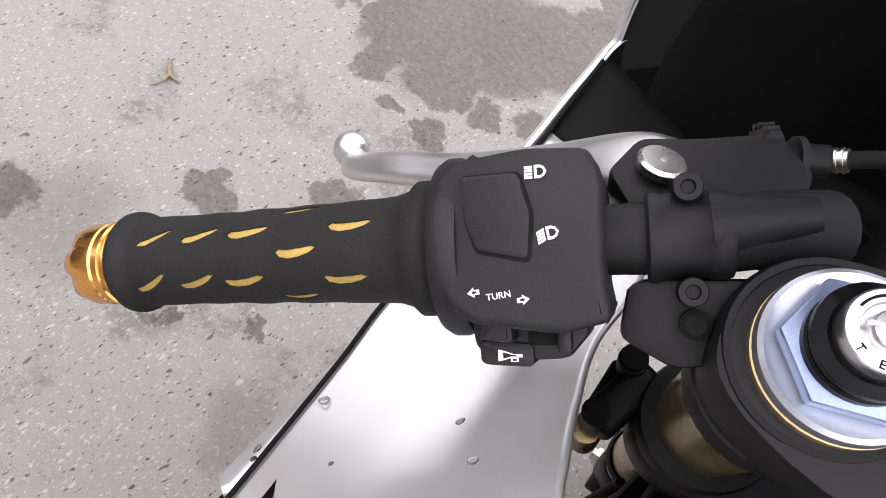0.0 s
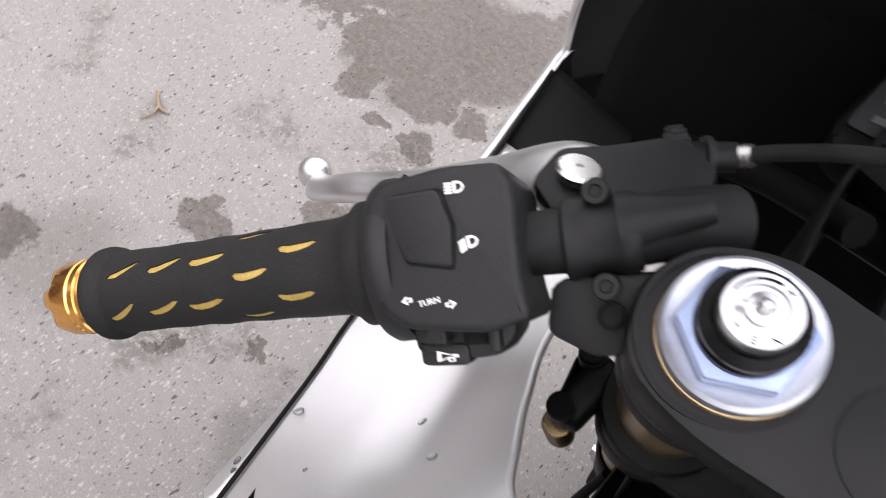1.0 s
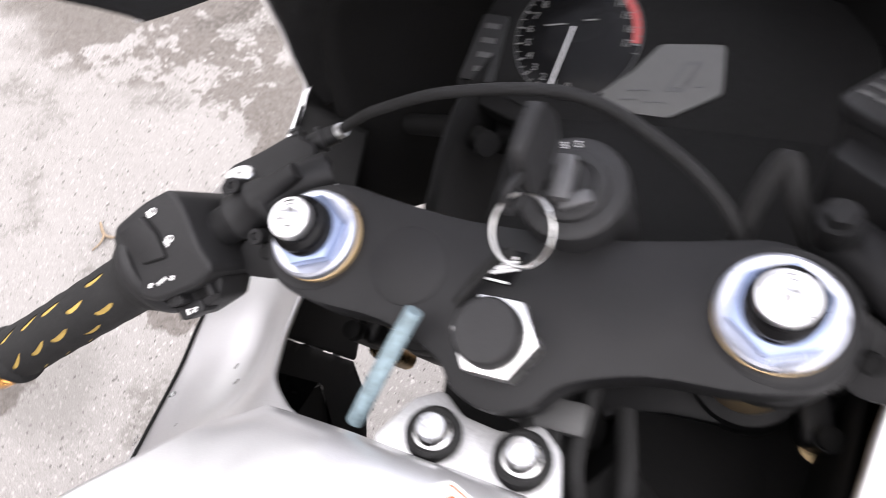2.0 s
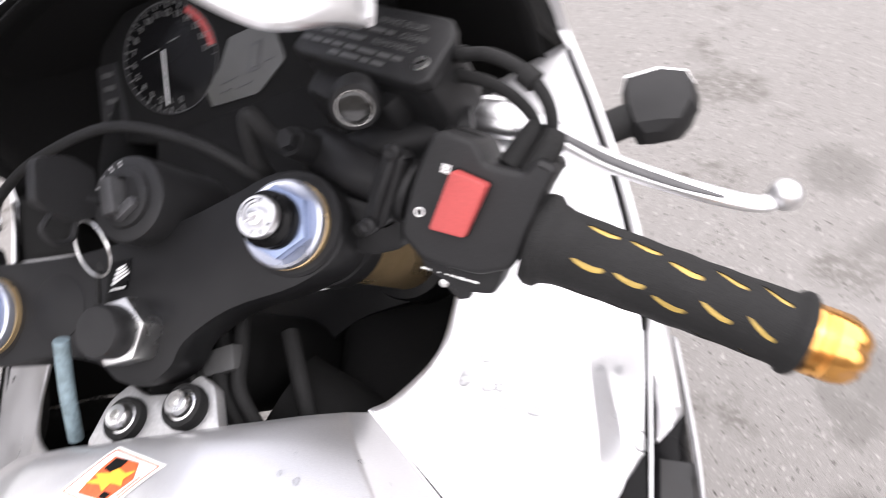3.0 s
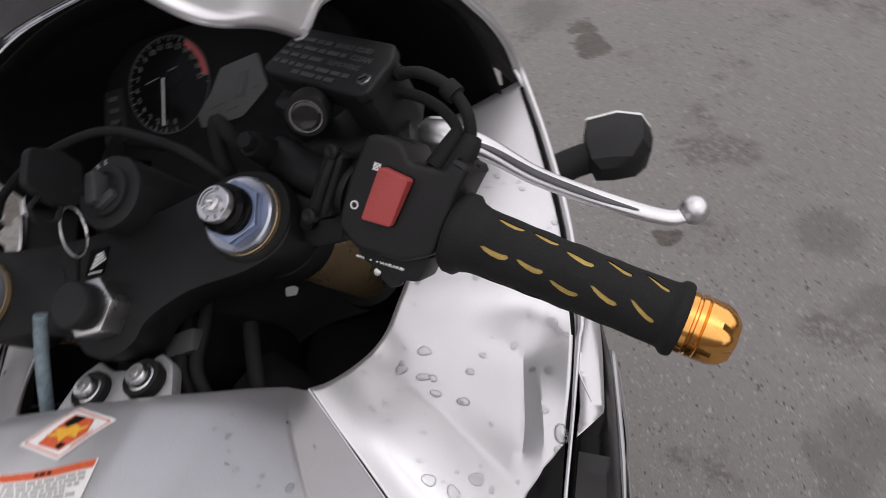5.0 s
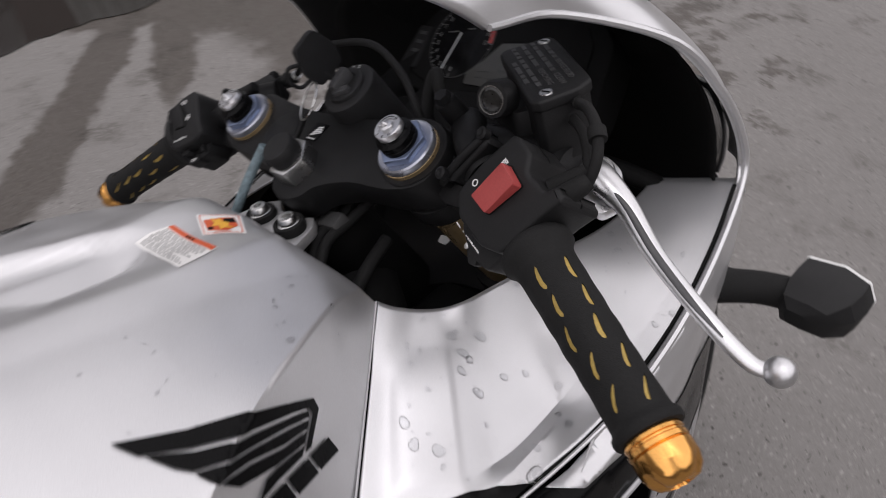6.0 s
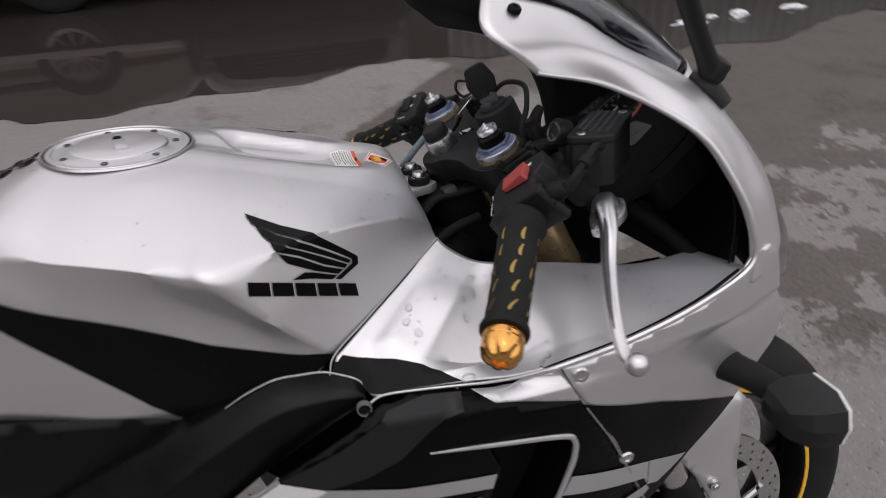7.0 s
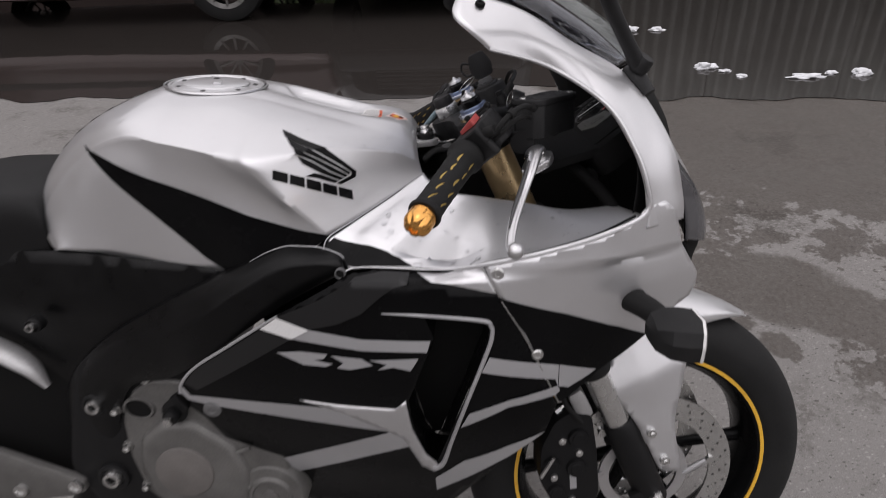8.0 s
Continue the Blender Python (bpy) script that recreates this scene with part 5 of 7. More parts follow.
# inside of the nose
liner_rows = [[(.218, .232, .70), (.215, .236, .80), (.212, .240, .875), (.19, .232, .93), (.13, .222, .975)], [(.13, .29, .70), (.13, .30, .80), (.13, .30, .88), (.12, .285, .93), (.08, .25, .985)],
              [(0, .31, .70), (0, .33, .80), (0, .33, .88), (0, .31, .93), (0, .275, .985)]]
ln = loft(centred(liner_rows, .22), 14, 18)
ml = mirrored(ln)
part("cockpit_liner", (ln[0] + ml[0], ln[1] + [tuple(i + len(ln[0]) for i in f) for f in ml[1]]), DARK, bike, "black lining inside the nose", thick=.002)
part("cockpit_stay", [tube([(s * .09, .17, .86), (s * .14, .21, .83), (s * .20, .235, .80)], .009, 10, 12) for s in (-1, 1)] + [tube([(-.10, .20, .84), (0, .22, .82), (.10, .20, .84)], .012, 10, 14)], DARK, bike)

# ---- front wheel, brake and mudguard ----
AX = Vector((0, .036, -.706))
WM = SM @ Matrix.Translation(AX) @ Matrix.Rotation(radians(90), 4, "Y")


def ringed(profile, seg=72):
    return lathe(profile + [profile[0]], seg, WM)


wheel = part("front_wheel", ringed([(.212, -.048), (.223, -.050), (.225, -.044), (.214, -.036), (.205, -.02), (.203, 0), (.205, .02), (.214, .036), (.225, .044), (.223, .050), (.212, .048), (.200, .03), (.196, 0), (.200, -.03)]), BLACK_PAINT, bike, "black front wheel with a yellow rim line")
tyre_prof = [(.222, -.050), (.240, -.058), (.262, -.060), (.281, -.050), (.294, -.030), (.3, 0), (.294, .030), (.281, .050), (.262, .060), (.240, .058), (.222, .050), (.214, .03), (.214, -.03)]
part("tyre", ringed([tuple(q[:2]) for q in spline([(a, b, 0) for a, b in tyre_prof], 48, True)], 96), TYRE, wheel, "worn black tyre")
for s in (-1, 1):
    part("rim_line", ringed([(.2165, s * .0512), (.2225, s * .0512), (.2225, s * .0500), (.2165, s * .0490)]), YELLOW_LINE, wheel, "yellow rim line")
part("hub", lathe([(0, -.055), (.030, -.055), (.036, -.045), (.026, -.02), (.026, .02), (.036, .045), (.030, .055), (0, .055)], 32, WM), SATIN_BLACK, wheel)
for k in range(6):
    a = radians(60 * k + 12)
    c, s_ = math.cos(a), math.sin(a)
    part("spoke", moved(tube([(.028 * c, .028 * s_, 0), (.11 * c, .11 * s_, 0), (.20 * c, .20 * s_, 0)], [.016, .011, .014], 10, 12, 0.8), WM), BLACK_PAINT, wheel)
disc_holes = []
for k in range(30):
    for j, r in enumerate((.126, .137, .147)):
        a = radians(12 * k + 4 * j)
        disc_holes.append([(r * math.cos(a) + .0026 * math.cos(radians(b)), r * math.sin(a) + .0026 * math.sin(radians(b))) for b in range(0, 360, 60)])
disc_line = [(.155 * math.cos(radians(a)), .155 * math.sin(radians(a))) for a in range(0, 360, 5)]
disc_in = [(.117 * math.cos(radians(a)), .117 * math.sin(radians(a))) for a in range(0, 360, 8)]
dv, df = flat_mesh(disc_line, .012, [disc_in] + disc_holes)
for s in (-1, 1):
    disc = part("brake_disc", moved(([Vector((a, b, s * .066)) for a, b in dv], df), WM), STEEL, wheel, "drilled steel brake disc", thick=.0045, smooth=0)
    part("disc_carrier", lathe([(.060, s * .066), (.078, s * .066), (.078, s * .060), (.060, s * .060), (.060, s * .066)], 40, WM), ALLOY, wheel, "alloy disc carrier")
    for a in range(0, 360, 60):
        part("carrier_arm", moved(tube([(.072 * math.cos(radians(a)), .072 * math.sin(radians(a)), s * .064), (.118 * math.cos(radians(a + 16)), .118 * math.sin(radians(a + 16)), s * .065)], .0055, 8, 4), WM), ALLOY, wheel)
    for a in range(0, 360, 60):
        part("disc_rivet", lathe([(0, s * .071), (.0075, s * .071), (.008, s * .066)], 14, WM @ pose(.118 * math.cos(radians(a + 16)), .118 * math.sin(radians(a + 16)), 0)), STEEL, wheel)
guard_rows = []
for a in (32, 42, 55, 70, 85, 100, 118):
    ra = radians(a)
    w = np.interp(a, [32, 45, 60, 118], [.012, .055, .072, .072])
    d = np.interp(a, [32, 45, 60, 118], [.003, .022, .05, .055])
    row = []
    for k in (-1, -.93, -.6, 0, .6, .93, 1):
        r = .322 - (d if abs(k) == 1 else d * .45 if abs(k) > .9 else .004 if k else 0)
        row.append(Vector((k * w, AX.y + r * math.cos(ra), AX.z + r * math.sin(ra))))
    guard_rows.append(row)
guard = part("mudguard", st(loft(guard_rows, 44, 26)), SILVER, bike, "silver front mudguard", thick=.003, smooth=60)
for s in (-1, 1):
    skirt = rounded([(0.1264, -0.4245), (0.0654, -0.4436), (0.0385, -0.4695), (0.0583, -0.5707), (0.0594, -0.6609), (0.0684, -0.6722), (0.092, -0.6851), (0.1107, -0.5929), (0.154, -0.5251), (0.1712, -0.496)], r=.25)
    part("skirt", st(sheet(skirt, lambda v, w: (s * (.116 - .35 * max(0, w + .50) - .10 * max(0, v - .10) + .004 * min(1, max(0, (-.52 - w) / .08))), v, w), .012)), SILVER, guard, thick=.003, smooth=60)
    for v, w in ((0.0728, -0.5893), (0.0744, -0.6489)):
        part("skirt_bolt", st(lathe([(0, .0095), (.0035, .0095), (.0045, .0085), (.0045, .007), (.008, .006), (.0085, .003), (.0085, 0)], 20, pose(s * .1195, v, w, 0, 90 * s))), STEEL, guard)
    c = Matrix.Translation((s * .105, .032, 0))
    leg = part("fork_slider", st(lathe([(0, -.62), (.0205, -.62), (.0205, -.43), (0, -.43)], 32, c)), STEEL, bike, "bright steel fork slider")
    part("dust_seal", st(lathe([(.0205, -.455), (.026, -.452), (.0285, -.445), (.0285, -.43), (.0265, -.425)], 32, c)), RUBBER, leg)
    part("fork_foot", st(lathe([(0, -.735), (.020, -.735), (.026, -.72), (.0265, -.60), (.0255, -.56), (.0225, -.552), (.0205, -.552)], 28, c)), SATIN_BLACK, leg, "black fork foot")
    part("axle_nut", st(lathe([(0, .012), (.008, .012), (.0085, .008), (.012, .008), (.013, .004), (.013, -.02)], 6, pose(s * .128, AX.y, AX.z, 0, 90 * s))), STEEL, leg)
    cal = part("brake_caliper", st(prism(rounded([(-.030, -.500), (.000, -.520), (-.018, -.590), (-.045, -.668), (-.080, -.700), (-.122, -.660), (-.125, -.600), (-.098, -.540), (-.060, -.505)]), .048, .112, SM.inverted() @ SM @ Matrix(((0, 0, s, 0), (1, 0, 0, 0), (0, 1, 0, 0), (0, 0, 0, 1))), bev=.006)), SATIN_BLACK, bike,
               "black four-piston brake caliper")
    part("caliper_bar", st(box(.0006, .011, .052, pose(s * .1125, -.071, -.612, -20), 0)), GREY_STRIPE, cal)
    for v, w in ((-.061, -.541), (-.045, -.575), (-.10, -.60), (-.09, -.655)):
        part("caliper_bolt", st(lathe([(0, .006), (.003, .006), (.0032, .004), (.006, .004), (.0065, 0)], 12, pose(s * .112, v, w, 0, 90 * s))), STEEL, cal)
    for v, w, r in ((-.036, -.548, .017), (-.060, -.600, .017), (-.094, -.575, .014), (-.108, -.628, .014)):
        part("piston_boss", st(lathe([(0, .007), (r * .55, .007), (r * .62, .0055), (r * .9, .0055), (r, .002), (r * 1.05, -.01)], 20, pose(s * .112, v, w, 0, 90 * s))), SATIN_BLACK, cal)
    part("pad_pin", st(tube([(s * .119, -.118, -.585), (s * .119, -.085, -.560)], .0035, 10, 3)), STEEL, cal)
    part("bleed_nipple", st(lathe([(0, .020), (.0025, .020), (.003, .010), (.0055, .010), (.0055, 0)], 6, pose(s * .095, -.050, -.500, -70))), STEEL, cal)
    part("brake_line", st(tube([(s * .118, -.020, -.520), (s * .124, -.030, -.470), (s * .120, -.020, -.42), (s * .112, .0, -.36)], .0042, 10, 20)), RUBBER, cal)
    part("bracket", st(prism(rounded([(-.0233, -.4741), (.0023, -.4705), (.004, -.5214), (-.0216, -.5240)]), .0, .04, Matrix(((0, 0, s, s * .070), (1, 0, 0, 0), (0, 1, 0, 0), (0, 0, 0, 1))), bev=.003)), CAST_ALLOY, cal)
    part("fork_pinch", st(box(.018, .030, .030, pose(s * .118, .012, -.700), .004)), SATIN_BLACK, leg)
    # lower clamp seen beside the tube
    part("lower_clamp", st(lathe([(.0268, -.236), (.0325, -.234), (.034, -.228), (.034, -.192), (.0325, -.186), (.0268, -.184)], 36, c)), SATIN_BLACK, leg)
    part("clamp_lug", st(box(.018, .016, .034, pose(s * .146, .022, -.206, 35), .004)), SATIN_BLACK, leg)
    part("clamp_bolt", st(tube([(s * .150, .034, -.186), (s * .150, .010, -.215)], .008, 12, 3)), SATIN_BLACK, leg)

# ---- indicators and mirrors ----
SECTION = [(-1, .20), (-.82, .95), (.10, 1), (.80, .86), (1, .18), (.78, -.86), (-.10, -1), (-.86, -.90)]
rows = []
for y, cx, cz, hx, hz in ((.2480, .284, .701, .010, .008), (.2545, .287, .701, .022, .016), (.2690, .2910, .7005, .0305, .0220), (.2860, .2920, .699, .0320, .0235), (.3030, .2915, .6975, .0310, .0230)):
    rows.append([(cx + hx * a, y + .006 * (1 - abs(a)) * (y > .26), cz + hz * b - .08 * hx * a) for a, b in SECTION])
bm = bmesh.new()
rings = [[bm.verts.new(q) for q in r] for r in rows]
for lo, hi in zip(rings, rings[1:]):
    for k in range(8):
        bm.faces.new((lo[k], lo[(k + 1) % 8], hi[(k + 1) % 8], hi[k]))
bm.faces.new(rings[0][::-1])
bm.faces.new(rings[-1])
bmesh.ops.bevel(bm, geom=[e for e in bm.edges if e.calc_face_angle(0) > .25], offset=.0042, segments=3, profile=.6, affect="EDGES")
lamp = part("indicator", grab(bm, I4), BLACK_PLASTIC, bike, "black angular indicator on a rubber stalk", smooth=30)
last = [Vector(q) for q in rows[-1]]
mid_l = sum(last, Vector()) / len(last)
last = [last[i].lerp(last[(i + 1) % 8], k / 4) for i in range(8) for k in range(4)]
rim_rows = [[mid_l + (q - mid_l) * k + Vector((0, d, 0)) for q in last] for k, d in ((.98, -.001), (1.015, .0), (1.015, .002), (.96, .0035))]
part("lens_rim", loft(rim_rows, 8, 60, closed=True), TAPE_WHITE, lamp, "white rim of the lens")
lens_rows = [[mid_l + (q - mid_l) * k + Vector((0, d, 0)) for q in last] for k, d in ((.97, .0035), (.8, .0060), (.4, .0078), (.02, .0082))]
part("lens", loft(lens_rows, 10, 40, closed=True), LCD, lamp, "pale indicator lens")
part("stalk", tube([(.205, .240, .712), (.222, .248, .709), (.244, .262, .707), (.268, .272, .704)], [.024, .0165, .0150, .0150], 18, 20), RUBBER, lamp)
for s in (1, -1):
    foot = tube([(.118, .236, .985), (.128, .247, .978), (.140, .262, .958)], [.010, .016, .012], 14, 12, 0.6)
    mirror = part("mirror", foot if s > 0 else mirrored(foot), BLACK_PLASTIC, bike, "black folding mirror")
    arm = tube([(.130, .252, .985), (.140, .236, 1.01), (.158, .206, 1.06), (.175, .185, 1.10), (.20, .17, 1.125)], [.013, .0095, .0095, .012, .02], 14, 24)
    part("arm", arm if s > 0 else mirrored(arm), BLACK_PLASTIC, mirror)
    knob = lathe([(0, .012), (.010, .012), (.012, .008), (.012, -.006)], 20, pose(.134, .250, .992, -30, 20))
    part("pivot", knob if s > 0 else mirrored(knob), BLACK_PLASTIC, mirror)
    head = loft([[(.19 + dx + hw * math.cos(a), cy, 1.15 + hh * math.sin(a)) for a in [2 * math.pi * k / 14 for k in range(14)]] for dx, cy, hw, hh in ((.06, .150, .07, .035), (.06, .165, .085, .045), (.06, .185, .075, .038), (.05, .205, .04, .02), (.05, .21, .004, .002))], 18, 28, closed=True)
    part("mirror_head", head if s > 0 else mirrored(head), BLACK_PLASTIC, mirror)

# screws along the fairing and the screen
def screw(at, way, r=.008, mat=STEEL, name="fairing_screw"):
    m = Matrix.Translation(at) @ Vector(way).to_track_quat("Z", "Y").to_matrix().to_4x4()
    for q in (0, 1):
        sh = lathe([(0, .0012), (r * .35, .0012), (r * .42, .0024), (r * .8, .0022), (r, .0006), (r, -.002)], 22, m)
        part(name, sh if not q else mirrored(sh), mat, bike)


screw(side(.07, .769, .001), (1, 0, .1))
screw(side(.121, .652, .001), (1, .1, -.1))
ring_m = Matrix.Translation(side(-.1225, .7675, .004)) @ Vector((1, 0, .1)).to_track_quat("Z", "Y").to_matrix().to_4x4()
both("fastener_ring", lathe([(.0052, -.004), (.0052, .0012), (.0058, .0018), (.0066, .0014), (.0070, -.004)], 26, ring_m), RING, "worn grey ring round a fastener")
both("fastener", lathe([(0, .0004), (.004, .0002), (.0052, -.001)], 22, ring_m), DARK)
screw(side(-.333, .541, .004), (1, 0, -.1), .013, RING)
screw((.156, .052, 1.070), (.5, .2, .8), .006, DARK)
screw((.115, .163, 1.019), (.5, .3, .8), .006, DARK)
both("panel_joint", tube([side(y, z, .0004) for y, z in [(.051, .7775), (.0765, .732), (.1015, .686), (.128, .627), (.1525, .568)]], .0013, 6, 24), STEEL, "bright panel joint")
lip_pts = [side(-.1185, .7680, 0), side(-.104, .7708, 0), side(-.068, .7715, 0), side(-.034, .7712, 0), side(-.012, .7710, 0), side(.012, .7722, 0), side(.035, .7763, 0), (.2640, .053, .7802), (.2590, .12, .7918), (.2465, .19, .8078), (.2315, .248, .831), (.2285, .247, .868), (.2205, .2305, .91), (.2055, .1975, .958), (.1710, .1325, .998), (.1835, .062, 1.0205)]
lip_radii = [.0009, .0011, .0012, .0013, .0014, .0016, .002, .0028, .0033, .0033, .0032, .003, .003, .003, .0026, .002]
part("ledge_crease", tube([side(y, z, .0002) for y, z in [(-.004, .7655), (.018, .7700), (.036, .7737), (.051, .7772)]], [.0004, .0011, .0012, .0012], 6, 24), SILVER, bike, "bright crease of the ledge")
part("lip_edge", tube(lip_pts, lip_radii, 8, 90), SILVER, bike, "rolled silver lip of the cowl")
part("lip_edge", far_side(tube(lip_pts[8:], lip_radii[8:], 8, 70)), SILVER, bike, "rolled silver lip of the cowl")
part("silver_ledge", sheet([(-.028, .7688), (-.008, .7683), (.012, .7690), (.035, .7733), (.0520, .7768), (.0685, .7450), (.0168, .7575), (-.010, .7622)], side, .003), SILVER, bike, thick=.003, inner=DARK, away=(0, 0, .6), smooth=60)
part("silver_ledge", far_side(sheet([(-.061, .7672), (-.0275, .7688), (.008, .7710), (.0520, .7765), (.0685, .7455), (-.02, .7505), (-.045, .7526)], side, .004)), SILVER, bike, thick=.003, inner=DARK, away=(0, 0, .6), smooth=60)
both("lip_gap", tube([side(y, z, -.0045) for y, z in [(-.030, .7698), (-.010, .7695), (.012, .7702), (.035, .7745), (.056, .7800)]] + [(.2545, .12, .7925), (.2425, .187, .8085), (.2310, .236, .8285)], .0016, 6, 60), DARK, "dark gap along the cowl's lip")

# ---- tank: filler cap, prints and pad ----
cap_m = pose(.034, -.328, .9652, -4.5, 1.5)
cap = part("filler_cap", lathe([(.067, -.004), (.0675, .0005), (.066, .002), (.062, .0022), (.0605, .0008), (.046, .001), (.045, .0034), (.042, .0046), (.010, .0050), (0, .0050)], 56, cap_m), SILVER, bike, "round silver filler cap")
part("cap_gap", lathe([(.0664, .0014), (.0674, .0010), (.0690, .0010)], 64, cap_m), DARK, cap, "dark gap round the cap", smooth=0)
part("cap_gap", lathe([(.0446, .0022), (.0450, .0018), (.0464, .0018)], 64, cap_m), DARK, cap, "dark gap round the cap", smooth=0)
part("cap_rim", lathe([(.0690, .0006), (.0698, .0024), (.0712, .0024), (.0722, .0004)], 64, cap_m), ALLOY, cap, "bright rim round the cap")
for k in range(7):
    a = radians(360 / 7 * k)
    part("cap_bolt", lathe([(0, .0018), (.0018, .0018), (.0020, .0026), (.0032, .0026), (.0036, .001)], 14, cap_m @ pose(.0535 * math.cos(a), .0535 * math.sin(a), 0)), CAST_DARK, cap)
part("lock_cover", box(.030, .012, .003, cap_m @ pose(.008, .004, .0062, 0, 0, 20), .001), SILVER, cap)
part("keyhole", lathe([(0, .0078), (.004, .0078), (.0042, .006)], 16, cap_m @ pose(-.012, -.004, 0)), DARK, cap)


def both_prints(name, outlines):
    """Prints drawn on the plane of the tank's side facet and laid on along its slope."""
    way = Vector((-.905, -.129, -.405))
    bvh = BVHTree.FromPolygons([Vector(q) for q in tank_half[0]], tank_half[1])
    for outline in outlines:
        fl, faces = flat_mesh(outline, .0025)
        v = []
        for y, z in fl:
            p, n, _, _ = bvh.ray_cast(Vector((.244 - (.5773 * (y + .223) + .2151 * (z - .904)) / .7877, y, z)) - way * .2, way)
            v.append(p + (n if n.dot(way) < 0 else -n) * .0014)
        part(name, (v, faces), BLACK_PAINT, tank)
        part(name, mirrored((v, faces)), BLACK_PAINT, tank)


both_prints("feather", [
    [(-0.1942, 0.9466), (-0.1677, 0.9240), (-0.1435, 0.9065), (-0.1195, 0.8822), (-0.1098, 0.8720), (-0.1104, 0.8651), (-0.1273, 0.8592), (-0.1320, 0.8619), (-0.1153, 0.8681), (-0.1153, 0.8721), (-0.1263, 0.8825), (-0.1476, 0.9006), (-0.1718, 0.9193), (-0.1893, 0.9352)],
    [(-0.1878, 0.9333), (-0.1718, 0.9174), (-0.1485, 0.8992), (-0.1272, 0.8810), (-0.1169, 0.8720), (-0.1182, 0.8693), (-0.1317, 0.8805), (-0.1516, 0.8957), (-0.1781, 0.9149), (-0.1823, 0.9211)],
    [(-0.1798, 0.9182), (-0.1781, 0.9138), (-0.1515, 0.8942), (-0.1327, 0.8794), (-0.1197, 0.8690), (-0.1225, 0.8670), (-0.1393, 0.8783), (-0.1580, 0.8942), (-0.1748, 0.9053)]])
both_prints("feather", [
    [(-0.1737, 0.9033), (-0.1580, 0.8924), (-0.1391, 0.8763), (-0.1240, 0.8666), (-0.1290, 0.8649), (-0.1480, 0.8768), (-0.1679, 0.8924)],
    [(-0.1659, 0.8774), (-0.1560, 0.8792), (-0.1490, 0.8759), (-0.1300, 0.8642), (-0.1344, 0.8627), (-0.1521, 0.8719)]])
both_prints("name_bar", [[(-.1990 + .0172 * k, .8920 - .0087 * k), (-.1840 + .0172 * k, .8844 - .0087 * k), (-.1845 + .0176 * k, .8730 - .0089 * k), (-.2000 + .0176 * k, .8810 - .0089 * k)] for k in range(5)])


def top_print(name, outline, mat, lift, label=""):
    return part(name, on(tank_skin, outline, (0, 0, -1), lift, .004, axes="xy"), mat, tank, label)


def on_patch(corners, u, v):
    """A place on a four-cornered patch, u along its first edge, v towards its third."""
    a, b, c, d = (Vector(q) for q in corners)
    p = a.lerp(b, u).lerp(d.lerp(c, u), v)
    return p.x, p.y


def sticker_bar(name, corners, u0, u1, v0, v1, mat, lift, label=""):
    return top_print(name, [on_patch(corners, u, v) for u, v in ((u0, v0), (u1, v0), (u1, v1), (u0, v1))], mat, lift, label)


DIAMOND = [(-.0150, -.0798), (.0065, -.0560), (.0455, -.0680), (.0185, -.0890)]
sticker_bar("warning_sticker", DIAMOND, 0, 1, 0, 1, STICKER_WHITE, .0006, "white diamond warning sticker")
for u0, u1, v0, v1 in ((.06, .94, .045, .065), (.06, .94, .935, .955), (.05, .075, .06, .94), (.925, .95, .06, .94)):
    sticker_bar("sticker_border", DIAMOND, u0, u1, v0, v1, STICKER_RED, .0009)
top_print("sticker_print", [on_patch(DIAMOND, u, v) for u, v in ((.12, .30), (.55, .20), (.84, .18), (.88, .62), (.62, .84), (.16, .80))], STICKER_RED, .0010)
top_print("sticker_flash", [on_patch(DIAMOND, u, v) for u, v in ((.30, .22), (.44, .34), (.48, .22), (.58, .42), (.70, .38), (.66, .62), (.76, .74), (.56, .70), (.46, .80), (.44, .60), (.28, .62), (.36, .46))], STICKER_YELLOW, .0013)
top_print("sticker_figure", [on_patch(DIAMOND, u, v) for u, v in ((.60, .26), (.82, .24), (.86, .44), (.70, .46), (.58, .40))], DARK, .0014)
sticker_bar("sticker_figure", DIAMOND, .18, .30, .66, .78, DARK, .0014)
for k in range(9):
    sticker_bar("sticker_words", DIAMOND, .30 + .045 * k, .33 + .045 * k, .87, .91, STICKER_RED, .0010)
CAUTION = [(-.0140, -.0968), (.0500, -.0900), (.0545, -.1186), (-.0190, -.1255)]
sticker_bar("caution_sticker", CAUTION, 0, 1, 0, 1, STICKER_WHITE, .0006, "white caution sticker with an orange heading")
sticker_bar("sticker_heading", CAUTION, .015, .985, .015, .17, STICKER_RED, .0010)
for u0, u1 in ((.36, .40), (.41, .47), (.49, .53)):
    sticker_bar("heading_words", CAUTION, u0, u1, .06, .13, DARK, .0013)
rs = random.Random(21)
for k in range(8):
    u, v = .04 + .01 * (k % 2), .225 + .092 * k
    end = (.97, .95, .92, .80, .97, .60, .88, .95)[k]
    while u < end - .03:
        w = min(rs.uniform(.03, .13), end - u)
        sticker_bar("print_line", CAUTION, u, u + w, v, v + .038, PRINT, .0010)
        u += w + .018
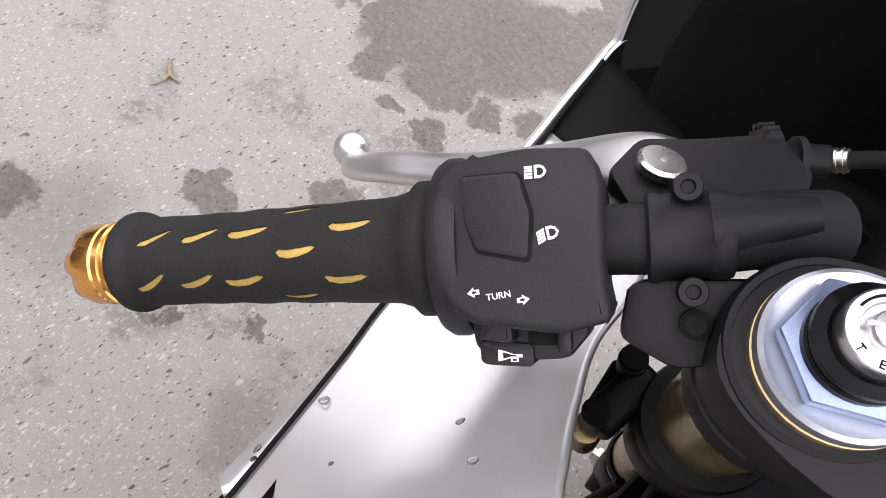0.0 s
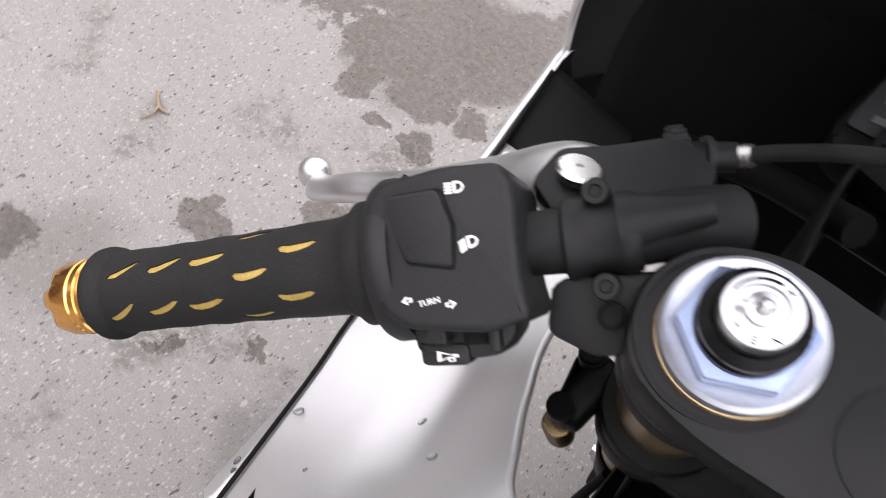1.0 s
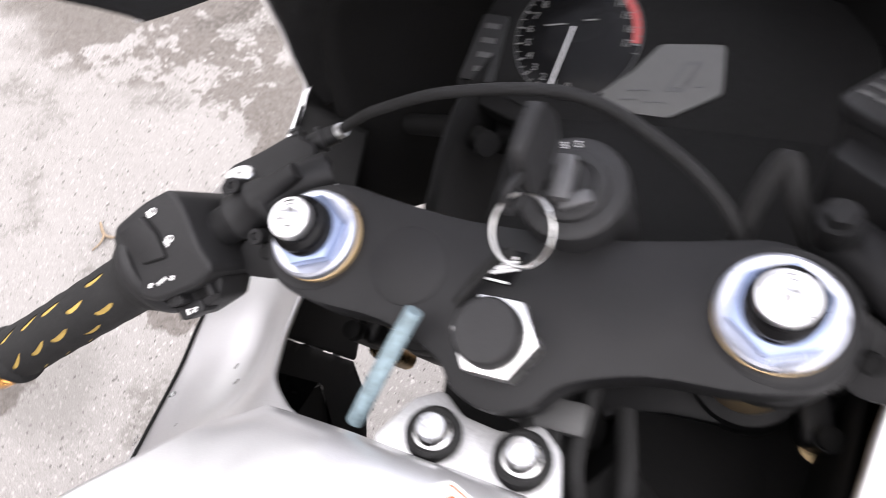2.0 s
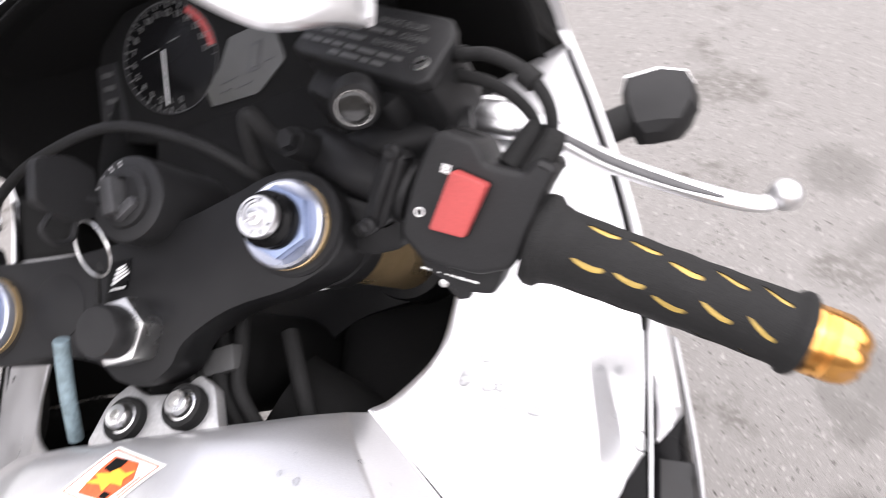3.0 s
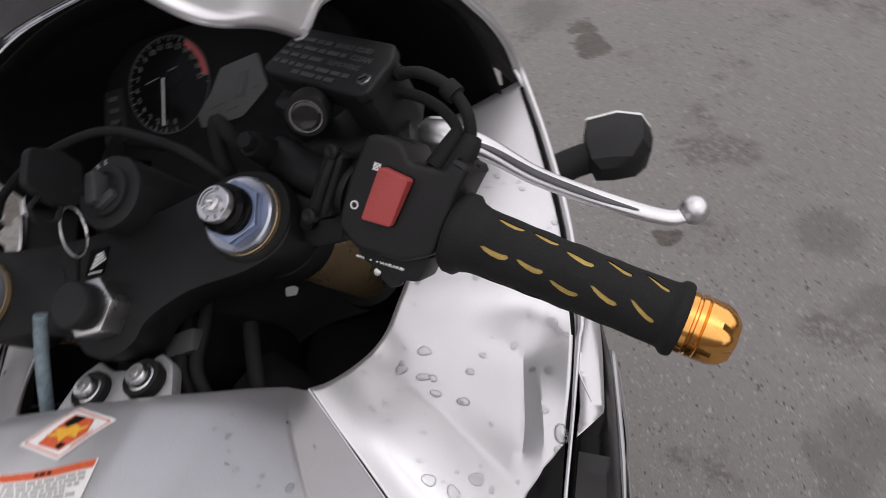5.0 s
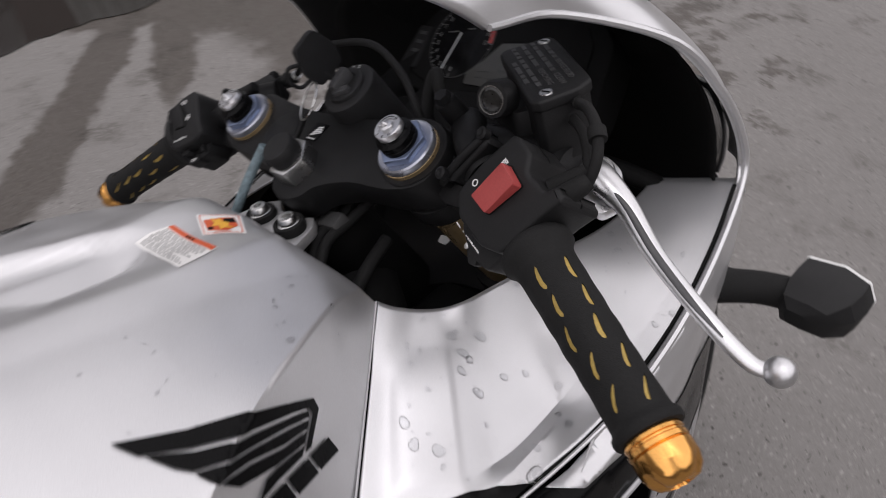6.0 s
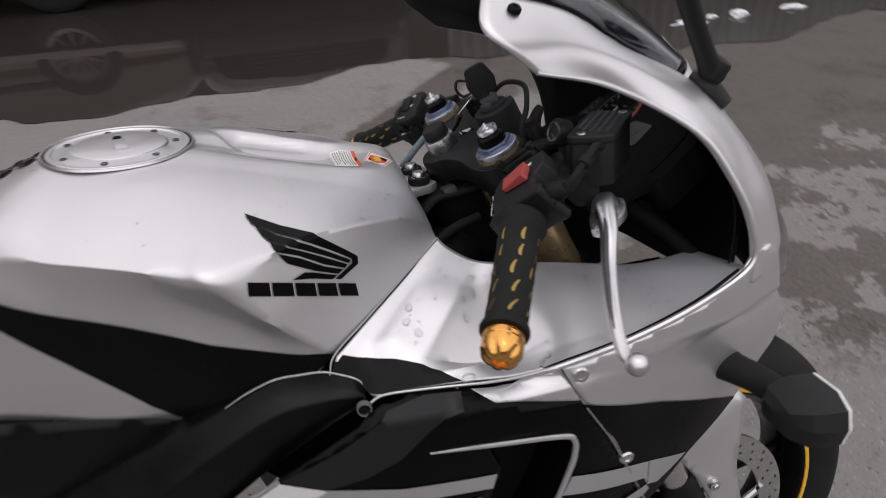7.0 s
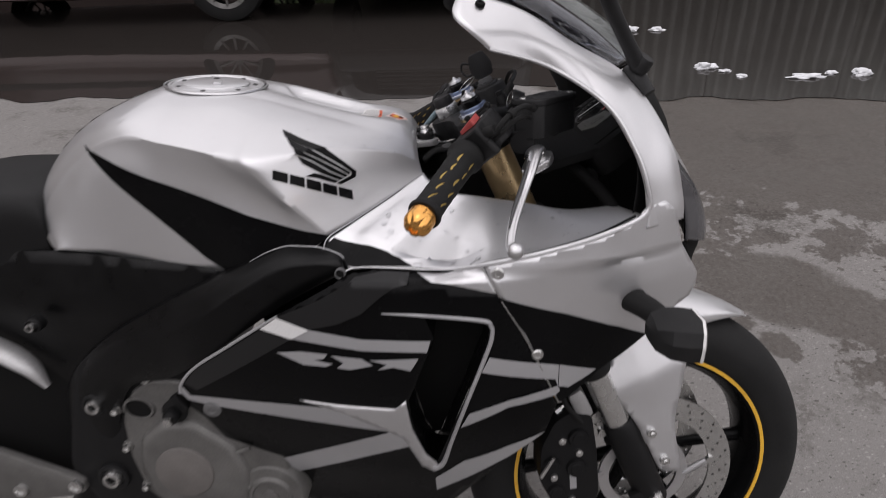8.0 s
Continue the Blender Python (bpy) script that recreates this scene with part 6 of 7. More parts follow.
# openwork pad over the tank's back: pairs of curved claws, dark with bright edges
for k in range(7):
    y, w = -.410 - .023 * k, .017 + .005 * min(k, 4)
    for side_way in (1, -1):
        def claw(pts):
            return [(-.077 * (y + b) + side_way * a, y + b) for a, b in (pts if side_way > 0 else pts[::-1])]
        top_print("tank_pad", claw([(.003, 0), (w * .6, .007), (w + .004, .002), (w + .007, -.009), (w * .7, -.004), (.012, -.012), (.004, -.016)]), BLACK_PAINT, .0012, "black openwork tank pad")
        top_print("pad_edge", claw([(.004, -.017), (.012, -.013), (w * .7, -.005), (w + .006, -.0095), (w * .7, -.0075), (.012, -.0155), (.005, -.0195)]), STEEL, .0014, "bright edge of the pad")

# ---- engine and what is seen behind the fairing ----
part("main_frame", [prism(rounded([(-.40, .66), (-.33, .69), (-.36, .56), (-.42, .44), (-.46, .33), (-.56, .32), (-.60, .40), (-.57, .52), (-.54, .60)]), -.19, .19, Matrix(((0, 0, 1, 0), (1, 0, 0, 0), (0, 1, 0, 0), (0, 0, 0, 1))), bev=.012)], SATIN_BLACK, bike, "black alloy frame plate")
XM = Matrix(((0, 0, 1, 0), (1, 0, 0, 0), (0, 1, 0, 0), (0, 0, 0, 1)))
cover_line = [(-.480, .36), (-.4935, .43), (-.4915, .4980), (-.4690, .5480), (-.4360, .5710), (-.3885, .5690), (-.33, .55), (-.25, .46), (-.24, .34), (-.30, .30), (-.42, .305)]
clutch_cover = part("clutch_cover", prism(rounded(cover_line), .10, .194, XM, bev=.009, seg=3), ENGINE, bike, "grey cast clutch cover with a round plate")
part("cover_dome", prism(rounded([(-.485 + .006, .42), (-.470, .470), (-.430, .505), (-.375, .505), (-.32, .46), (-.300, .40), (-.31, .33), (-.36, .305), (-.43, .315), (-.47, .36)]), .188, .2050, XM, bev=.012, seg=5, top=.90), ENGINE, clutch_cover)
part("cover_disc", lathe([(0, .2085), (.041, .2085), (.0445, .2072), (.046, .2035)], 44, XM @ pose(-.405, .411, 0)), material("pale_cover_plate", (.155, .145, .137), .5, .3, grain=.12, scale=500, bump=.2, bump_scale=900, blotch=.15, blotch_scale=25), clutch_cover, "pale round cover plate")
for line in ([(-.352, .432), (-.325, .442), (-.300, .452)], [(-.355, .395), (-.325, .385), (-.30, .37)]):
    part("cover_rib", tube([XM @ Vector((y, z, .199)) for y, z in line], .0035, 8, 10), ENGINE, clutch_cover)
part("oil_filler", [lathe([(0, .216), (.010, .216), (.012, .212), (.012, .200), (.019, .198), (.019, .19)], 18, XM @ pose(-.405, .516, 0)), box(.016, .030, .012, XM @ pose(-.392, .535, .200, 0, 0, 35), .004)], SATIN_BLACK, clutch_cover, "black oil filler plug")
part("plug_square", box(.011, .011, .010, XM @ pose(-.405, .516, .220), .001), STEEL, clutch_cover)
part("oil_window", lathe([(0, .1965), (.014, .1965), (.0155, .195)], 28, XM @ pose(-.459, .521, 0) @ Matrix.Diagonal((1.25, 1, 1, 1))), DARK, clutch_cover, "dark oil sight window")
part("window_rim", lathe([(.0155, .194), (.0160, .1985), (.0185, .1985), (.0200, .194)], 28, XM @ pose(-.459, .521, 0) @ Matrix.Diagonal((1.25, 1, 1, 1))), ENGINE, clutch_cover)
part("generator_cover", lathe([(0, .205), (.012, .205), (.013, .2015), (.026, .2015), (.028, .205), (.032, .205), (.036, .20), (.05, .198), (.056, .19), (.056, .15)], 44, XM @ pose(-.279, .362, 0)), ENGINE, clutch_cover, "grey round generator cover")
for y, z, r in ((-.526, .525, .012), (-.528, .389, .015), (-.585, .66, .007)):
    seat_ob = part("bolt_seat", lathe([(r * 1.05, .196), (r * 1.30, .1975), (r * 1.65, .1955), (r * 1.75, .18)], 24, XM @ pose(y, z, 0)), SATIN_BLACK, bike)
    part("frame_bolt", lathe([(0, .2), (r * .5, .2), (r * .55, .204), (r * .85, .204), (r, .198), (r * 1.1, .185)], 20, XM @ pose(y, z, 0)), STEEL, seat_ob)
    part("bolt_socket", lathe([(0, .2008), (r * .48, .2008), (r * .52, .199)], 6, XM @ pose(y, z, 0)), DARK, seat_ob)
for y, z in ((-.437, .573), (-.495, .517), (-.491, .45), (-.476, .375), (-.42, .317)):
    part("bolt_boss", lathe([(0, .196), (.0080, .196), (.0095, .192), (.0095, .16)], 16, XM @ pose(y, z, 0)), ENGINE, clutch_cover)
    part("cover_bolt", lathe([(0, .200), (.0028, .200), (.0030, .203), (.0052, .203), (.0058, .200), (.0058, .19)], 14, XM @ pose(y, z, 0)), STEEL, clutch_cover)
part("shock_cover", tube([(.17, -.76, .62), (.175, -.69, .62), (.175, -.63, .585), (.175, -.605, .545)], [.018, .020, .018, .006], 14, 20, .6), CAST_ALLOY, bike, "bright alloy shell")
hanger = part("footrest_hanger", prism(rounded([(-.80, .47), (-.70, .44), (-.60, .395), (-.575, .385), (-.575, .365), (-.60, .355), (-.68, .345), (-.80, .34)]), .185, .20, XM, bev=.003), ENGINE, bike, "cast alloy footrest hanger")
for y, z in ((-.588, .377), (-.68, .368), (-.73, .40)):
    part("hanger_bolt", lathe([(0, .203), (.006, .203), (.007, .206), (.011, .205), (.012, .198)], 20, XM @ pose(y, z, 0)), STEEL, hanger)
part("subframe", prism(rounded([(-.55, .58), (-.62, .62), (-.80, .60), (-.80, .35), (-.62, .35), (-.58, .42)]), -.15, .15, XM, bev=.01), DARK, bike)

# ---- ground: worn concrete with damp stains ----
STAINS = [(-.95, .98, .20), (-.82, 1.12, .15), (-1.04, .80, .10), (-.88, .78, .07), (-.76, .80, .05), (-.84, 1.32, .05), (-.90, .23, .045), (-.78, .40, .055), (-1.07, -.03, .05), (-.89, .65, .02),
          (-.75, .03, .022), (-.66, .15, .016), (.33, .75, .028), (.19, 1.45, .05), (.16, 1.54, .045)]
STAINS += [(-.47, 1.33, .05), (-.68, .89, .05), (-.82, 1.27, .07), (-1.0, .70, .05), (-.80, .66, .04)]
# long damp streaks: middle, half length, half width, heading
STREAKS = [(-2.10, .03, .48, .120, -39), (-2.52, .38, .46, .105, -39), (-2.38, .63, .46, .095, -27), (-2.74, .72, .42, .13, 56), (-1.80, -.22, .10, .05, -35), (-3.0, .62, .30, .07, -35)]
FAINT = [(-.54, .04, .06), (.65, .75, .06), (.70, .57, .045), (.61, .31, .055), (.56, .24, .045), (.53, .27, .03), (.53, .06, .05), (.05, 1.63, .08), (-1.0, .0, .1)]


def ground_material():
    m = bpy.data.materials.new("worn_concrete")
    m.use_nodes = True
    nt = m.node_tree
    b = nt.nodes["Principled BSDF"]
    tc = nt.nodes.new("ShaderNodeTexCoord")
    pos = tc.outputs["Object"]

    def node(kind, **kw):
        n = nt.nodes.new(kind)
        for k, val in kw.items():
            n.inputs[k].default_value = val
        return n

    def noise_tex(scale, detail=4.0, rough=.6, vec=None):
        n = node("ShaderNodeTexNoise", Scale=scale, Detail=detail, Roughness=rough)
        nt.links.new(vec or pos, n.inputs["Vector"])
        return n

    def rng(val, a, c, lo, hi):
        r = nt.nodes.new("ShaderNodeMapRange")
        r.interpolation_type = "SMOOTHSTEP"
        for k, q in zip(("From Min", "From Max", "To Min", "To Max"), (a, c, lo, hi)):
            r.inputs[k].default_value = q
        nt.links.new(val, r.inputs["Value"])
        return r.outputs[0]

    def calc(op, a, c):
        n = nt.nodes.new("ShaderNodeMath")
        n.operation = op
        for i, q in enumerate((a, c)):
            if isinstance(q, (int, float)):
                n.inputs[i].default_value = q
            else:
                nt.links.new(q, n.inputs[i])
        return n.outputs[0]

    def mix(fac, a, c, mode="MIX"):
        n = nt.nodes.new("ShaderNodeMix")
        n.data_type, n.blend_type = "RGBA", mode
        if isinstance(fac, (int, float)):
            n.inputs[0].default_value = fac
        else:
            nt.links.new(fac, n.inputs[0])
        for i, q in ((6, a), (7, c)):
            if isinstance(q, tuple):
                n.inputs[i].default_value = (*q, 1)
            else:
                nt.links.new(q, n.inputs[i])
        return n.outputs[2]

    # wandering edges
    wob = noise_tex(9.0, 6.0, .65)
    shift = nt.nodes.new("ShaderNodeVectorMath")
    shift.operation = "MULTIPLY_ADD"
    shift.inputs[1].default_value = (.16, .16, 0)
    nt.links.new(wob.outputs["Color"], shift.inputs[0])
    off = nt.nodes.new("ShaderNodeVectorMath")
    off.operation = "SUBTRACT"
    nt.links.new(pos, off.inputs[0])
    off.inputs[1].default_value = (.08, .08, 0)
    nt.links.new(off.outputs[0], shift.inputs[2])

    def blobs(spots, soft):
        acc = None
        for x, y, r in spots:
            d = nt.nodes.new("ShaderNodeVectorMath")
            d.operation = "DISTANCE"
            nt.links.new(shift.outputs[0], d.inputs[0])
            d.inputs[1].default_value = (x, y, 0)
            k = rng(d.outputs["Value"], r * (1 - soft), r * (1 + soft), 1.0, 0.0)
            acc = k if acc is None else calc("MAXIMUM", acc, k)
        return acc

    def streaks(rows, soft):
        acc = None
        for x, y, a, c, turn in rows:
            mp = nt.nodes.new("ShaderNodeMapping")
            mp.vector_type = "TEXTURE"
            mp.inputs["Location"].default_value = (x, y, 0)
            mp.inputs["Rotation"].default_value = (0, 0, radians(turn))
            mp.inputs["Scale"].default_value = (a, c, 1)
            nt.links.new(shift.outputs[0], mp.inputs["Vector"])
            ln = nt.nodes.new("ShaderNodeVectorMath")
            ln.operation = "LENGTH"
            nt.links.new(mp.outputs[0], ln.inputs[0])
            k = rng(ln.outputs["Value"], 1 - soft, 1 + soft, 1.0, 0.0)
            acc = k if acc is None else calc("MAXIMUM", acc, k)
        return acc

    sep = nt.nodes.new("ShaderNodeSeparateXYZ")
    nt.links.new(pos, sep.inputs[0])
    ragged = calc("ADD", sep.outputs["Y"], calc("MULTIPLY", calc("SUBTRACT", noise_tex(1.9, 5.0, .65).outputs["Fac"], .5), .8))
    zone = calc("MULTIPLY", rng(ragged, .45, 1.2, 0, 1), rng(sep.outputs["X"], -1.0, -.1, 1, 0))
    patch = noise_tex(2.3, 8.0, .68)
    far = rng(sep.outputs["X"], -2.0, -1.15, .20, 0)
    speck = calc("MULTIPLY", calc("SUBTRACT", noise_tex(34.0, 4.0, .7).outputs["Fac"], .5), .13)
    mott = calc("ADD", calc("ADD", calc("ADD", patch.outputs["Fac"], speck), calc("MULTIPLY", zone, .10)), far)
    wet_zone = calc("MULTIPLY", rng(mott, .595, .615, 0, 1), rng(zone, .15, .5, 0, 1))
    # a sprinkle of ragged damp spots ahead of the wheel
    spray = calc("MULTIPLY", rng(sep.outputs["Y"], 1.0, 1.35, 0, 1), calc("MULTIPLY", rng(sep.outputs["X"], -1.7, -1.3, 0, 1), rng(sep.outputs["X"], -.45, -.15, 1, 0)))
    spots = calc("MULTIPLY", spray, rng(calc("ADD", noise_tex(7.5, 5.0, .72).outputs["Fac"], calc("MULTIPLY", noise_tex(24.0, 3.0, .7).outputs["Fac"], .30)), .735, .75, 0, 1))
    wet = calc("MAXIMUM", calc("MAXIMUM", calc("MAXIMUM", blobs(STAINS, .12), streaks(STREAKS, .15)), wet_zone), spots)
    faint = blobs(FAINT, .5)

    grain = noise_tex(420.0, 3.0, .7)
    mid = noise_tex(38.0, 5.0, .65)
    big = noise_tex(1.7, 5.0, .6)
    base = mix(rng(big.outputs["Fac"], .3, .7, 0, 1), (.178, .170, .163), (.215, .207, .200))
    base = mix(rng(mid.outputs["Fac"], .3, .72, 0, .5), base, (.135, .127, .119))
    base = mix(rng(grain.outputs["Fac"], .30, .70, 0, .75), base, (.285, .275, .264))
    fine = noise_tex(900.0, 2.0, .7)
    base = mix(rng(fine.outputs["Fac"], .42, .60, .38, 0), base, (.075, .069, .064))
    # worn stone chips and pits, drawn out a little along the drive
    for scale, lo, hi, col, amount, turn in ((150.0, .635, .72, (.36, .35, .335), .55, .4), (95.0, .67, .74, (.37, .36, .345), .5, -.5), (230.0, .62, .72, (.34, .33, .315), .6, 1.1), (170.0, .645, .72, (.050, .046, .042), .75, .9), (75.0, .70, .75, (.045, .041, .037), .8, .1), (120.0, .69, .73, (.03, .027, .025), .85, 2.0)):
        lay = nt.nodes.new("ShaderNodeMapping")
        lay.inputs["Rotation"].default_value = (0, 0, turn)
        lay.inputs["Scale"].default_value = (1.0, .5, 1.0)
        lay.inputs["Location"].default_value = (scale * .37, turn * 5, 0)
        nt.links.new(pos, lay.inputs["Vector"])
        chip = noise_tex(scale, 1.5, .5, lay.outputs[0])
        base = mix(rng(chip.outputs["Fac"], lo, hi, 0, amount), base, col)
    # coarse worn patches where the stones show
    worn = rng(noise_tex(3.1, 4.0, .6).outputs["Fac"], .54, .64, 0, 1)
    rubble = noise_tex(62.0, 4.0, .75)
    base = mix(calc("MULTIPLY", worn, rng(rubble.outputs["Fac"], .46, .60, .62, 0)), base, (.085, .078, .070))
    base = mix(calc("MULTIPLY", faint, .45), base, (.085, .08, .074))
    base = mix(calc("MULTIPLY", wet, rng(rubble.outputs["Fac"], .36, .62, 1.0, .80)), base, (.35, .312, .28), "MULTIPLY")
    nt.links.new(base, b.inputs["Base Color"])
    gl = rng(noise_tex(6.0, 3.0).outputs["Fac"], .35, .65, .30, .52)
    rough = nt.nodes.new("ShaderNodeMix")
    rough.data_type = "FLOAT"
    nt.links.new(wet, rough.inputs[0])
    rough.inputs[2].default_value = .85
    nt.links.new(gl, rough.inputs[3])
    nt.links.new(rough.outputs[0], b.inputs["Roughness"])
    b.inputs["Specular IOR Level"].default_value = .35
    bp = node("ShaderNodeBump", Strength=.55, Distance=.002)
    hgt = calc("ADD", calc("MULTIPLY", grain.outputs["Fac"], .6), calc("ADD", mid.outputs["Fac"], calc("MULTIPLY", calc("MULTIPLY", worn, rubble.outputs["Fac"]), .8)))
    nt.links.new(hgt, bp.inputs["Height"])
    nt.links.new(bp.outputs[0], b.inputs["Normal"])
    return m


gm = [(x * 15 - 90, y * 15 - 90) for y in range(13) for x in range(13)]
gf = [(r * 13 + c, r * 13 + c + 1, (r + 1) * 13 + c + 1, (r + 1) * 13 + c) for r in range(12) for c in range(12)]
ground_ob = part("ground", [([(x, y, 0) for x, y in gm], gf)], ground_material(), None, "worn grey concrete yard with damp stains", smooth=0)
tagged(ground_ob, category="ground", kind="structure")

# standing water along the far side of the yard
pud = bpy.data.materials.new("muddy_standing_water")
pud.use_nodes = True
pb = pud.node_tree.nodes["Principled BSDF"]
pb.inputs["Base Color"].default_value = (.028, .0245, .0225, 1)
pb.inputs["Roughness"].default_value = .035
pb.inputs["IOR"].default_value = 1.36
rip = pud.node_tree.nodes.new("ShaderNodeTexNoise")
rip.inputs["Scale"].default_value = 5.0
rb = pud.node_tree.nodes.new("ShaderNodeBump")
rb.inputs["Strength"].default_value, rb.inputs["Distance"].default_value = .05, .01
ptc = pud.node_tree.nodes.new("ShaderNodeTexCoord")
pud.node_tree.links.new(ptc.outputs["Object"], rip.inputs["Vector"])
pud.node_tree.links.new(rip.outputs["Fac"], rb.inputs["Height"])
pud.node_tree.links.new(rb.outputs[0], pb.inputs["Normal"])
shore = []
for i in range(240):
    y = -7 + i * .06
    x = -2.80 - .10 * math.sin(y * 2.1 + 1) - .05 * math.sin(y * 5.3) + .10 * noise.fractal(Vector((y * 3.0, 2.2, 0)), 1.0, 2.0, 5)
    x += .10 if y > .9 else 0
    shore.append((x, y))
puddle = part("water", [([(x, y, .004) for x, y in shore] + [(-9.5, y, .004) for x, y in shore], [(i, i + 1, 240 + i + 1, 240 + i) for i in range(239)])], pud, None, "muddy standing water along the yard edge", smooth=0)
tagged(puddle, category="water", kind="structure")

# ---- the yard's far side ----
FENCE = material("grey_green_sheet_metal", (.42, .44, .42), .55, .2, grain=.1, scale=60, blotch=.25, blotch_scale=2.0, rough_var=.1)
WALL = material("dull_render", (.20, .18, .165), .85, grain=.15, scale=60, bump=.3, bump_scale=80, blotch=.2, blotch_scale=1.2)
DARK_WALL = material("dark_brick_red_render", (.055, .038, .034), .85, grain=.2, scale=50, bump=.3, bump_scale=60, blotch=.25, blotch_scale=1.0)
SNOW = material("old_snow", (.66, .67, .69), .7, grain=.08, scale=120, bump=.6, bump_scale=150, blotch=.12, blotch_scale=25)
LEAF = material("hedge_leaf", (.055, .09, .025), .6, grain=.3, scale=90, blotch=.3, blotch_scale=6)


def slab(name, x0, x1, y0, y1, h, mat, label):
    ob = part(name, box(x1 - x0, y1 - y0, h, pose((x0 + x1) / 2, (y0 + y1) / 2, h / 2), .02, 1), mat, None, label, smooth=0)
    tagged(ob, category="wall", kind="structure")


slab("wall_west", -13.3, -13.0, -14, 14, 5.0, DARK_WALL, "dark brick-red wall behind the cars")
# unseen slabs on three sides, added to dim low sky light and reflections
slab("unseen_wall_east", 9.0, 9.3, -14, 14, 3.2, DARK_WALL, "unseen dark brick-red wall added to darken low reflections")
slab("unseen_wall_north", -13, 9, 14.0, 14.3, 2.5, WALL, "unseen plain rendered wall added to cut low sky light")
slab("unseen_wall_south", -13, 9, -14.3, -14.0, 9.0, WALL, "unseen plain rendered wall added to cut low sky light")

fence = new("fence")
fence.matrix_basis = pose(-5.35, 0, 0)
tagged(fence, "grey-green ribbed metal fence standing in water", "fence")
prof, y = [], 0.0
while y < 1.2:
    prof += [(0, y), (0, y + .06), (.022, y + .075), (.022, y + .105)]
    y += .12
for k in range(7):
    pts = [(x, .95 + 1.2 * k + yy, z) for z in (.05, 2.1) for x, yy in prof]
    n = len(prof)
    part("panel", [(pts, [(i, i + 1, n + i + 1, n + i) for i in range(n - 1)])], FENCE, fence, thick=.003, smooth=20)
for k in range(8):
    part("post", box(.06, .06, 2.15, pose(-.05, .95 + 1.2 * k, 1.075), .006), FENCE, fence)

for k, (x, y, sx, sy, h) in enumerate(((-3.17, 1.39, .035, .055, .03), (-3.00, 1.54, .02, .03, .012), (-2.96, 1.88, .03, .10, .02), (-2.99, 2.20, .035, .055, .028), (-3.02, 2.55, .03, .06, .02),
                                      (-4.05, 1.10, .04, .06, .03), (-4.05, 1.30, .03, .05, .02), (-3.10, 1.48, .02, .035, .012), (-3.02, 2.04, .02, .035, .012))):
    bm = bmesh.new()
    bmesh.ops.create_icosphere(bm, subdivisions=4, radius=1.0)
    for v in bm.verts:
        d = 1 + .55 * noise.fractal(v.co * 1.6 + Vector((k * 7.1, 0, 0)), 1.0, 2.0, 4)
        v.co = Vector((v.co.x * sx * d, v.co.y * sy * d, max(v.co.z, -.1) * h * d))
    ob = part("snow_lump", grab(bm, Matrix.Identity(4)), SNOW, None, "lump of old snow melting on the wet ground", smooth=80)
    ob.matrix_basis = pose(x, y, .005)
    tagged(ob, category="snow", group="snow lumps by the fence")

# small dry twig on the concrete
twig = part("twig", [tube([(-1.20, .335, .004), (-1.175, .318, .007), (-1.16, .312, .006), (-1.14, .318, .004)], [.0025, .0035, .0035, .002], 8, 16), tube([(-1.165, .312, .006), (-1.155, .290, .008), (-1.160, .270, .004)], [.003, .0022, .0014], 8, 10)],
            material("dry_twig", (.20, .15, .10), .8, grain=.3, scale=200, bump=.3), None, "small dry twig lying on the concrete")
tagged(twig, category="twig")


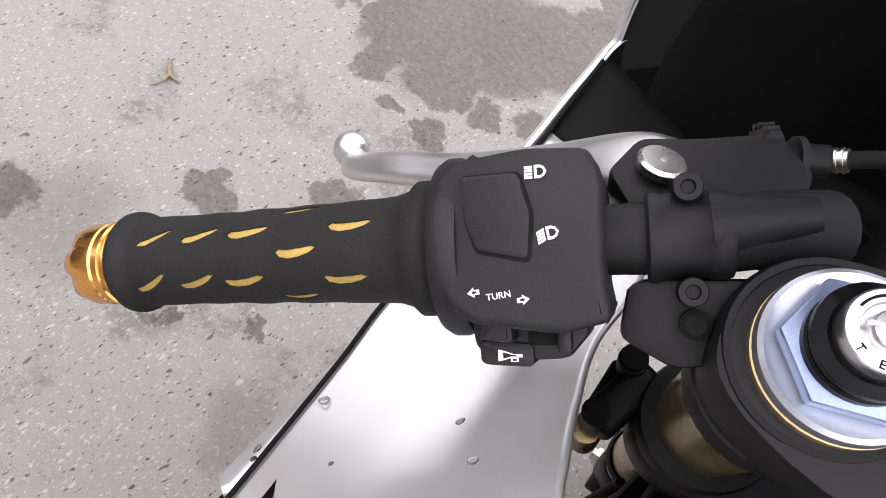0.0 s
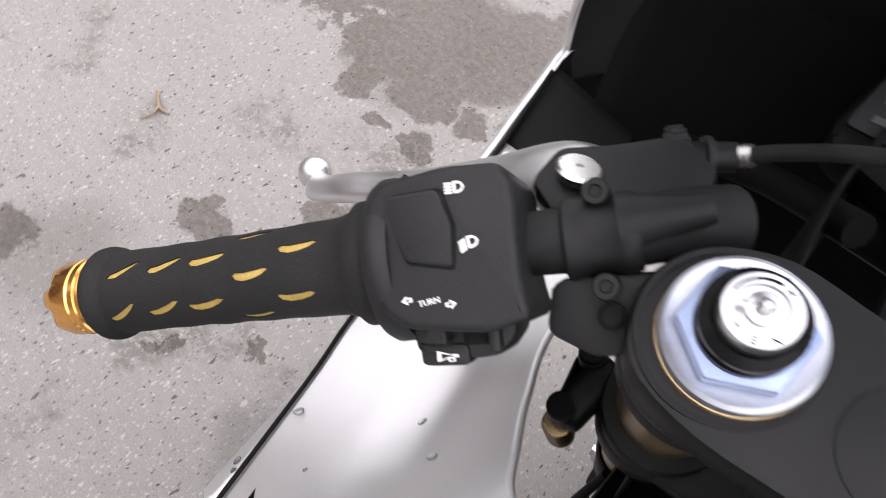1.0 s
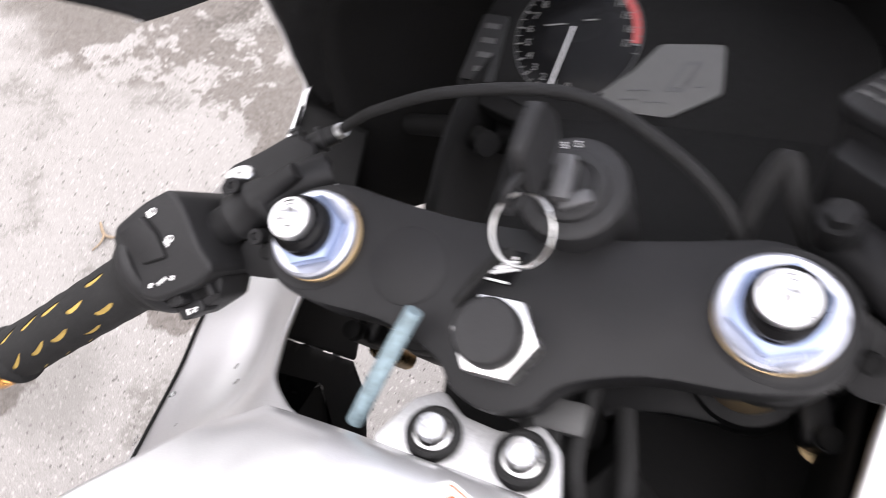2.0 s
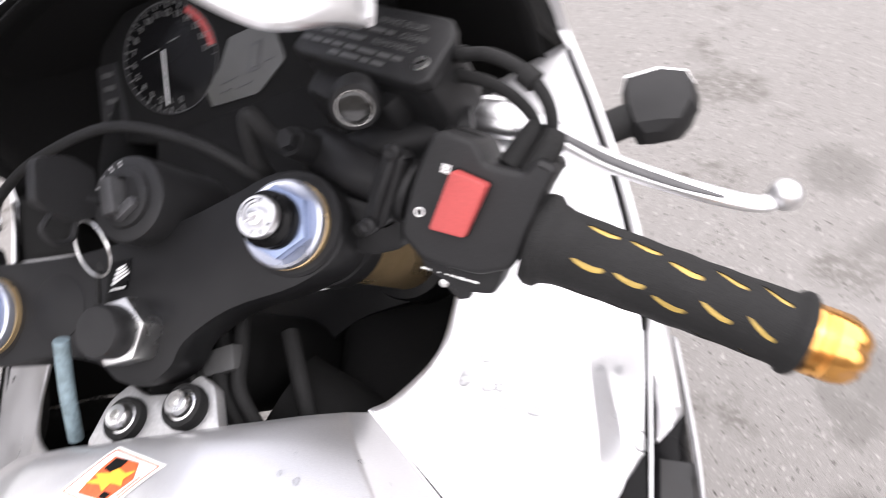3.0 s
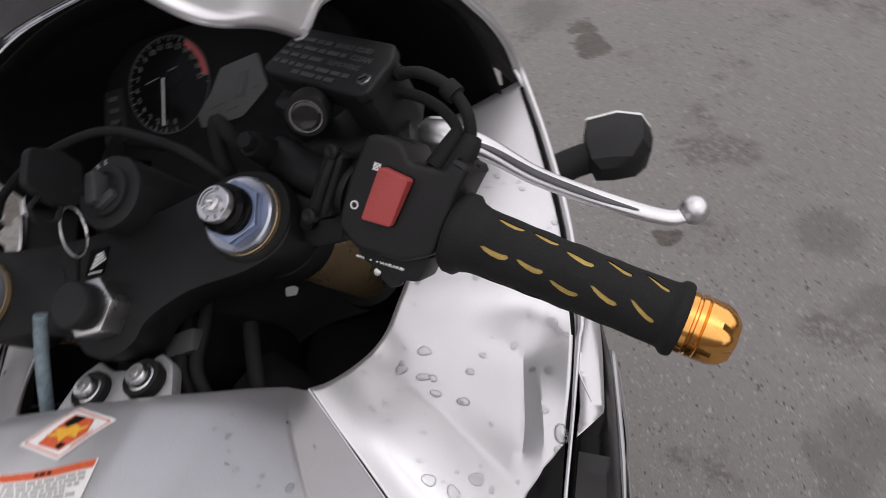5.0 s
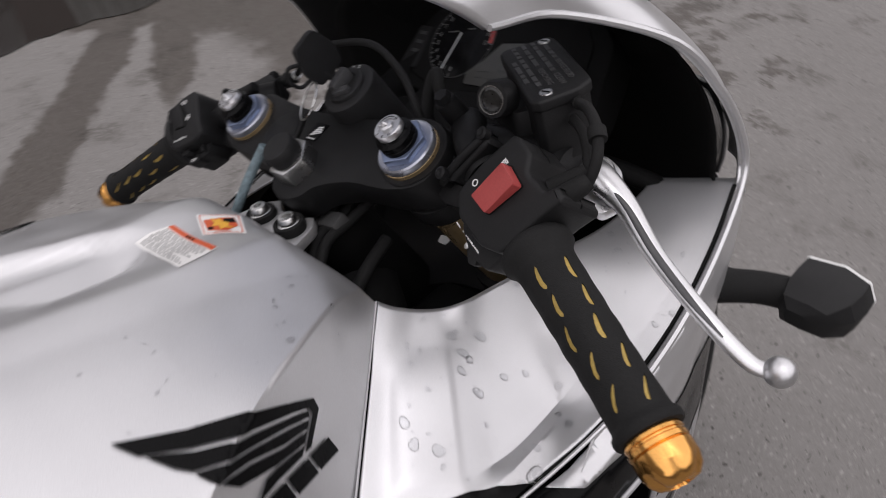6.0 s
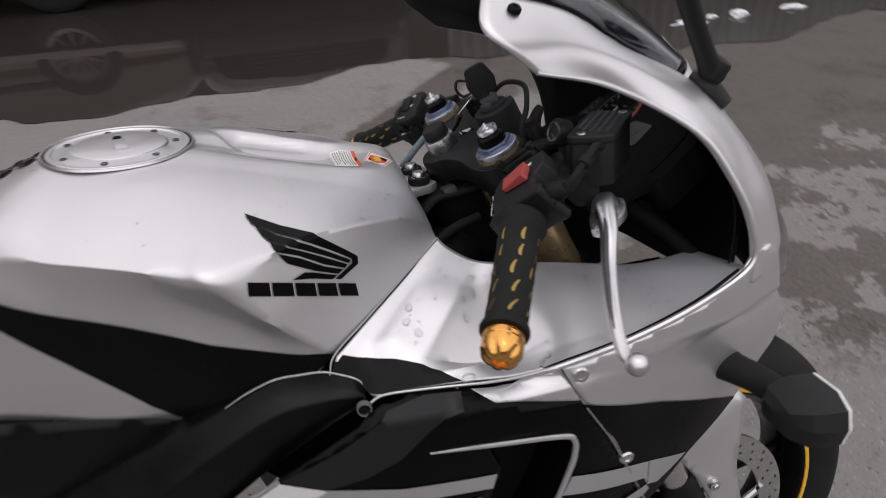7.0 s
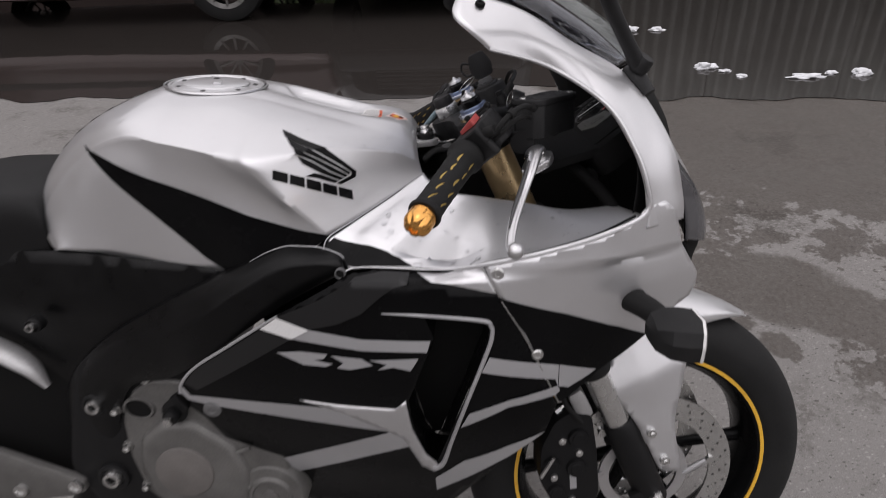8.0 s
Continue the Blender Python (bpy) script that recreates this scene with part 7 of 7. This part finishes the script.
def car(name, label, paint, at, turn):
    root = new(name)
    root.matrix_basis = pose(*at, 0, 0, turn)
    tagged(root, label, "car")
    # x to the car's right, y ahead
    def ring(y, w, z0, z1, tuck):
        return [(-w, y, z0 + .12), (-w + tuck * .2, y, z0), (0, y, z0 - .02), (w - tuck * .2, y, z0), (w, y, z0 + .12), (w, y, (z0 + z1) / 2), (w - tuck, y, z1), (0, y, z1 + .03), (-w + tuck, y, z1), (-w, y, (z0 + z1) / 2)]
    rows = [ring(y, w, z0, z1, t) for y, w, z0, z1, t in ((-2.15, .70, .35, .80, .10), (-2.05, .84, .26, .95, .10), (-1.2, .88, .22, 1.00, .08), (0, .89, .20, .96, .08), (1.0, .88, .22, .92, .10), (1.8, .86, .24, .82, .14), (2.05, .80, .26, .70, .14), (2.15, .66, .32, .60, .10))]
    part("body", loft(rows, 60, 48, closed=True), paint, root, smooth=50)
    cab = [[(-w, y, .90), (-w * .78, y, z), (0, y, z + .03), (w * .78, y, z), (w, y, .90)] for y, w, z in ((-1.7, .72, .93), (-1.1, .78, 1.38), (-.2, .79, 1.45), (.4, .78, 1.36), (1.05, .74, .93))]
    part("cabin", loft(cab, 30, 20), BLACK_PAINT, root, "dark glazed cabin", smooth=50)
    for sx in (-1, 1):
        for y in (-1.32, 1.32):
            m = pose(sx * .80, y, .31, 0, 90)
            wheel_ob = part("wheel", lathe([(.20, -.09), (.26, -.10), (.30, -.085), (.31, -.05), (.31, .05), (.30, .085), (.26, .10), (.20, .09)], 40, m), TYRE, root, "black car tyre")
            rim_shapes = [lathe([(.17, sx * .08), (.205, sx * .095), (.21, sx * .085), (.20, sx * .0)], 36, m), lathe([(0, sx * .085), (.04, sx * .085), (.05, sx * .07)], 20, m)]
            for k in range(10):
                a = radians(36 * k)
                rim_shapes.append(moved(tube([(.04 * math.cos(a), .04 * math.sin(a), sx * .075), (.185 * math.cos(a), .185 * math.sin(a), sx * .082)], .011, 8, 4), m))
            part("rim", rim_shapes, ENGINE, wheel_ob, "spoked grey alloy rim")
        part("headlamp", lathe([(0, .05), (.08, .04), (.12, .0)], 24, pose(sx * .60, 2.04, .62, -80, 0, -sx * 20)), CLEAR, root, "clear headlamp")
        part("door_trim", box(.02, 2.4, .05, pose(sx * .895, -.1, .50), .008), BLACK_PLASTIC, root)
    part("grille", [box(.9, .03, .012, pose(0, 2.15, .42 + .035 * k), .003) for k in range(5)], BLACK_PLASTIC, root)
    part("bumper", box(1.5, .10, .16, pose(0, 2.14, .33), .04, 3), BLACK_PLASTIC, root)
    return root


MAROON = material("dark_maroon_car_paint", (.05, .02, .018), .25, .2, grain=.05, scale=900, coat=.5, blotch=.1, blotch_scale=2)
INK = material("black_car_paint", (.015, .016, .017), .2, .1, grain=.1, scale=900, coat=.5, blotch=.1, blotch_scale=2)
car("car", "dark maroon car parked across the puddle", MAROON, (-5.55, -3.28, 0), 0)
car("car", "black car parked nose-on beyond the puddle", INK, (-6.75, -.35, 0), -90)

leaf_v, leaf_f = [], []
rl = random.Random(3)
for i in range(2600):
    c = Vector((rl.gauss(-9.5, .45), rl.uniform(-3.0, .8), max(.1, rl.gauss(.9, .45))))
    a = Euler((rl.uniform(0, 6), rl.uniform(0, 6), rl.uniform(0, 6))).to_matrix()
    s = rl.uniform(.05, .11)
    o = len(leaf_v)
    leaf_v += [c + a @ Vector(q) for q in ((-s, 0, 0), (0, -s * .45, .01), (s, 0, 0), (0, s * .45, .01))]
    leaf_f.append((o, o + 1, o + 2, o + 3))
tagged(part("hedge", (leaf_v, leaf_f), LEAF, None, "green leafy hedge behind the parked cars", smooth=0), category="hedge", kind="stuff")

# ---- rain drops on the paint ----
drop_v, drop_f = [], []
lean_m = bike.matrix_basis


def drop(bvh, r, x, y, size, long=None):
    """One flat, uneven bead of water lying on the paint at x, y."""
    p, n, _, _ = bvh.ray_cast(Vector((x, y, 1.3)), Vector((0, 0, -1)))
    if p is None:
        return False
    if n.z < 0:
        n = -n
    t = n.to_track_quat("Z", "Y").to_matrix()
    stretch, rise = long or r.uniform(.85, 1.3), r.uniform(.24, .40)
    o, w0 = len(drop_v), r.uniform(0, 6.28)
    for rr, zz in ((1, -.08), (.99, .30), (.93, .62), (.78, .84), (.50, .95), (.2, .99)):
        for i in range(14):
            a = 2 * math.pi * i / 14
            k = 1 + .13 * math.sin(a * 2 + w0) + .08 * math.sin(a * 3 + w0 * 2)
            drop_v.append(lean_m @ (p + t @ Vector((size * rr * k * math.cos(a), size * rr * k * stretch * math.sin(a), size * rise * zz))))
    for j in range(5):
        for i in range(14):
            drop_f.append((o + j * 14 + i, o + j * 14 + (i + 1) % 14, o + (j + 1) * 14 + (i + 1) % 14, o + (j + 1) * 14 + i))
    drop_f.append(tuple(o + 70 + i for i in range(14)))
    drop_f.append(tuple(o + 13 - i for i in range(14)))
    return True


def drops(surface, count, seed, lo, hi, box_, big=()):
    bvh = BVHTree.FromPolygons([Vector(q) for q in surface[0]], surface[1])
    r = random.Random(seed)
    for x, y, size, long in big:
        drop(bvh, r, x, y, size, long)
    made = 0
    for _ in range(count * 12):
        if made < count and drop(bvh, r, r.uniform(box_[0], box_[1]), r.uniform(box_[2], box_[3]), lo + (hi - lo) * r.random() ** 2.5):
            made += 1


drops(inner_half, 70, 11, .0009, .0032, (.14, .26, -.10, .20),
      [(.1715, .012, .0034, 1.3), (.161, -.004, .0032, 1.2), (.173, -.006, .0030, 1.5), (.2575, -.001, .0036, 1.0), (.2457, .047, .0036, 1.1), (.1836, -.069, .0036, 1.1), (.2066, -.064, .0034, 1.5),
       (.2393, -.0135, .0028, 1.2), (.250, -.028, .0060, .9), (.181, -.016, .0026, 1.4), (.196, .006, .0026, 1.1), (.196, -.0735, .0038, 1.0)])
drops(tank_half, 34, 12, .0008, .0024, (.05, .23, -.20, -.04))
drops(tank_half, 8, 14, .0010, .0024, (.06, .22, -.45, -.20))
drops(mirrored(inner_half), 12, 13, .0012, .0028, (-.25, -.15, -.12, .06))
tagged(part("rain_drops", (drop_v, drop_f), WATER, None, "clear rain drops beading on the silver paint", smooth=70), category="rain drops", kind="stuff")
